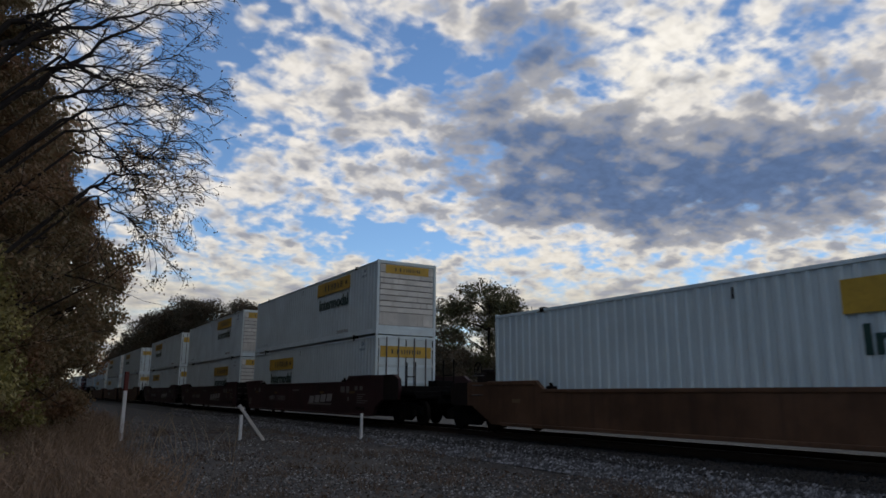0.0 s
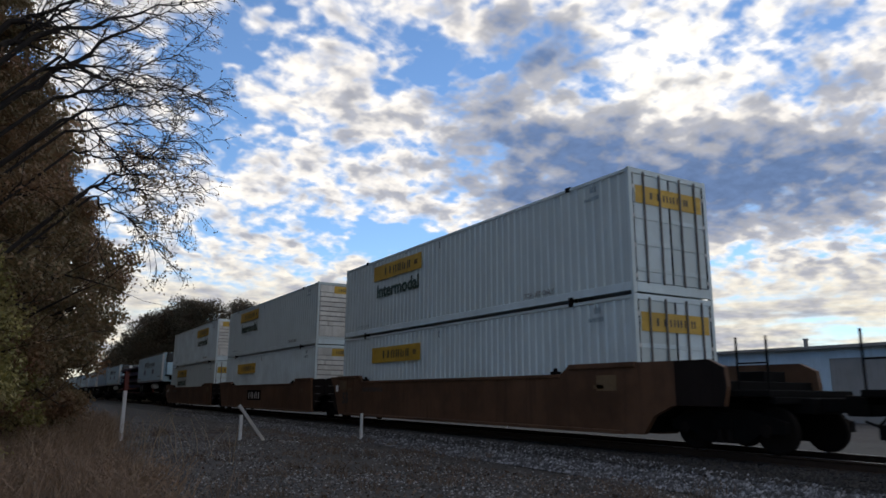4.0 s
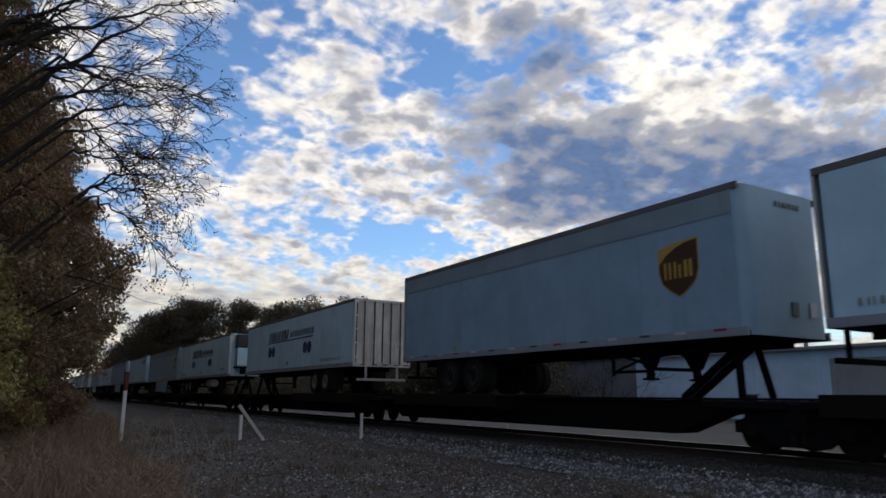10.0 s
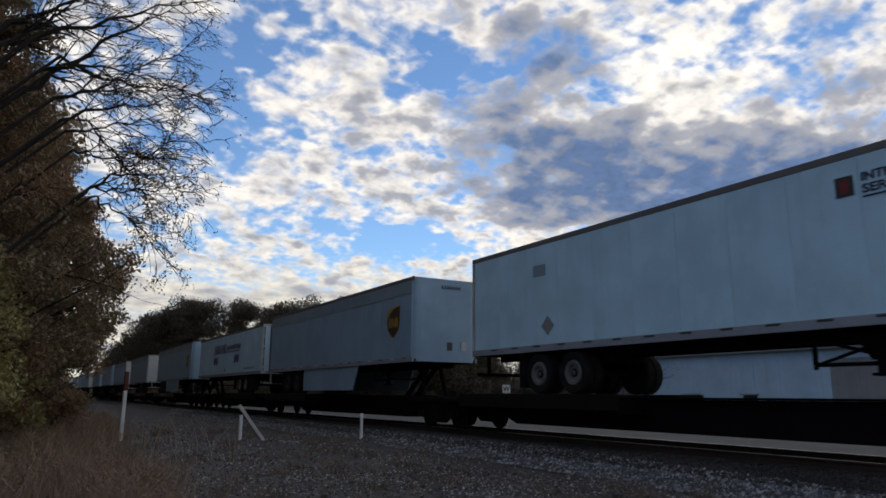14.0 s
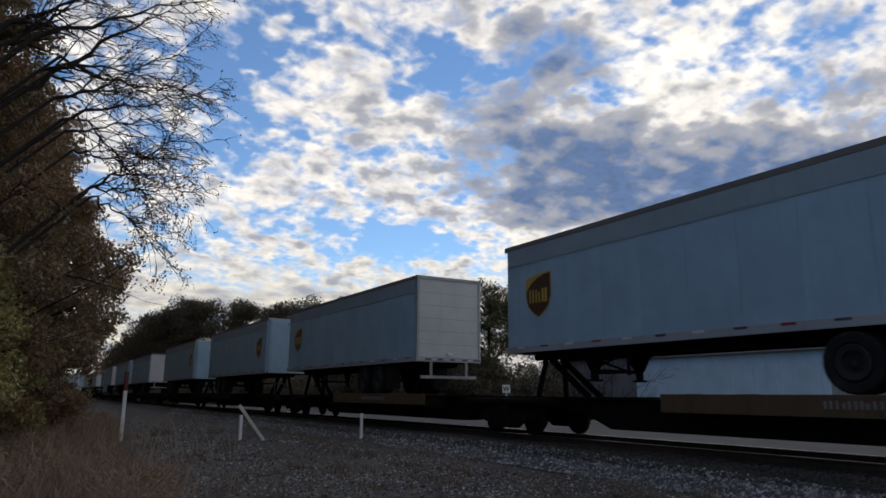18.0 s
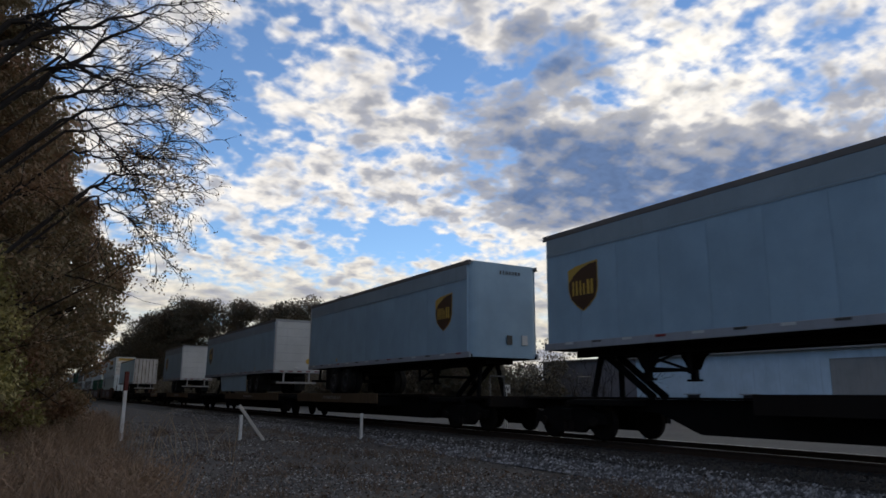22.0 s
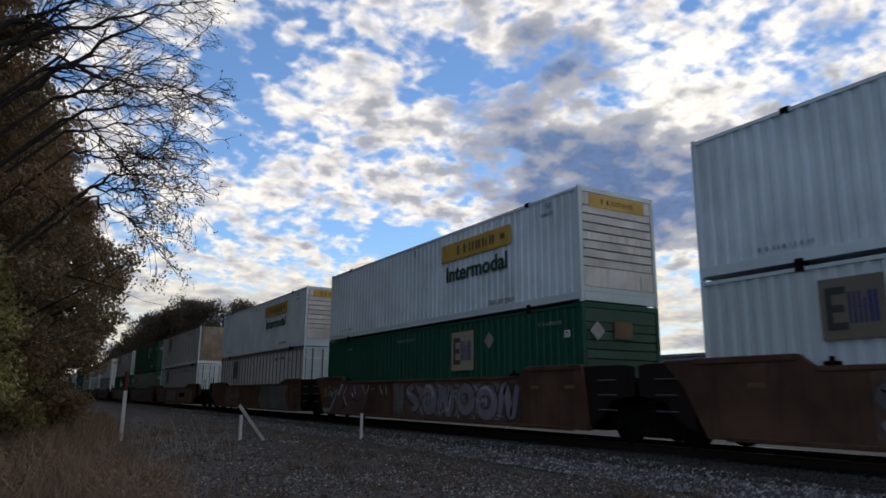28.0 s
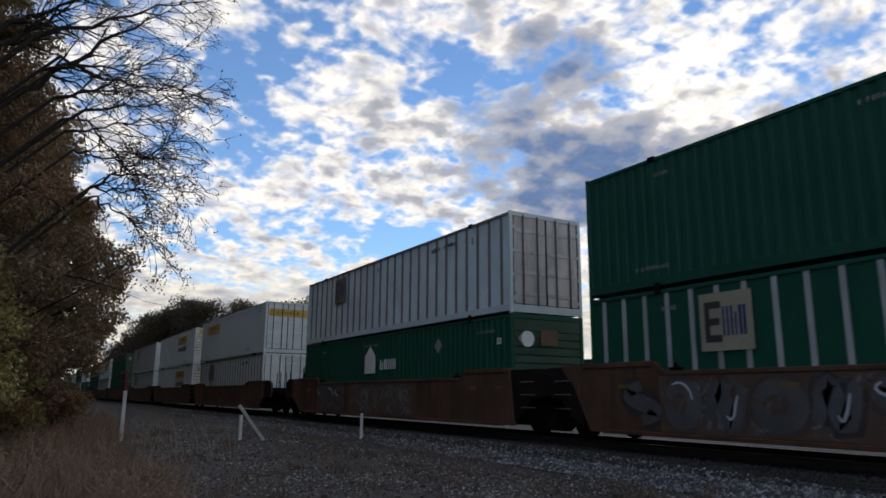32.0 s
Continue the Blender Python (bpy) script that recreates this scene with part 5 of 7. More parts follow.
        part("guard_tube", tubes(((1.05, -0.7, h0 + 0.5), (1.05, -0.7, h1 - 0.05), 0.025), ((-0.98, -0.68, h0 + 0.55), (-0.98, -0.68, h1 - 0.05), 0.02), ((-0.98, -0.68, h1 - 0.05), (1.05, -0.7, h1 - 0.05), 0.025), ((-0.98, -0.68, h0 + 0.55), (1.05, -0.7, h0 + 0.5), 0.03)), BLACK, c)
        part("unit_shelf", boxes((-1.0, 1.0, -0.66, 0.0, h0 + 0.52, h0 + 0.61), (-0.55, -0.25, -0.14, 0.0, h0 + 0.16, h0 + 0.52), (0.1, 0.75, -0.2, 0.0, h0 + 0.30, h0 + 0.52), (-0.2, -0.05, -0.1, 0.0, h0 + 0.05, h0 + 0.4), bevel=0.02), BLACK, c)
        part("exhaust_patch", boxes((-0.15, 0.25, -0.615, -0.58, h1 - 0.45, h1 - 0.12), bevel=0.02), REFLECT, c)
        part("fuel_tank", tubes(((-0.9, f(5.2), h0 - 0.38), (-0.9, f(6.6), h0 - 0.38), 0.27), seg=16), ALU, c, "round aluminium fuel tank")
    if kind == "shield":
        shield(c, f(1.5), 3.58)
        part("yellow_label", shared("yellow_label", lambda: plate(0.13, 0.12, 0.006), YELLOW), YELLOW, c, "small yellow label", Matrix.Translation((-HW - 0.006, f(L - 3.4), h0 + 0.3)) @ NEAR)
    elif kind == "discs":
        disc_marks(c, f)
    elif kind == "diamond":
        def dia():
            bm = boxes((-0.18, 0.18, -0.18, 0.18, 0, 0.006))
            bmesh.ops.rotate(bm, verts=bm.verts, matrix=Matrix.Rotation(radians(45), 3, "Z"))
            return bm
        part("placard", dia(), DOOR_GREY, c, "grey diamond placard", Matrix.Translation((-HW - 0.006, f(10.6), 2.75)) @ NEAR)
        part("placard", dia(), DOOR_GREY, c, "grey diamond placard", Matrix.Translation((0.0, -0.02, 3.2)) @ FRONT)
        part("faded_patch", plate(0.5, 0.3, 0.004), BAND, c, "", Matrix.Translation((-HW - 0.004, f(10.9), 4.2)) @ NEAR)
        rp = part("red_plate", plate(0.75, 0.62, 0.01), REDMARK, c, "red and white plate", Matrix.Translation((-0.6, -0.02, 4.5)) @ FRONT)
        part("white_field", plate(0.6, 0.34, 0.01), REFLECT, rp, at=pose(0, 0, 0.006))
        part("emblem", plate(0.30, 0.34, 0.006), INK, c, "small dark square emblem", Matrix.Translation((-HW - 0.006, f(2.9), 4.40)) @ NEAR)
        part("emblem_mark", plate(0.14, 0.22, 0.004), REDMARK, c, "red mark in the emblem", Matrix.Translation((-HW - 0.013, f(2.9), 4.40)) @ NEAR)
        lettering("lettering", "INTERMODAL", 0.15, NAVY_INK, c, (-HW - 0.006, f(1.95), 4.50), width=1.35, label="navy painted word")
        lettering("lettering", "SERVICES", 0.15, NAVY_INK, c, (-HW - 0.006, f(2.12), 4.30), width=1.0, label="navy painted word")
        part("underline", plate(1.35, 0.03, 0.004), NAVY_INK, c, "", Matrix.Translation((-HW - 0.006, f(1.95), 4.17)) @ NEAR)
        part("number_bar", bars(8, 0.8, 0.12), DOOR_GREY, c, "", Matrix.Translation((-HW - 0.006, f(2.0), 2.60)) @ NEAR)
    elif kind == "plain":
        part("marking", bars(2, 0.4, 0.2, 2.0), INK, c, "", Matrix.Translation((-HW - 0.006, f(4.6), 2.6)) @ NEAR)
    ride(c, s, 0.0)
    return c


def spine_car(s0, s1, hitches, decks, coupled_front, coupled_rear, label="dark spine car with wheel platforms under the trailers"):
    """A low skeleton car from joint s0 to joint s1: deep centre sill, platforms under the road wheels, trailer hitches."""
    L = s1 - s0
    c = tagged(new("spine_car"), label, "rail car", "spine cars")
    part("centre_sill", extrude_yz(bmesh.new(), [(0.1, 0.95), (L - 0.1, 0.95), (L - 0.1, 0.72), (L - 2.2, 0.66), (L - 3.3, 0.24), (3.3, 0.24), (2.2, 0.66), (0.1, 0.72)], -0.36, 0.36), BLACK, c)
    part("sill_flange", boxes((-0.55, 0.55, 0.1, L - 0.1, 0.955, 1.0), bevel=0.01), DECK, c)
    part("end_casting", boxes((-1.2, 1.2, 0.15, 1.9, 0.80, 0.94), bevel=0.03), BLACK, c)
    part("end_casting", boxes((-1.2, 1.2, L - 1.9, L - 0.15, 0.80, 0.94), bevel=0.03), BLACK, c)
    for a, b, skin in decks:
        a, b = a - s0, b - s0
        d = part("wheel_platform", boxes((-1.36, -0.56, a, b, 0.98, 1.045), (0.56, 1.36, a, b, 0.98, 1.045), bevel=0.01), DECK, c)
        part("side_rail", boxes((-1.40, -1.34, a, b, 0.70, 1.06), bevel=0.012), skin, d, "worn side rail of the platform")
        part("side_rail", boxes((1.34, 1.40, a, b, 0.70, 1.06), bevel=0.012), skin, d)
        for k in range(int((b - a) / 1.6) + 1):
            yy = a + 0.1 + k * 1.6
            if yy < b:
                part("outrigger", boxes((-1.33, 1.33, yy - 0.05, yy + 0.05, 0.62, 0.94)), BLACK, d)
        if skin in (TAN, WORN):
            part("number_bar", shared("number_bar|s", lambda: bars(10, 1.9, 0.13), DULL), DULL, d, "", Matrix.Translation((-1.405, (a + b) / 2, 0.9)) @ NEAR)
    for y, way in hitches:
        y -= s0
        if way == 2:
            h = part("trailer_hitch", boxes((-0.42, 0.42, y - 0.4, y + 0.4, 1.32, 1.42), bevel=0.02), RUSTY, c, "folded hitch stand lying low on the sill")
            part("hitch_strut", tubes(((0.25, y, 1.34), (0.25, y + 2.0, 1.0), 0.08), ((-0.25, y, 1.34), (-0.25, y + 2.0, 1.0), 0.08), ((-0.3, y - 0.3, 1.0), (-0.3, y, 1.34), 0.06)), RUSTY, h)
            continue
        h = part("trailer_hitch", boxes((-0.42, 0.42, y - 0.4, y + 0.4, TZ0 - 0.12, TZ0 - 0.02), bevel=0.02), BLACK, c, "folding hitch stand that carries the trailer nose")
        for x in (-0.32, 0.32):
            part("hitch_leg", tubes(((x, y, TZ0 - 0.12), (x * 1.5, y - way * 0.15, 1.0), 0.075)), BLACK, h)
        part("hitch_strut", tubes(((0.2, y + way * 0.1, TZ0 - 0.15), (0.2, y + way * 1.5, 1.0), 0.09), ((-0.2, y + way * 0.1, TZ0 - 0.15), (-0.2, y + way * 1.5, 1.0), 0.09)), BLACK, h)
    truck(c, 0.0)
    if coupled_rear:
        truck(c, L)
    for y, turn, coupled in ((0.0, 0, coupled_front), (L, 180, coupled_rear)):
        if coupled:
            # the end of the set reaches past its bogie to the coupler
            part("end_sill", shared("end_sill|spine", lambda: boxes((-0.36, 0.36, -1.6, 0.095, 0.72, 0.95), (-1.25, 1.25, -1.72, -1.58, 0.70, 1.0), (-1.2, 1.2, -1.57, -0.2, 0.945, 1.0), bevel=0.015), DECK), DECK, c, at=pose(0, y, 0, 0, 0, turn))
            part("coupler", shared("coupler|spine", lambda: boxes((-0.12, 0.12, -2.1, -1.73, 0.72, 0.92), (-0.18, 0.18, -2.28, -2.0, 0.68, 0.96), bevel=0.03), BLACK), BLACK, c, at=pose(0, y, 0, 0, 0, turn))
            part("grab_iron", shared("grab_iron|spine", lambda: tubes(((-1.24, -1.7, 1.0), (-1.24, -1.7, 1.55), 0.018), ((-1.24, -1.7, 1.55), (-0.75, -1.7, 1.55), 0.018), ((-0.75, -1.7, 1.55), (-0.75, -1.7, 1.0), 0.018), seg=6), RUNG), RUNG, c, at=pose(0, y, 0, 0, 0, turn))
    ride(c, s0, 0.0)
    return c


def flatbed(skin, s, z, length, label, stakes):
    """One flatbed trailer of the stack: two beams, deck edges, a raised neck near its front and cross members."""
    L = length
    back = lambda pts: [(L - y, z) for y, z in pts]
    c = tagged(new("flatbed_trailer"), label, "trailer", "stacked flatbed trailers")
    for x in (-0.55, 0.55):
        bm = bmesh.new()
        extrude_yz(bm, back([(0, 0.40), (3.4, 0.40), (3.9, 0.54), (5.6, 0.54), (6.0, 0.42), (L, 0.42), (L, 0.10), (L - 0.8, -0.26), (6.4, -0.30), (3.6, -0.10), (2.6, 0.14), (0, 0.16)]), x - 0.07, x + 0.07)
        part("main_beam", bm, skin, c)
    for x in (-1.25, 1.25):
        bm = bmesh.new()
        extrude_yz(bm, back([(0.1, 0.44), (3.4, 0.44), (3.9, 0.58), (5.6, 0.58), (6.0, 0.46), (L, 0.46), (L, 0.33), (6.05, 0.33), (5.65, 0.40), (3.85, 0.40), (3.35, 0.30), (0.1, 0.30)]), x - 0.04, x + 0.04)
        e = part("deck_edge", bm, skin, c)
        if x < 0:
            for k in range(12):
                part("marker_strip", shared("marker_strip|c%d" % (k % 3), lambda: plate(0.32, 0.055, 0.005), REDMARK if k % 3 == 1 else DULL), DULL, e, at=Matrix.Translation((x - 0.042, 0.6 + k * 0.8, 0.40)) @ NEAR)
            part("front_rail", boxes((x - 0.055, x - 0.02, L - 3.3, L - 0.1, 0.36, 0.46), bevel=0.008), TOP_EDGE, e, "pale worn deck rail")
    part("deck", boxes((-1.2, 1.2, 0.1, L - 6.1, 0.42, 0.455), (-1.2, 1.2, L - 3.3, L - 0.1, 0.40, 0.435), (-1.2, 1.2, L - 5.55, L - 3.95, 0.54, 0.575)), DECK, c, "weathered deck boards")
    for x in (-1.15, 1.15):
        part("neck_plate", boxes((x - 0.03, x + 0.03, L - 5.9, L - 3.5, -0.02, 0.38), bevel=0.015), skin, c)
    for x in (-1.27, 1.27):
        part("neck_post", boxes((x - 0.035, x + 0.035, L - 2.1, L - 1.85, 0.10, 0.56), bevel=0.01), skin, c)
    for y in stakes:
        part("stake", boxes((-1.33, -1.28, y - 0.025, y + 0.025, 0.30, 1.10), bevel=0.006), STAKE, c, "orange-red stake between the decks")
    for k in range(20):
        part("cross_member", shared("cross_member", lambda: boxes((-1.2, 1.2, -0.08, 0.08, 0.06, 0.38)), BLACK), BLACK, c, at=pose(0, 0.4 + k * 0.82, 0))
    if skin is RED:
        part("name_bar", shared("name_bar|fb", lambda: bars(9, 1.5, 0.13), BUMPER), BUMPER, c, "faded white name bar", Matrix.Translation((-1.19, L - 4.75, 0.22)) @ NEAR)
    for y in (1.9, 3.1):
        part("axle", boxes((-0.9, 0.9, y - 0.07, y + 0.07, 0.0, 0.12)), BLACK, c)
    ride(c, s, z)
    return c


# ---- the train, from its front to its rear ----
LOW, HIGH = 0.345, 3.242
W53 = "white corrugated 53-foot container with yellow sign in a well car"


def stack(s, low, high):
    if low:
        ride(low, s, LOW)
    if high:
        ride(high, s, HIGH)


def signed_white(front, y, z, word=True, plate_front=True, rods=True):
    c = container(W53 if word else "white container with a yellow sign and no lettering", WHITE, front)
    yellow_sign(c, y, z, word)
    small_marks(c)
    if plate_front:
        if front == "doors":
            front_plate(c, YELLOW, 2.2, 0.42, 2.28, 6)
        else:
            front_plate(c, YELLOW, 1.9 if y < 8 else 1.0, 0.34, 2.56, 6)
    return c


# leading well with one container
well_car("rusty brown well car carrying a single white container", BROWN, -309.17, True, True, (-1.3, CL + 1.3), drop=0.34)
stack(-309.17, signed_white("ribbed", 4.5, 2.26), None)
# maroon three-well car
M_LABEL = "dark maroon well car with white slanted blocks on its side"
well_car(M_LABEL, MAROON, -285.18, True, False, (-1.3, CL + 1.3), "slanted")
well_car(M_LABEL, MAROON, -265.87, False, False, (CL + 1.3,), "slanted")
well_car(M_LABEL, MAROON, -246.3, False, True, (CL + 1.3,), "slanted")
stack(-285.18, signed_white("doors", 11.25, 2.16), signed_white("ribbed", 4.5, 2.40))
stack(-265.87, signed_white("ribbed", 4.62, 2.12), signed_white("ribbed", 4.62, 2.36))
stack(-246.3, signed_white("doors", 11.55, 2.15, False), signed_white("doors", 11.46, 2.24))
# orange-brown three-well car
T_LABEL = "orange-brown well car with raised sill ends"
well_car(T_LABEL, BROWN, -222.48, True, False, (-1.3, CL + 1.3), "number")
well_car(T_LABEL, BROWN, -203.0, False, False, (CL + 1.3,), "plate")
well_car(T_LABEL, BROWN, -183.51, False, True, (CL + 1.3,), "number")
stack(-222.48, signed_white("doors", 11.5, 2.1, False), signed_white("doors", 11.5, 2.3))
stack(-203.0, signed_white("ribbed", 11.4, 2.12, False), signed_white("ribbed", 11.4, 2.33))
stack(-183.51, signed_white("doors", 11.5, 2.26), signed_white("ribbed", 4.6, 2.23))

A_LABEL = "white trailer with navy discs and navy name bar"
S_LABEL = "blue-grey trailer with a brown and gold shield"
trailer("white refrigerated trailer with navy discs and cooling unit", -161.8, 16.15, True, TRAILER_WHITE, "discs", unit=True)
for k, (z, skin) in enumerate(((1.13, RED), (1.99, BLUE), (2.74, BLUE), (3.54, BLUE))):
    flatbed(skin, -145.31 + 0.15 * (k % 2), z, 16.6, "red flatbed trailer under a stack" if k == 0 else "dark blue flatbed trailer stacked on others", () if k == 3 else (6.7, 10.2, 11.7))
trailer("white refrigerated trailer with navy discs and cooling unit", -126.9, 16.0, True, TRAILER_WHITE, "discs", unit=True)
trailer(S_LABEL, -109.47, 13.6, True)
trailer("white trailer with navy discs and dirty rear doors", -91.5, 15.8, False, TRAILER_WHITE, "discs", door_skin=RUST_DOOR)
trailer("white refrigerated trailer with navy discs and cooling unit", -71.53, 16.15, True, TRAILER_WHITE, "discs", unit=True)
trailer("blue-grey trailer with a shield and a side skirt", -54.02, 16.15, True, skirt=True, top=4.94)
trailer("white trailer with a grey diamond placard", -36.15, 14.1, True, TRAILER_WHITE, "diamond", top=5.0)
trailer("blue-grey trailer with a shield and a side skirt", -18.36, 16.15, True, skirt=True)
trailer(A_LABEL, -0.59, 16.15, False, TRAILER_WHITE, "discs", door_skin=TRAILER_WHITE)
trailer("blue-grey trailer with a shield and a side skirt", 18.59, 16.0, True, skirt=True)
trailer(S_LABEL, 41.37, 13.7, False, doors="roll")
trailer(S_LABEL, 60.16, 13.5, False, doors="roll")
trailer(S_LABEL, 77.28, 13.7, True, top=5.12)
trailer(S_LABEL, 96.21, 13.4, True, top=5.12)
trailer(S_LABEL, 118.58, 13.9, False, doors="roll")
trailer(S_LABEL, 135.98, 13.7, True)
trailer("blue-grey trailer with a shield and a side skirt", 155.03, 16.15, False, doors="roll", skirt=True, top=4.95)
trailer("short blue-grey trailer with a brown and gold shield", 180.49, 8.4, False, doors="roll", top=4.98)
trailer("plain white trailer with rust-stained rear doors", 209.88, 14.4, False, TRAILER_WHITE, "plain", door_skin=RUST_DOOR)

# spine cars: joints, where noses rest, where wheels stand
for s0, s1, hit, decks in (
        (-161.9, -145.0, ((-160.88, 1),), ((-152.67, -147.29, DECK),)),
        (-145.0, -127.5, (), ((-144.55, -130.85, DECK),)),
        (-127.5, -110.1, ((-125.98, 1),), ((-116.61, -110.7, DECK),)),
        (-110.1, -92.0, ((-108.48, 1),), ((-101.49, -95.49, DECK),)),
        (-92.0, -75.3, ((-75.86, -1),), ((-92.0, -84.63, DECK),)),
        (-71.2, -54.5, ((-70.6, 1),), ((-61.12, -55.15, DECK),)),
        (-54.5, -37.0, ((-53.11, 1),), ((-43.82, -37.77, DECK),)),
        (-37.0, -19.6, ((-35.23, 1),), ((-27.97, -21.43, DECK),)),
        (-19.6, -1.9, ((-17.44, 1),), ((-8.15, -2.02, DECK),)),
        (-1.9, 14.9, ((14.92, -1),), ((0.02, 6.66, DECK),)),
        (18.9, 36.6, ((19.49, 1),), ((24.89, 34.98, WORN),)),
        (36.6, 55.4, ((54.52, -1),), ((40.87, 49.59, WORN),)),
        (55.4, 73.0, ((72.93, -1),), ((59.44, 67.16, WORN),)),
        (77.4, 95.2, ((78.2, 1),), ((84.21, 92.34, DECK),)),
        (95.2, 114.0, ((97.12, 1),), ((101.96, 110.53, DECK),)),
        (114.0, 131.9, ((131.48, -1),), ((117.18, 126.59, DECK),)),
        (136.7, 153.6, ((136.88, 1),), ((142.07, 150.75, WORN),)),
        (153.6, 171.35, ((170.18, -1),), ((153.74, 164.57, WORN),)),
        (171.35, 189.05, ((187.9, -1),), ((176.59, 185.6, WORN),)),
        (189.05, 206.8, ((203.39, 2),), ((191.1, 194.9, TAN), (194.96, 201.1, DECK))),
        (206.8, 223.7, ((222.99, -1),), ((208.58, 218.46, DECK),))):
    spine_car(s0, s1, hit, decks, s0 in (-161.9, -71.2, 18.9, 77.4, 136.7), s1 in (-75.3, 14.9, 73.0, 131.9, 223.7))


def green(front="ribbed", ribs=False, label="dark green corrugated container"):
    c = container(label, GREEN, front, ribs=ribs, rib_skin=PALE_RIB if ribs else None, face=GREEN_END)
    white_marks(c)
    return c


def ribbed_white(label="white container with vertical ribs and a tan square sign", face=None, front="plain"):
    c = container(label, WHITE, front, ribs=True, rib_skin=RIB, face=face)
    square_sign(c, 12.2, 2.1, 1.05)
    side = lambda y, z: Matrix.Translation((-HW - 0.006, y, z)) @ NEAR
    part("number_bar", shared("number_bar|e", lambda: bars(4, 0.55, 0.14), INK), INK, c, "", side(4.1, CH - 0.45))
    part("number_bar", shared("number_bar|f", lambda: bars(6, 0.85, 0.14), INK), INK, c, "", side(3.2, CH - 0.43))
    part("marking", shared("marking|g", lambda: bars(3, 0.4, 0.20), BAND), BAND, c, "", side(8.4, CH - 0.45))
    part("marking", shared("marking|c", lambda: plate(0.05, 0.22, 0.006), INK), INK, c, "", side(1.9, CH - 0.55))
    return c


G_LABEL = "rust-brown well car with worn, sprayed sides"
well_car(G_LABEL, RUSTY, 230.27, True, False, (-1.3, CL + 1.3), "spray_a")
well_car(G_LABEL, RUSTY, 249.86, False, False, (CL + 1.3,), "spray_b")
well_car(G_LABEL, RUSTY, 269.24, False, True, (CL + 1.3,), "spray_c")
low = container("white container with a square tan sign", WHITE, "doors")
square_sign(low, 13.25, 2.08, 1.0)
stack(230.27, low, signed_white("ribbed", 5.46, 2.2))
low = green("ribbed")
square_sign(low, 5.3, 1.97, 1.15, SIGN_PALE)
stack(249.86, low, signed_white("ribbed", 4.68, 2.2))
stack(269.24, ribbed_white(front="doors"), signed_white("ribbed", 4.68, 2.2))
well_car(G_LABEL, RUSTY, 292.94, True, False, (-1.3, CL + 1.3), "spray_d")
well_car(G_LABEL, RUSTY, 312.41, False, False, (CL + 1.3,), "spray_e")
well_car(G_LABEL, RUSTY, 331.69, False, True, (CL + 1.3,), "spray_f")
rusted = ribbed_white("white ribbed container with a rust-stained end", RUST_FACE)
part("placard", extrude_yz(bmesh.new(), [(-0.18, 0), (0, 0.18), (0.18, 0), (0, -0.18)], -0.006, 0.006), INK, rusted, "dark diamond placard", pose(0.55, 0.012, 1.75, 0, 0, 90))
part("front_sign", plate(0.5, 0.34, 0.01), DOOR_GREY, rusted, "", Matrix.Translation((-0.25, 0.018, 2.45)) @ FRONT)
stack(292.94, ribbed_white(front="doors"), rusted)
low, high = green("plain", True, "dark green container with pale vertical ribs"), green("ribbed")
square_sign(low, 12.45, 2.07, 1.1, SIGN_PALE)
square_sign(high, 5.2, 1.98, 1.15)
stack(312.41, low, high)
low = green("ribbed")
part("house_emblem", extrude_yz(bmesh.new(), [(8.6, 1.45), (9.5, 1.45), (9.5, 2.1), (9.05, 2.45), (8.6, 2.1)], -HW - 0.008, -HW + 0.01), REFLECT, low, "white house-shaped emblem")
part("name_bar", bars(4, 1.3, 0.36), REFLECT, low, "white name bar", Matrix.Translation((-HW - 0.006, 7.5, 1.75)) @ NEAR)
part("disc", tubes(((0, 0, 0), (0, 0, 0.01), 0.22), seg=20), REFLECT, low, "white disc emblem", Matrix.Translation((-0.75, -0.03, 2.2)) @ FRONT)
stack(331.69, low, ribbed_white("white ribbed container with rust-streaked doors", RUST_DOOR, "doors"))
well_car(G_LABEL, RUSTY, 354.75, True, False, (-1.3, CL + 1.3))
well_car(G_LABEL, RUSTY, 373.55, False, False, (CL + 1.3,))
well_car(G_LABEL, RUSTY, 392.55, False, True, (CL + 1.3,))
stack(354.75, ribbed_white(front="doors"), signed_white("doors", 12.6, 2.25, False))
stack(373.55, signed_white("ribbed", 5.0, 2.2), signed_white("ribbed", 5.0, 2.2))
stack(392.55, ribbed_white(), ribbed_white())
for k, s in enumerate((416.35, 435.35, 454.35, 478.35, 497.35, 516.35, 540.35, 559.35)):
    well_car(G_LABEL, RUSTY, s, k % 3 == 0, k % 3 == 2, ((-1.3,) if k % 3 == 0 else ()) + (CL + 1.3,))
    stack(s, green("ribbed") if k % 3 != 1 else ribbed_white(), signed_white("doors", 5.0, 2.2) if k % 2 else green("ribbed"))
# ---- the setting ----
GZ = -0.5


def ground_height(x, y):
    """Flat verge with small bumps; a drained strip beside the ballast."""
    b = 0.035 * noise.noise(Vector((x * 0.5, y * 0.5, 0))) + 0.06 * noise.noise(Vector((x * 0.11, y * 0.11, 3.0)))
    return GZ + b


def grid(name, xs, ys, zf, mat, label, kind="structure", cat="ground"):
    verts = [(x, y, zf(x, y)) for y in ys for x in xs]
    n = len(xs)
    faces = [(j * n + i, j * n + i + 1, (j + 1) * n + i + 1, (j + 1) * n + i) for j in range(len(ys) - 1) for i in range(n - 1)]
    me = bpy.data.meshes.new(name)
    me.from_pydata(verts, [], faces)
    for p in me.polygons:
        p.use_smooth = True
    me.materials.append(mat)
    return tagged(new(name, me), label, cat, kind=kind)


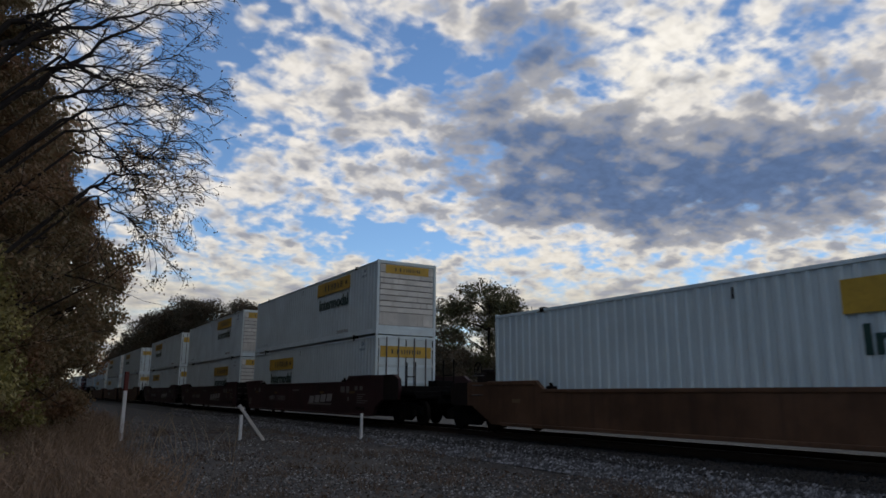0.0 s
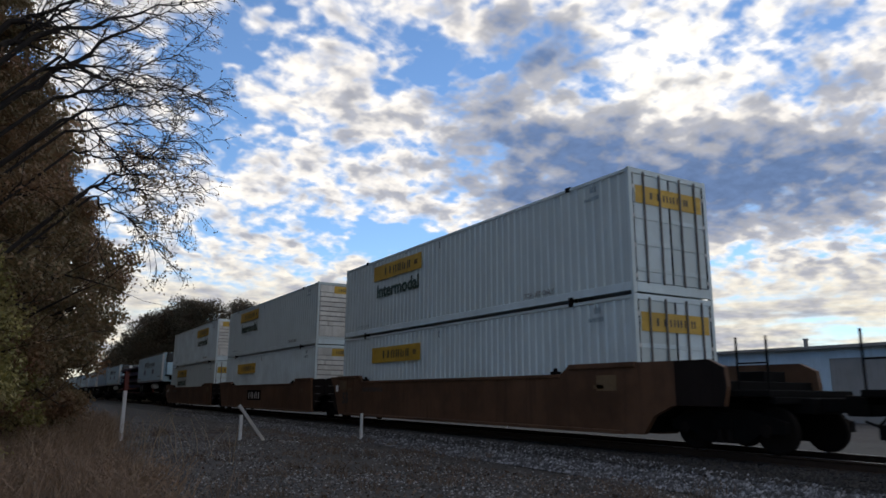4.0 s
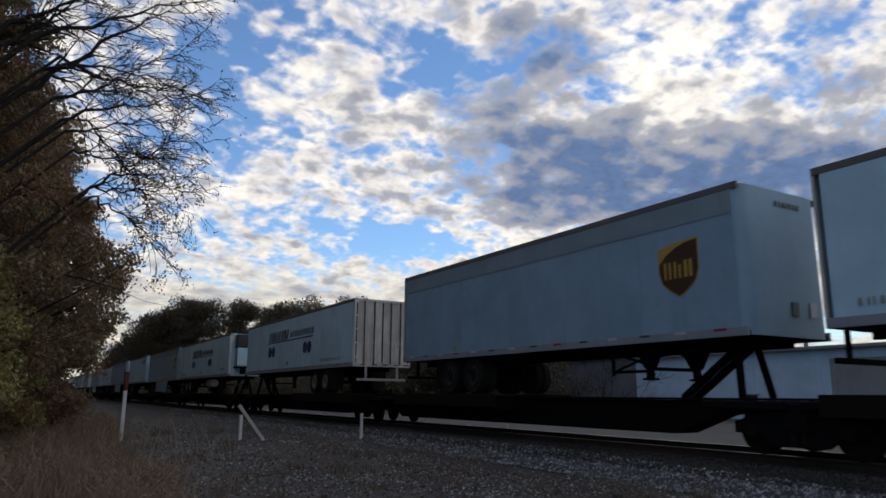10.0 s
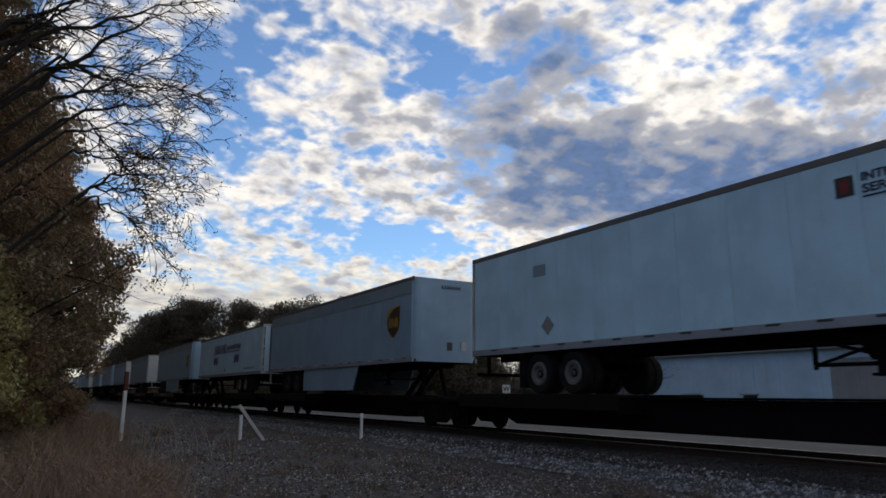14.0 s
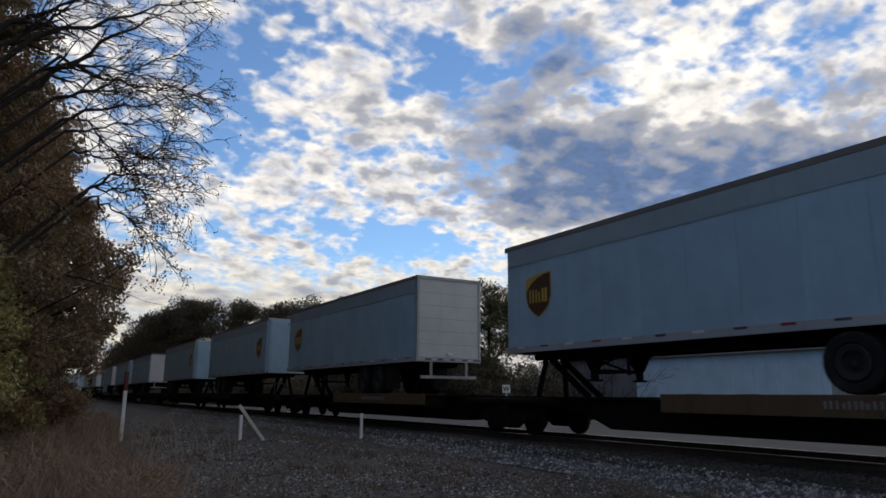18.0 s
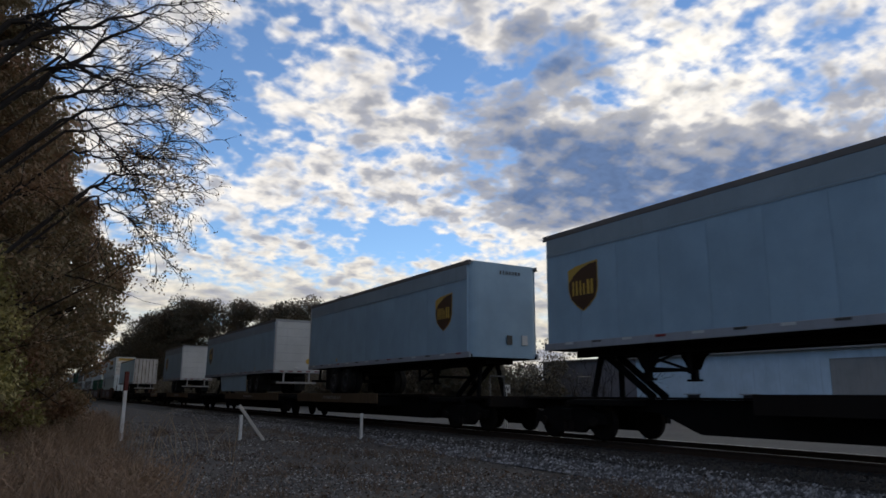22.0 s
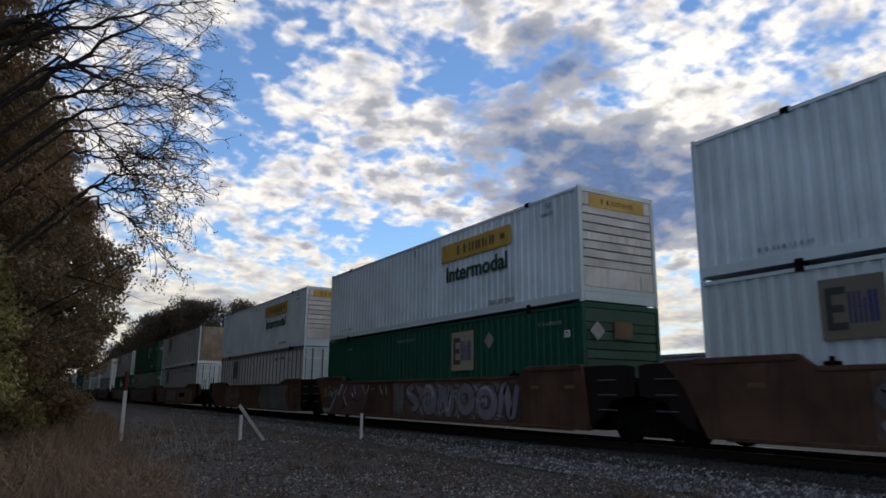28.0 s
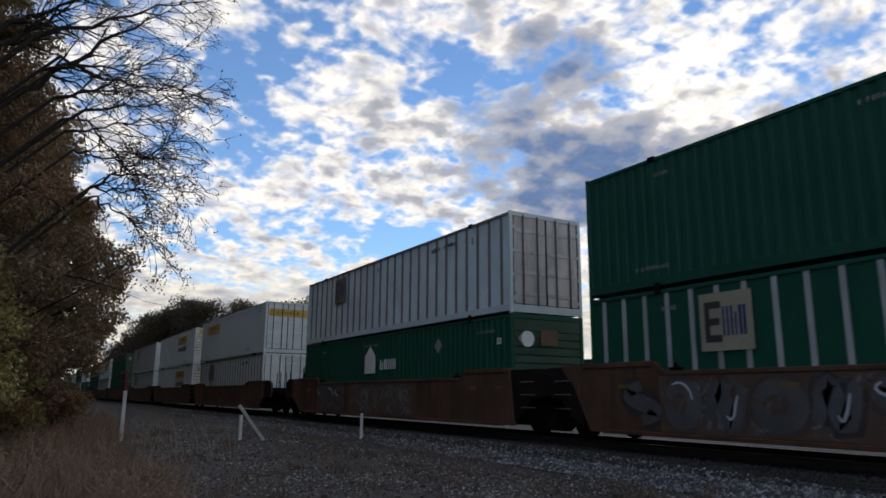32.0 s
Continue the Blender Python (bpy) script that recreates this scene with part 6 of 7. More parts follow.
def spread(a, b, step, far):
    v = [a + i * step for i in range(int((b - a) / step) + 1)]
    return [-far, -far / 3, -far / 9, -far / 30 + a] + v + [b + far / 30, far / 9 + b, far / 3 + b, far]


grid("ground", spread(-12.0, 30.0, 0.7, 4700.0), spread(-6.0, 60.0, 0.7, 4700.0), ground_height, SOIL, "bare gravelly soil beside the railway")


def bed(x, y):
    d = abs(x - TRACK)
    z = -0.20 if d < 1.75 else -0.20 - (d - 1.75) * 0.30
    return max(z, -0.56) + 0.02 * noise.noise(Vector((x * 3, y * 3, 1)))


grid("ballast_bed", [TRACK + d for d in (-3.2, -2.9, -2.6, -2.3, -2.0, -1.75, -1.4, -0.9, -0.3, 0.3, 0.9, 1.4, 1.75, 2.0, 2.3, 2.6, 2.9, 3.2)], [-60 + 0.6 * i for i in range(270)] + [110 + 12 * i for i in range(60)], bed, BALLAST, "grey crushed-stone ballast under the track", cat="ballast")
# dark strip painting the train's shade over the oily track bed
grid("track_strip", [TRACK + d for d in (-2.15, -1.9, -1.75, -1.4, -1.0, -0.5, 0, 0.5, 1.0, 1.62)], [-60 + 1.2 * i for i in range(140)] + [110 + 12 * i for i in range(60)], lambda x, y: bed(x, y) + 0.028 + 0.012 * noise.noise(Vector((x * 4, y * 4, 2))), OIL_SHADE, "dark oil-stained ballast between the rails", cat="ballast")
grid("road", [17.2, 18.6, 20.0, 22.0, 24.0], [-80 + 6 * i for i in range(60)], lambda x, y: -0.42 + 0.02 * noise.noise(Vector((x, y, 0))), PALE_ROAD, "pale gravel service road behind the track", cat="road")


def rail(x):
    prof = [(-0.037, 0.0), (0.037, 0.0), (0.037, -0.03), (0.01, -0.05), (0.01, -0.145), (0.07, -0.165), (0.07, -0.175), (-0.07, -0.175), (-0.07, -0.165), (-0.01, -0.145), (-0.01, -0.05), (-0.037, -0.03)]
    bm = bmesh.new()
    a = [bm.verts.new((px, -80, z)) for px, z in prof]
    b = [bm.verts.new((px, 820, z)) for px, z in prof]
    for i in range(len(prof)):
        j = (i + 1) % len(prof)
        bm.faces.new((a[i], a[j], b[j], b[i]))
    bmesh.ops.recalc_face_normals(bm, faces=bm.faces[:])
    r = tagged(part("rail", bm, RAILSIDE, at=pose(x, 0, 0)), "rusty steel rail with a worn bright head", "rail", "rails", "structure")
    part("rail_head", boxes((-0.030, 0.030, -80, 820, 0.0, 0.002)), STEEL, r, "bright worn running surface")
    return r


rail(TRACK - 0.755)
rail(TRACK + 0.755)
tie = shared("tie", lambda: boxes((-1.3, 1.3, -0.115, 0.115, -0.33, -0.150), bevel=0.012), TIE)
ties = tagged(new("railway_ties"), "dark timber ties in the ballast", "ties", kind="structure")
for k in range(150):
    part("tie", tie, TIE, ties, at=pose(TRACK + 0.02 * math.sin(k * 2.3), -6 + k * 0.53, 0))


# ---- gravel, weeds, foliage ----
def scatter_mesh(name, verts, faces, mat, label, cat, parent=None):
    me = bpy.data.meshes.new(name)
    me.from_pydata(verts.reshape(-1, 3).tolist() if isinstance(verts, np.ndarray) else verts, [], faces)
    me.materials.append(mat)
    ob = new(name, me)
    if parent is not None:
        ob.parent = parent
        if label:
            ob["label"] = label
        return ob
    return tagged(ob, label, cat, kind="stuff")


def stones(name, n, place, size, mat, label, seed):
    """Loose stones: squashed, skewed octahedra with cut corners, joined."""
    rng = np.random.default_rng(seed)
    pts = place(rng, n)
    n = len(pts)
    base = np.array([(1, 0, 0), (-1, 0, 0), (0, 1, 0), (0, -1, 0), (0, 0, 1), (0, 0, -.6)], float)
    tri = [(0, 2, 4), (2, 1, 4), (1, 3, 4), (3, 0, 4), (2, 0, 5), (1, 2, 5), (3, 1, 5), (0, 3, 5)]
    v = base[None] * (size * rng.uniform(0.5, 1.25, (n, 1, 1))) * rng.uniform(0.6, 1.15, (n, 6, 1))
    a = rng.uniform(0, 6.283, n)
    c, s = np.cos(a), np.sin(a)
    x, y = v[..., 0] * c[:, None] - v[..., 1] * s[:, None], v[..., 0] * s[:, None] + v[..., 1] * c[:, None]
    v = np.stack([x, y, v[..., 2] * 0.75], -1) + pts[:, None, :]
    faces = [(6 * i + t[0], 6 * i + t[1], 6 * i + t[2]) for i in range(n) for t in tri]
    return scatter_mesh(name, v, faces, mat, label, "stones")


def on_bed(rng, n):
    y = 5 + 55 * rng.uniform(0, 1, n) ** 1.7
    d = -1.75 - 0.4 * np.clip((13.0 - y) / 8.0, 0, 1) - 1.25 * rng.uniform(0, 1, n) ** 1.3
    z = np.where(np.abs(d) < 1.75, -0.20, -0.20 - (np.abs(d) - 1.75) * 0.30)
    return np.stack([TRACK + d, y, np.maximum(z, -0.5) + 0.01], -1)


def on_verge(rng, n):
    y = 5 + 35 * rng.uniform(0, 1, 2 * n) ** 1.6
    x = rng.uniform(0.5, 10.2, 2 * n)
    # bare muddy hollows hold few stones
    bare = np.array([noise.noise(Vector((a * 0.55, b * 0.28, 7.0))) + 0.25 * noise.noise(Vector((a * 2.1, b * 1.4, 2.0))) for a, b in zip(x, y)]) + 0.30 * np.clip((x - 7.4) / 1.4, 0, 1) * np.clip((10.4 - x) / 0.6, 0, 1)
    keep = np.nonzero(rng.uniform(size=2 * n) > np.clip((bare - 0.02) / 0.22, 0, 0.85))[0][:n]
    x, y = x[keep], y[keep]
    z = np.array([ground_height(a, b) for a, b in zip(x, y)])
    return np.stack([x, y, z + 0.005], -1)


stones("ballast_stones", 22000, on_bed, 0.05, STONE, "loose grey ballast stones", 4)
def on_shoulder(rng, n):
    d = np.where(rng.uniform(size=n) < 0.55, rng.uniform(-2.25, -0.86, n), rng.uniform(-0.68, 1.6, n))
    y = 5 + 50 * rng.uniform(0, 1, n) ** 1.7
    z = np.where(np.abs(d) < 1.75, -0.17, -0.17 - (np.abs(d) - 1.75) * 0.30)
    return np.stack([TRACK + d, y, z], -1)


# dark stones carry the painted shade out to the ballast shoulder
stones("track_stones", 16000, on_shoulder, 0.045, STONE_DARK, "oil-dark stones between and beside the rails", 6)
stones("verge_gravel", 30000, on_verge, 0.030, STONE_BROWN, "scattered gravel on the bare verge", 5)


def leaves(name, rng, centres, radii, counts, size, mat, parent, label=""):
    """Crowns of many small leaf quads in uneven clumps."""
    allv = []
    for c, r, n in zip(centres, radii, counts):
        d = rng.normal(size=(n, 3))
        d /= np.linalg.norm(d, axis=1, keepdims=True)
        p = np.asarray(c) + d * np.asarray(r) * (rng.uniform(0.25, 1.0, (n, 1)) ** 0.6) * rng.uniform(0.8, 1.2, (n, 1))
        u = rng.normal(size=(n, 3))
        u /= np.linalg.norm(u, axis=1, keepdims=True)
        w = np.cross(u, rng.normal(size=(n, 3)))
        w /= np.linalg.norm(w, axis=1, keepdims=True)
        k = size * rng.uniform(0.6, 1.4, (n, 1))
        allv.append(np.stack([p - u * k, p + w * k * 0.55, p + u * k, p - w * k * 0.55], 1))
    v = np.concatenate(allv)
    faces = [(4 * i, 4 * i + 1, 4 * i + 2, 4 * i + 3) for i in range(len(v))]
    return scatter_mesh(name, v, faces, mat, label, "foliage", parent)


class Wood:
    """Tapered branch segments gathered into one mesh."""

    def __init__(self, seed):
        self.v, self.f, self.tips = [], [], []
        self.r = random.Random(seed)

    def seg(self, a, b, r0, r1, n=5):
        d = (b - a).normalized()
        u = d.orthogonal().normalized()
        w = d.cross(u)
        o = len(self.v)
        for p, r in ((a, r0), (b, r1)):
            for k in range(n):
                q = 2 * math.pi * k / n
                self.v.append(tuple(p + (u * math.cos(q) + w * math.sin(q)) * r))
        for k in range(n):
            self.f.append((o + k, o + (k + 1) % n, o + n + (k + 1) % n, o + n + k))

    def branch(self, a, d, length, r, depth, droop=0.0, spread=0.75, kids=4, split=5, least=0.008):
        """A crooked limb that tapers and forks."""
        rnd = self.r
        p, d = a.copy(), d.normalized()
        step = length / split
        pts = []
        for i in range(split):
            d = (d + Vector((rnd.gauss(0, 0.13), rnd.gauss(0, 0.13), rnd.gauss(0, 0.10) - droop))).normalized()
            q = p + d * step
            self.seg(p, q, r * (1 - i / split * 0.75), r * (1 - (i + 1) / split * 0.75), 6 if r > 0.05 else 4 if r > 0.012 else 3)
            pts.append((q, d.copy(), r * (1 - (i + 1) / split * 0.75)))
            p = q
        if depth == 0:
            self.tips.append(p)
            return
        for k in range(kids):
            q, dd, rr = pts[min(split - 1, 1 + int(rnd.uniform(0, split - 1)))] if k < kids - 1 else pts[-1]
            side = dd.orthogonal().normalized()
            side.rotate(Matrix.Rotation(rnd.uniform(0, 6.283), 3, dd))
            self.branch(q, dd + side * rnd.uniform(0.4, 1.0) * spread, length * rnd.uniform(0.45, 0.72), max(least, rr * 0.62), depth - 1, droop, spread, kids, split, least)

    def mesh(self, name, parent, mat=BARK, label=""):
        return scatter_mesh(name, self.v, self.f, mat, label, "", parent)


def tree(name, label, x, y, height, crown_r, clumps, leaf_n, leaf_size, mat, seed, low=0.25, limbs=7, depth=2, lean=(0, 0), group="trees", fat=0.3):
    """Tapered trunk with limbs, and a crown of leaf clumps at the limb ends."""
    rng = np.random.default_rng(seed)
    t = tagged(new(name), label, "tree", group)
    t.location = (x, y, GZ - 0.05)
    w = Wood(seed)
    top = Vector((lean[0], lean[1], height * 0.8))
    a = Vector((0, 0, 0))
    n = 6
    spine = [a]
    for i in range(n):
        b = top * ((i + 1) / n) + Vector((w.r.gauss(0, 0.12), w.r.gauss(0, 0.12), 0))
        r = height * 0.022
        w.seg(spine[-1], b, r * (1 - i / n * 0.8), r * (1 - (i + 1) / n * 0.8), 8)
        spine.append(b)
    for k in range(limbs):
        i = w.r.uniform(low, 1.0) * n
        j = min(n - 1, int(i))
        p = spine[j].lerp(spine[j + 1], i - j)
        ang = k * 2.4 + w.r.uniform(-0.4, 0.4)
        w.branch(p, Vector((math.cos(ang), math.sin(ang), w.r.uniform(0.3, 0.9))), crown_r * w.r.uniform(0.6, 1.0), height * 0.009, depth, 0.0, 0.8, 3, 4)
    w.mesh("trunk", t)
    cs, rs, ns = [], [], []
    tips = w.tips
    for k in range(clumps):
        p = tips[int(rng.integers(len(tips)))] if rng.uniform() < 0.7 else Vector((lean[0] * .7, lean[1] * .7, 0)) + Vector((rng.normal() * crown_r * 0.45, rng.normal() * crown_r * 0.45, height * rng.uniform(low + 0.05, 0.95)))
        cs.append(tuple(p))
        k2 = rng.uniform(0.5, 1.2)
        rs.append((crown_r * fat * k2, crown_r * fat * k2, crown_r * fat * 0.75 * k2))
        ns.append(int(leaf_n / clumps * k2 * k2) + 4)
    leaves("crown", rng, cs, rs, ns, leaf_size, mat, t)
    return t


# near trees along the verge
def verge_tree(label, x, y, profile, leaf_n, leaf_size, mat, seed, clumps=110, clump_r=0.75, group="verge trees"):
    """A dense tree: crown radius by height in profile, trunk and limbs inside, leaf clumps out to an uneven edge."""
    rng = np.random.default_rng(seed)
    t = tagged(new("verge_tree" if profile[-1][0] > 4 else "verge_bush"), label, "tree" if profile[-1][0] > 4 else "bush", group)
    t.location = (x, y, GZ - 0.05)
    top = profile[-1][0]
    w = Wood(seed)
    p = Vector((0, 0, 0))
    n = 7
    for i in range(n):
        q = Vector((w.r.gauss(0, 0.10), w.r.gauss(0, 0.10), top * 0.9 * (i + 1) / n))
        r = 0.012 * top + 0.05
        w.seg(p, q, r * (1 - i / n * 0.85), r * (1 - (i + 1) / n * 0.85), 8)
        p = q
    zs, rs0 = [k[0] for k in profile], [k[1] for k in profile]
    cs, rs, ns = [], [], []
    for k in range(clumps):
        z = rng.uniform(zs[0], top)
        rad = float(np.interp(z, zs, rs0))
        a = rng.uniform(0, 6.283)
        q = max(0.0, rad - clump_r * 0.8) * rng.uniform(0.15, 1.0) ** 0.4
        c = (q * math.cos(a), q * math.sin(a), z)
        kk = rng.uniform(0.55, 1.15)
        cs.append(c)
        rs.append((clump_r * kk, clump_r * kk, clump_r * 0.75 * kk))
        ns.append(int(leaf_n / clumps * kk * kk) + 4)
        if k % 3 == 0:
            start = Vector((0, 0, max(0.3, min(top * 0.85, z - 0.35 * q))))
            d = Vector(c) - start
            if d.length > 0.4:
                w.branch(start, d, d.length * 0.95, 0.02 + 0.016 * q, 1, 0.0, 0.8, 4, 5)
    w.mesh("trunk", t)
    leaves("crown", rng, cs, rs, ns, leaf_size, mat, t)
    return t


V_LABEL = "dense dark rusty-leaved tree on the verge beside the track"
verge_tree(V_LABEL, -2.5, 20.8, ((0.6, 3.3), (2.6, 4.3), (4.4, 4.9), (5.3, 4.9), (6.2, 4.5), (6.8, 3.9), (7.6, 3.5), (9.2, 3.3), (10.0, 2.5), (11.8, 2.4), (14.5, 2.0)), 150000, 0.055, LEAF_DARK, 11, 330, 0.7)
verge_tree(V_LABEL, 0.1, 28.0, ((0.6, 2.2), (2.4, 2.6), (4.0, 3.2), (6.2, 3.2), (7.4, 2.4), (9.0, 1.2)), 45000, 0.065, LEAF_DARK, 12, 110, 0.7)
verge_tree("dark verge tree with feathery thinning outer boughs", 0.4, 32.5, ((2.2, 0.9), (3.0, 2.0), (3.7, 2.9), (5.0, 3.6), (6.6, 3.2), (7.4, 2.5), (9.4, 0.8)), 42000, 0.07, LEAF_DARK, 13, 110, 0.6)
verge_tree(V_LABEL, -1.8, 40.0, ((0.6, 3.4), (3.0, 3.9), (6.0, 3.6), (10.0, 2.0), (12.0, 0.8)), 34000, 0.10, LEAF_DARK, 14, 80, 1.0)
verge_tree(V_LABEL, -1.2, 52.0, ((0.6, 3.6), (3.0, 4.0), (6.0, 3.6), (9.0, 2.0), (12.0, 0.8)), 24000, 0.13, LEAF_DARK, 15, 70, 1.1)
verge_tree(V_LABEL, 0.2, 64.0, ((0.5, 4.6), (2.6, 4.4), (4.0, 3.6), (5.5, 3.2), (9.0, 2.0), (11.0, 0.8)), 20000, 0.15, LEAF_DARK, 16, 60, 1.2)
verge_tree(V_LABEL, 0.6, 85.0, ((0.5, 4.8), (3.0, 4.6), (6.0, 3.2), (9.0, 2.0), (11.0, 0.8)), 15000, 0.2, LEAF_DARK, 17, 60, 1.3)
verge_tree(V_LABEL, 1.0, 112.0, ((0.5, 5.2), (3.0, 5.2), (6.0, 3.6), (9.0, 2.4), (11.0, 0.8)), 13000, 0.26, LEAF_FAR, 18, 60, 1.5)
verge_tree(V_LABEL, 1.5, 150.0, ((0.5, 5.8), (3.0, 5.8), (6.0, 4.0), (9.0, 2.4), (11.0, 0.8)), 12000, 0.32, LEAF_FAR, 22, 60, 1.7)
verge_tree(V_LABEL, 1.0, 200.0, ((0.5, 6.4), (3.0, 5.6), (6.0, 4.6), (9.0, 2.4), (12.0, 0.8)), 10000, 0.4, LEAF_FAR, 23, 60, 2.0)
# tall row hidden behind the nearer trees, added to shade the far train
for k, (x, y, h) in enumerate(((-6.0, 46.0, 16.0), (-4.4, 58.0, 17.0), (-4.2, 72.0, 17.5), (-3.2, 94.0, 18.0), (-3.0, 122.0, 18.0), (-4.0, 160.0, 19.0))):
    verge_tree("tall dark tree of the wood along the verge", x, y, ((1.0, 3.4), (4.0, 4.4), (9.0, 4.6), (h - 4, 3.6), (h, 1.2)), 15000, 0.24, LEAF_FAR, 60 + k, 120, 1.7)
verge_tree("low yellow-green bush under the verge trees", -1.5, 17.4, ((0.2, 1.5), (1.0, 1.9), (2.4, 1.9), (3.6, 1.4), (4.8, 0.6)), 30000, 0.05, LEAF_GREEN, 21, 110, 0.5)
verge_tree("low yellow-green bush under the verge trees", -0.4, 21.0, ((0.2, 1.3), (0.9, 1.5), (2.0, 1.3), (3.2, 0.5)), 13000, 0.05, LEAF_GREEN, 24, 40, 0.45)


def bare_tree():
    """The thinning tree that reaches over the verge with long crooked limbs and fine twigs."""
    t = tagged(new("overhanging_tree"), "thinning tree with long bare twigs and few dry leaves", "tree", "verge trees")
    t.location = (-2.1, 18.0, GZ - 0.1)
    w = Wood(77)
    rnd = w.r
    spine = [Vector((0, 0, 0)), Vector((0.1, 0.1, 3.0)), Vector((-0.05, 0.3, 6.0)), Vector((0.1, 0.2, 9.0)), Vector((0.0, 0.3, 12.0)), Vector((0.2, 0.2, 14.5))]
    for i in range(5):
        w.seg(spine[i], spine[i + 1], 0.24 - i * 0.04, 0.20 - i * 0.04, 10)
    # limbs: where each leaves the crown's mass, where it ends, its sag and thickness
    for x0, z0, x1, z1, sag, r in ((0.76, 9.5, 2.2, 11.2, 0.0, .085), (1.38, 8.6, 4.3, 11.7, -.10, .075), (1.42, 9.8, 4.8, 11.6, -.06, .060), (1.6, 9.1, 4.8, 9.5, -.34, .042), (2.0, 9.5, 5.0, 9.3, .26, .036),
                                   (1.8, 9.0, 3.4, 8.7, .10, .036), (2.2, 7.9, 5.2, 9.1, -.08, .042), (2.3, 7.7, 4.7, 8.5, -.05, .034), (2.8, 6.2, 4.5, 7.7, .04, .040), (2.9, 6.3, 5.2, 6.8, -.06, .030),
                                   (3.0, 6.2, 4.5, 5.4, -.12, .030), (2.5, 7.2, 4.5, 7.3, .10, .030), (0.9, 10.1, 2.6, 11.3, 0.0, .070), (2.0, 8.5, 4.9, 10.7, .14, .044), (2.5, 8.2, 4.1, 6.6, -.16, .028)):
        k = max(0, min(4, int((z0 - 1.0 * x0 - 0.3) / 3)))
        a = spine[k].lerp(spine[k + 1], max(0.0, min(1.0, (z0 - 1.0 * x0 - 0.3 - spine[k].z) / 3.0)))
        yw = rnd.uniform(-0.7, 0.7)
        b, c = Vector((x0, 0.3 * yw, z0)), Vector((x1, yw, z1))
        w.seg(a, b, r * 1.3, r, 7)
        n = 12
        span = (c - b).length
        last = b
        for i in range(n):
            u = (i + 1) / n
            q = b.lerp(c, u) - Vector((0, 0, sag * 4 * u * (1 - u))) + Vector((rnd.gauss(0, 0.045), rnd.gauss(0, 0.06), rnd.gauss(0, 0.05)))
            r0, r1 = r * (1 - 0.8 * i / n), r * (1 - 0.8 * u)
            w.seg(last, q, r0, r1, 6 if r0 > 0.03 else 4)
            d = (q - last).normalized()
            for _ in range(2 if i % 3 else 1):
                side = Vector((0.25, rnd.uniform(-0.5, 0.5), rnd.choice((-0.8, 1.0)) * rnd.uniform(0.4, 1.0)))
                w.branch(q, d + side, rnd.uniform(0.5, 1.2) * (1.1 - 0.35 * u), max(0.014, r1 * 0.55), 2 if i % 2 else 1, 0.03, 0.85, 3, 5, 0.0105)
            last = q
        w.branch(last, c - b, 0.6, 0.014, 2, 0.04, 0.9, 3, 5, 0.0105)
    w.mesh("trunk", t)
    rng = np.random.default_rng(78)
    tips = [tuple(p) for p in w.tips]
    pick = [tips[i] for i in rng.choice(len(tips), min(len(tips), 2600), replace=False)]
    leaves("crown", rng, pick, [(0.10, 0.10, 0.10)] * len(pick), [1] * len(pick), 0.034, LEAF_DARK, t)
    low = [p for p in tips if p[2] < 7.4 + 0.45 * (4.0 - p[0])]
    leaves("crown", rng, low, [(0.16, 0.16, 0.14)] * len(low), [4] * len(low), 0.038, LEAF_DARK, t)
    return t


bare_tree()

# the wood behind the verge trees; its unseen height is added to shade the far train
rng = np.random.default_rng(49)
cs, rs, ns = [], [], []
for k in range(2500):
    y = 12 + 260 * rng.uniform() ** 1.4
    far_y = min(1.0, max(0.0, (y - 42) / 14))
    cs.append((-3.7 + 4.7 * far_y - abs(rng.normal()) * (3.0 - far_y) - max(0.0, 22 - y) * 0.35, y, rng.uniform(0.2, 17.0 + 4.0 * far_y + 7.0 * min(1.0, max(0.0, (y - 72) / 30)))))
    rs.append((1.9, 2.6, 1.6))
    ns.append(170)
leaves("verge_wood", rng, cs, rs, ns, 0.20, LEAF_DARK, None, "dense dark wood behind the verge trees")

# far wood beyond the track
rng = np.random.default_rng(50)
cs, rs, ns = [], [], []
line = ((15.9, 164.0, 5.5), (18.2, 162.0, 12.5), (24.6, 160.0, 19.6), (32.0, 154.0, 21.4), (43.0, 138.0, 19.4), (54.0, 122.0, 19.6))
for k in range(800):
    u = rng.uniform() * 4.999
    i = int(u)
    a, b = line[i], line[i + 1]
    q = u - i
    px, py, top = (a[j] + (b[j] - a[j]) * q for j in range(3))
    top += 0.9 * math.sin(u * 9.0) + rng.normal() * 0.7
    z = top * rng.uniform(0.03, 1.0) ** 0.7
    cs.append((px + rng.normal() * 1.2, py + abs(rng.normal()) * 5, z - 1.4))
    rs.append((2.3, 2.3, 1.5))
    ns.append(260)
leaves("far_wood", rng, cs, rs, [int(q * 1.5) for q in ns], 0.19, LEAF_FAR, None, "dark mixed wood behind the railway")
rng = np.random.default_rng(51)
cs, rs, ns = [], [], []
for k in range(420):
    u = rng.uniform() * 0.85
    cs.append((17.5 + 26 * u + rng.normal() * 0.8, 130 - 80 * u + rng.normal() * 3, rng.uniform(-0.3, 2.4 + 1.9 * u)))
    rs.append((1.4, 1.4, 1.0))
    ns.append(260)
for k in range(160):
    y = rng.uniform(200, 440)
    side = k % 2
    cs.append((rng.uniform(18.0, 27.0) if side else rng.uniform(-8.0, 6.0), y, rng.uniform(0, 7.0)))
    rs.append((2.6, 3.0, 1.8))
    ns.append(300)
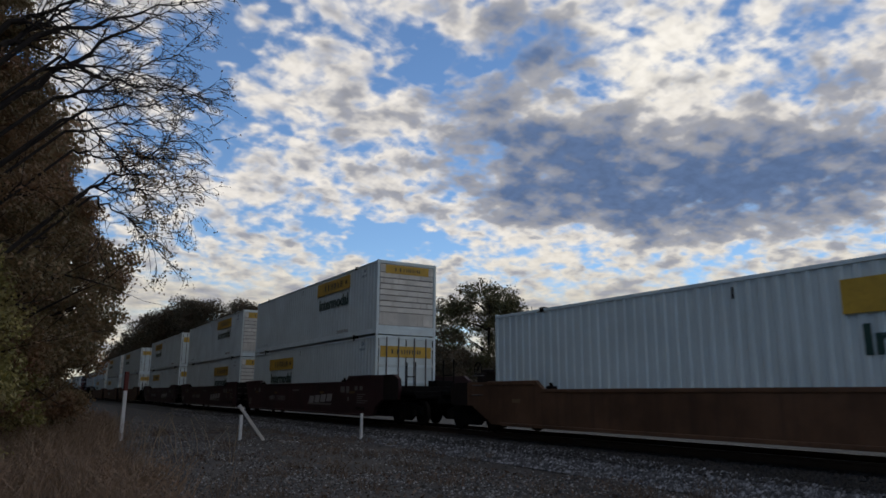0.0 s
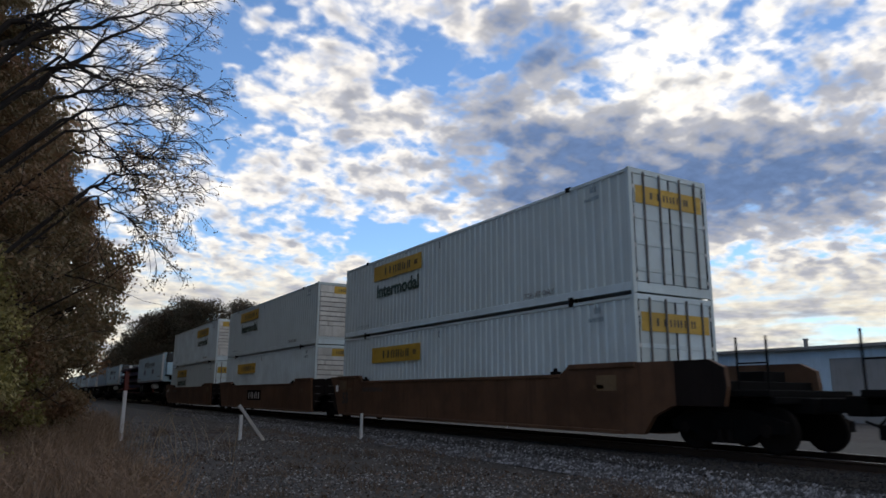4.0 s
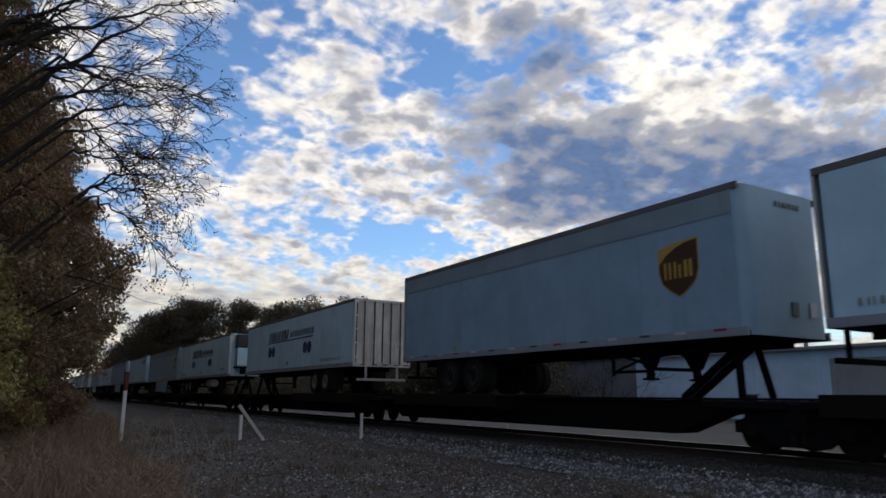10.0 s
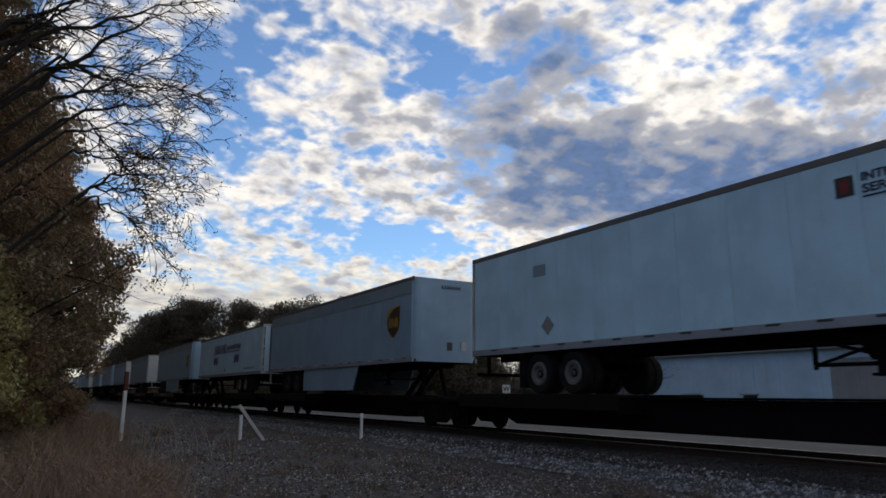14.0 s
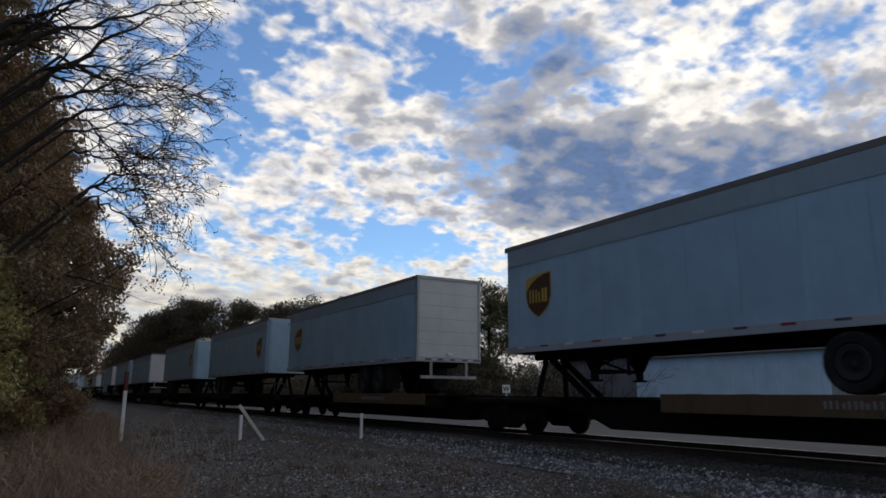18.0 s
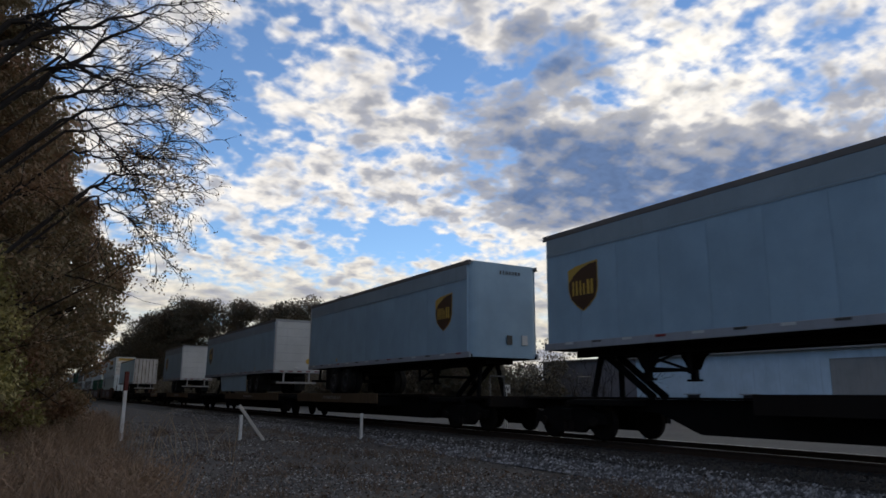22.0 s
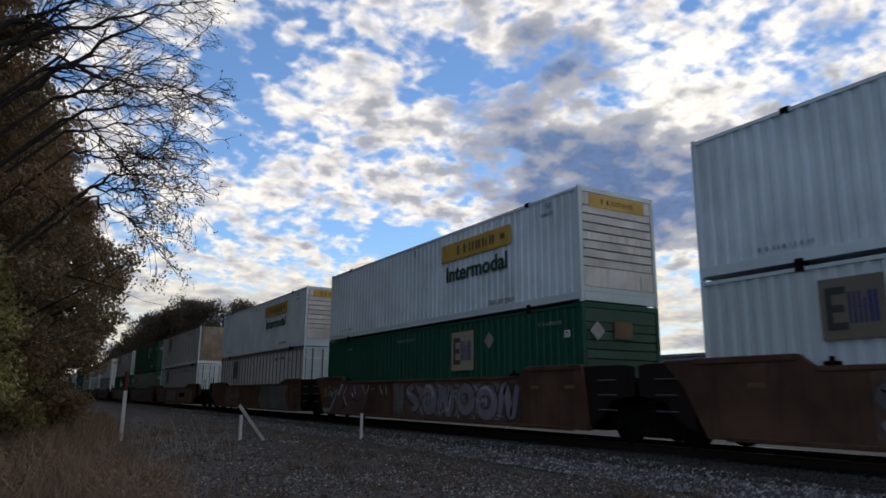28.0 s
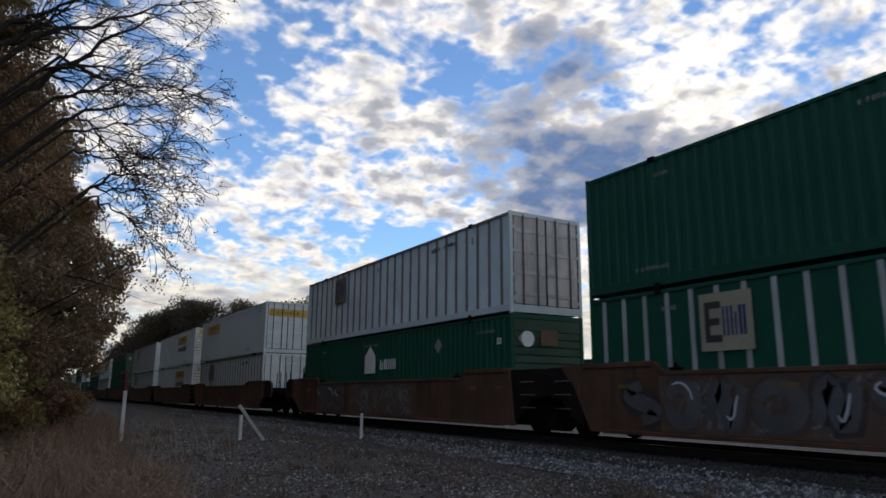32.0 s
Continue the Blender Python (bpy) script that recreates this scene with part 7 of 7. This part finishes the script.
leaves("hedge", rng, cs, rs, ns, 0.11, LEAF_FAR, None, "tangled dark hedge behind the railway")

# tangled growth filling the ground below the trees
rng = np.random.default_rng(57)
cs, rs, ns = [], [], []
for k in range(330):
    u = rng.uniform()
    top = 1.2 + 5.6 * math.sin(math.pi * min(1.0, 0.22 + 0.78 * u)) ** 0.7
    cs.append((31.0 + 14.5 * u + rng.normal() * 0.9, 80.0 - 23.0 * u + rng.normal() * 1.5, rng.uniform(-0.2, 1.0) * top))
    rs.append((1.3, 1.3, 1.0))
    ns.append(210)
leaves("thicket", rng, cs, rs, ns, 0.12, LEAF_FAR, None, "brown tangled thicket below the trees")
F_LABEL = "broad tree with thinning green leaves behind the track"
B_LABEL = "rounded dark bush-like tree behind the track"
for x, y, h, r, m, seed, ln, lb in ((39.8, 58.0, 13.2, 3.3, LEAF_FIELD, 31, 34000, F_LABEL), (36.5, 66.0, 9.4, 3.6, LEAF_FAR, 32, 26000, B_LABEL), (33.4, 73.0, 7.2, 3.2, LEAF_FAR, 33, 22000, B_LABEL),
                                    (43.8, 55.0, 6.0, 2.2, LEAF_FAR, 34, 2200, "thin half-bare tree behind the track"), (41.5, 51.5, 4.4, 2.0, LEAF_FAR, 35, 1400, "thin half-bare tree behind the track"), (37.0, 55.5, 3.4, 2.2, LEAF_FAR, 36, 5000, "low dark shrub behind the track"),
                                    (39.2, 51.5, 3.0, 1.8, LEAF_FAR, 37, 1600, "thin half-bare tree behind the track"), (34.6, 60.0, 5.4, 2.8, LEAF_FAR, 38, 20000, "low dark shrub behind the track")):
    tree("field_tree", lb, x, y, h, r, 170, ln, 0.11, m, seed, low=0.10, limbs=24, depth=2, group="trees behind the track", fat=0.30)


def bare_bush(x, y, h, seed):
    t = tagged(new("bare_bush"), "bare many-stemmed bush before the warehouse", "bush")
    t.location = (x, y, GZ - 0.05)
    w = Wood(seed)
    for k in range(9):
        a = k * 0.7 + w.r.uniform(-0.2, 0.2)
        q = 0.25 + 0.8 * (k % 3) / 2
        w.branch(Vector((0.1 * math.cos(a), 0.1 * math.sin(a), 0)), Vector((q * math.cos(a), q * math.sin(a), 1)), h * w.r.uniform(0.5, 0.72), 0.05, 2, 0.0, 0.7, 4, 5, 0.014)
    w.mesh("trunk", t)
    rng = np.random.default_rng(seed)
    tips = [tuple(p) for p in w.tips]
    pick = [tips[i] for i in rng.choice(len(tips), min(len(tips), 160), replace=False)]
    leaves("crown", rng, pick, [(0.35, 0.35, 0.3)] * len(pick), [2] * len(pick), 0.055, LEAF_FAR, t)


bare_bush(37.4, 39.2, 4.9, 41)
bare_bush(41.2, 46.5, 3.6, 42)


# ---- building behind the track ----
def warehouse():
    x0, y0, y1, h = 45.0, 2.0, 43.5, 4.75
    b = tagged(new("warehouse"), "long pale blue metal warehouse with a low roof", "building")
    b.location = (x0, 0, GZ)
    for row in ((0, 0.2, y0, 23.0, 0, h), (0, 0.2, 26.6, y1, 0, h), (0, 0.2, 23.0, 26.6, 4.05, h), (0.2, 25, y1 - 0.2, y1, 0, h), (0.2, 25, y0, y0 + 0.2, 0, h)):
        part("wall", boxes(row), WALL_BLUE, b)
    sheet = shared("siding_seam", lambda: boxes((-0.012, 0.0, -0.02, 0.02, 0.05, h - 0.02)), WALL_BLUE)
    for k in range(33):
        if not 22.7 < 10.2 + k < 26.9:
            part("siding_seam", sheet, WALL_BLUE, b, at=pose(0, 10.2 + k, 0))
    part("gutter", boxes((-0.42, -0.30, y0 - 0.4, y1 + 0.4, h - 0.08, h + 0.05), bevel=0.02), ROOF, b)
    part("door", boxes((0.06, 0.14, 23.0, 26.6, 0, 4.05)), DOOR_GREY, b, "grey sliding door")
    part("roof", extrude_yz(bmesh.new(), [(y0 - 0.4, h), (y1 + 0.4, h), (y1 + 0.4, h + 0.14), (y0 - 0.4, h + 0.14)], -0.35, 26.0), ROOF, b)
    part("chimney", tubes(((2.0, 29.3, h), (2.0, 29.3, h + 0.75), 0.14), ((2.0, 29.3, h + 0.75), (2.0, 29.3, h + 0.85), 0.2), seg=12), ROOF, b)
    for y in (32.6, 37.6):
        w = part("window", boxes((-0.03, 0.02, y - 0.55, y + 0.55, 0.9, 1.7)), GLASSY, b, "small dark window")
        part("hood", boxes((-0.3, 0.0, y - 0.7, y + 0.7, 1.72, 1.78)), ROOF, w)
    return b


warehouse()
shed = tagged(new("shed"), "weathered grey shed with a shallow roof beside the warehouse", "building")
shed.location = (46.5, 0, GZ)
for row in ((0, 0.2, 43.9, 58.0, 0, 4.9), (0.2, 14, 57.8, 58.0, 0, 4.9), (0.2, 14, 43.9, 44.1, 0, 4.9)):
    part("wall", boxes(row), WALL_GREY, shed)
part("roof", boxes((-0.3, 14.4, 43.7, 58.3, 4.9, 5.02)), ROOF, shed)


def marker_post(x, y, h, w, label, lean=0.0, top=None):
    p = tagged(new("marker_post"), label, "post", "posts beside the track")
    p.matrix_basis = pose(x, y, GZ - 0.06, 0, lean, 20)
    part("post", boxes((-w, w, -w * 0.5, w * 0.5, 0, h), bevel=0.008), POST, p)
    return p


marker_post(10.0, 22.24, 0.95, 0.05, "short white marker post")
marker_post(6.36, 23.84, 0.88, 0.055, "white marker post with a broken board against it")
p3 = marker_post(2.92, 25.36, 1.70, 0.06, "tall white marker post with a red tip")
part("tip", boxes((-0.065, 0.065, -0.035, 0.035, 1.64, 2.26), bevel=0.008), DIM_RED, p3, "dull dark red tip of the post")
board = tagged(part("fallen_board", boxes((-0.055, 0.055, -0.02, 0.02, 0, 1.62), bevel=0.006), BOARD), "pale broken board leaning on a post", "board")
board.matrix_basis = pose(6.98, 23.05, GZ - 0.05, 0, -42, 20)

stick = tagged(part("fallen_stick", boxes((-0.40, 0.40, -0.03, 0.03, 0, 0.03), bevel=0.006), POST), "pale broken stick lying on the gravel", "stick")
stick.matrix_basis = pose(7.46, 22.2, GZ + 0.02, 0, 0, -54)

sign = tagged(new("whistle_sign"), "small white square board with a black letter on a post", "sign")
sign.location = (16.0, 22.2, GZ)
part("post", tubes(((0, 0, -0.1), (0, 0, 1.9), 0.03)), ALU, sign)
bd = part("board", boxes((-0.15, 0.15, -0.05, -0.03, 1.62, 1.92), bevel=0.004), REFLECT, sign)
lettering("letter", "W", 0.18, INK, bd, (0, -0.052, 1.77), FRONT)
sign.rotation_euler = (0, 0, radians(-35))

# dry weeds on the verge
def blades(name, rng, bx, by, hgt, thin, bend, mat, label):
    """Bent tapering grass blades in three pieces."""
    n = len(bx)
    ang = rng.uniform(0, 6.283, n)
    ln = rng.normal(size=(n, 2)) * bend
    b0 = np.stack([bx, by, np.full(n, GZ - 0.04)], -1)
    wv = np.stack([np.cos(ang), np.sin(ang), np.zeros(n)], -1) * rng.uniform(thin * 0.5, thin * 1.3, (n, 1))
    lean = np.stack([ln[:, 0] * hgt, ln[:, 1] * hgt, np.zeros(n)], -1)
    up = np.stack([np.zeros(n), np.zeros(n), hgt], -1)
    m1, m2, tip = b0 + up * 0.45 + lean * 0.2, b0 + up * 0.82 + lean * 0.6, b0 + up * (1.0 - 0.15 * np.abs(ln).sum(1, keepdims=True)) + lean * 1.1
    v = np.stack([b0 - wv, b0 + wv, m1 + wv * .8, m1 - wv * .8, m2 + wv * .5, m2 - wv * .5, tip], 1)
    faces = [q for i in range(n) for q in ((7 * i, 7 * i + 1, 7 * i + 2, 7 * i + 3), (7 * i + 3, 7 * i + 2, 7 * i + 4, 7 * i + 5), (7 * i + 5, 7 * i + 4, 7 * i + 6))]
    return scatter_mesh(name, v, faces, mat, label, "grass")


rng = np.random.default_rng(9)
cx, cy = rng.uniform(-6.0, 4.4, 900), 8.5 + 36 * rng.uniform(0, 1, 900) ** 1.3
keep = cx < 0.55 + 0.07 * cy + rng.normal(size=900) * 0.5
cx, cy = cx[keep], cy[keep]
tall = rng.uniform(0.30, 0.85, len(cx))
n = 70000
pick = rng.integers(len(cx), size=n)
spreadx, spready = rng.normal(size=n) * 0.32, rng.normal(size=n) * 0.32
blades("dry_weeds", rng, cx[pick] + spreadx, cy[pick] + spready, tall[pick] * rng.uniform(0.3, 1.2, n), 0.0055, 0.6, DRY, "tall dry brown weeds on the verge")
n = 260
sx = rng.uniform(-2.0, 4.2, n)
sy = rng.uniform(13.0, 27.0, n)
keep = (sx < 1.4 + 0.09 * sy) & (rng.uniform(size=n) < 0.75)
blades("weed_stalks", rng, sx[keep], sy[keep], rng.uniform(0.9, 1.45, n)[keep], 0.005, 0.45, DRY_PALE, "tall pale weed stalks bending over the verge")
n = 24
blades("weed_stalks", rng, rng.uniform(2.7, 4.3, n), rng.uniform(15.0, 19.5, n), rng.uniform(0.9, 1.45, n), 0.006, 0.55, DRY_PALE, "sparse pale stalks arching over the gravel edge")
ws, wr, wn = [], [], []
for k in range(720):
    i = int(rng.integers(len(cx)))
    ws.append((cx[i], cy[i], GZ + tall[i] * rng.uniform(0.2, 0.8)))
    q = rng.uniform(0.5, 1.3)
    wr.append((0.26 * q, 0.26 * q, 0.24 * q))
    wn.append(int(85 * q * q) + 8)
leaves("weed_leaves", rng, ws, wr, wn, 0.026, WITHER, None, "withered brown weed leaves among the grass")
n = 5200
tx, ty = rng.uniform(1.5, 10.0, 130), 7.0 + 24 * rng.uniform(0, 1, 130) ** 1.4
pick = rng.integers(130, size=n)
blades("grass_tufts", rng, tx[pick] + rng.normal(size=n) * 0.13, ty[pick] + rng.normal(size=n) * 0.13, rng.uniform(0.08, 0.30, n), 0.007, 0.6, TUFT, "low brown grass tufts in the gravel")


# fallen leaves over the gravel
n = 7000
gx, gy = rng.uniform(0.0, 10.0, 90), 5.5 + 26 * rng.uniform(0, 1, 90) ** 1.5
pick = rng.integers(90, size=n)
fx, fy = gx[pick] + rng.normal(size=n) * 0.55, gy[pick] + rng.normal(size=n) * 0.7
u = rng.uniform(0, 6.283, n)
k = rng.uniform(0.018, 0.045, n)
fz = np.array([ground_height(a, b) for a, b in zip(fx, fy)]) + 0.025
d1 = np.stack([np.cos(u) * k, np.sin(u) * k, rng.normal(size=n) * 0.012], -1)
d2 = np.stack([-np.sin(u) * k * .6, np.cos(u) * k * .6, rng.normal(size=n) * 0.012], -1)
c0 = np.stack([fx, fy, fz], -1)
scatter_mesh("fallen_leaves", np.stack([c0 - d1, c0 + d2, c0 + d1, c0 - d2], 1), [(4 * i, 4 * i + 1, 4 * i + 2, 4 * i + 3) for i in range(n)], LITTER, "brown fallen leaves scattered over the gravel", "leaves")


def motions():
    """The train runs by at a steady pace; the clouds drift slowly."""
    for ob, s, z, turn, x in TRAIN:
        walk(ob, [(t, pose(x, run(s, t), z, 0, 0, turn)) for t in range(0, 33, 2)])
    walk(CLOUDS, [(0.0, pose(-20.3, -4.4, 0)), (32.0, pose(20.3, 4.4, 0))])


motions()
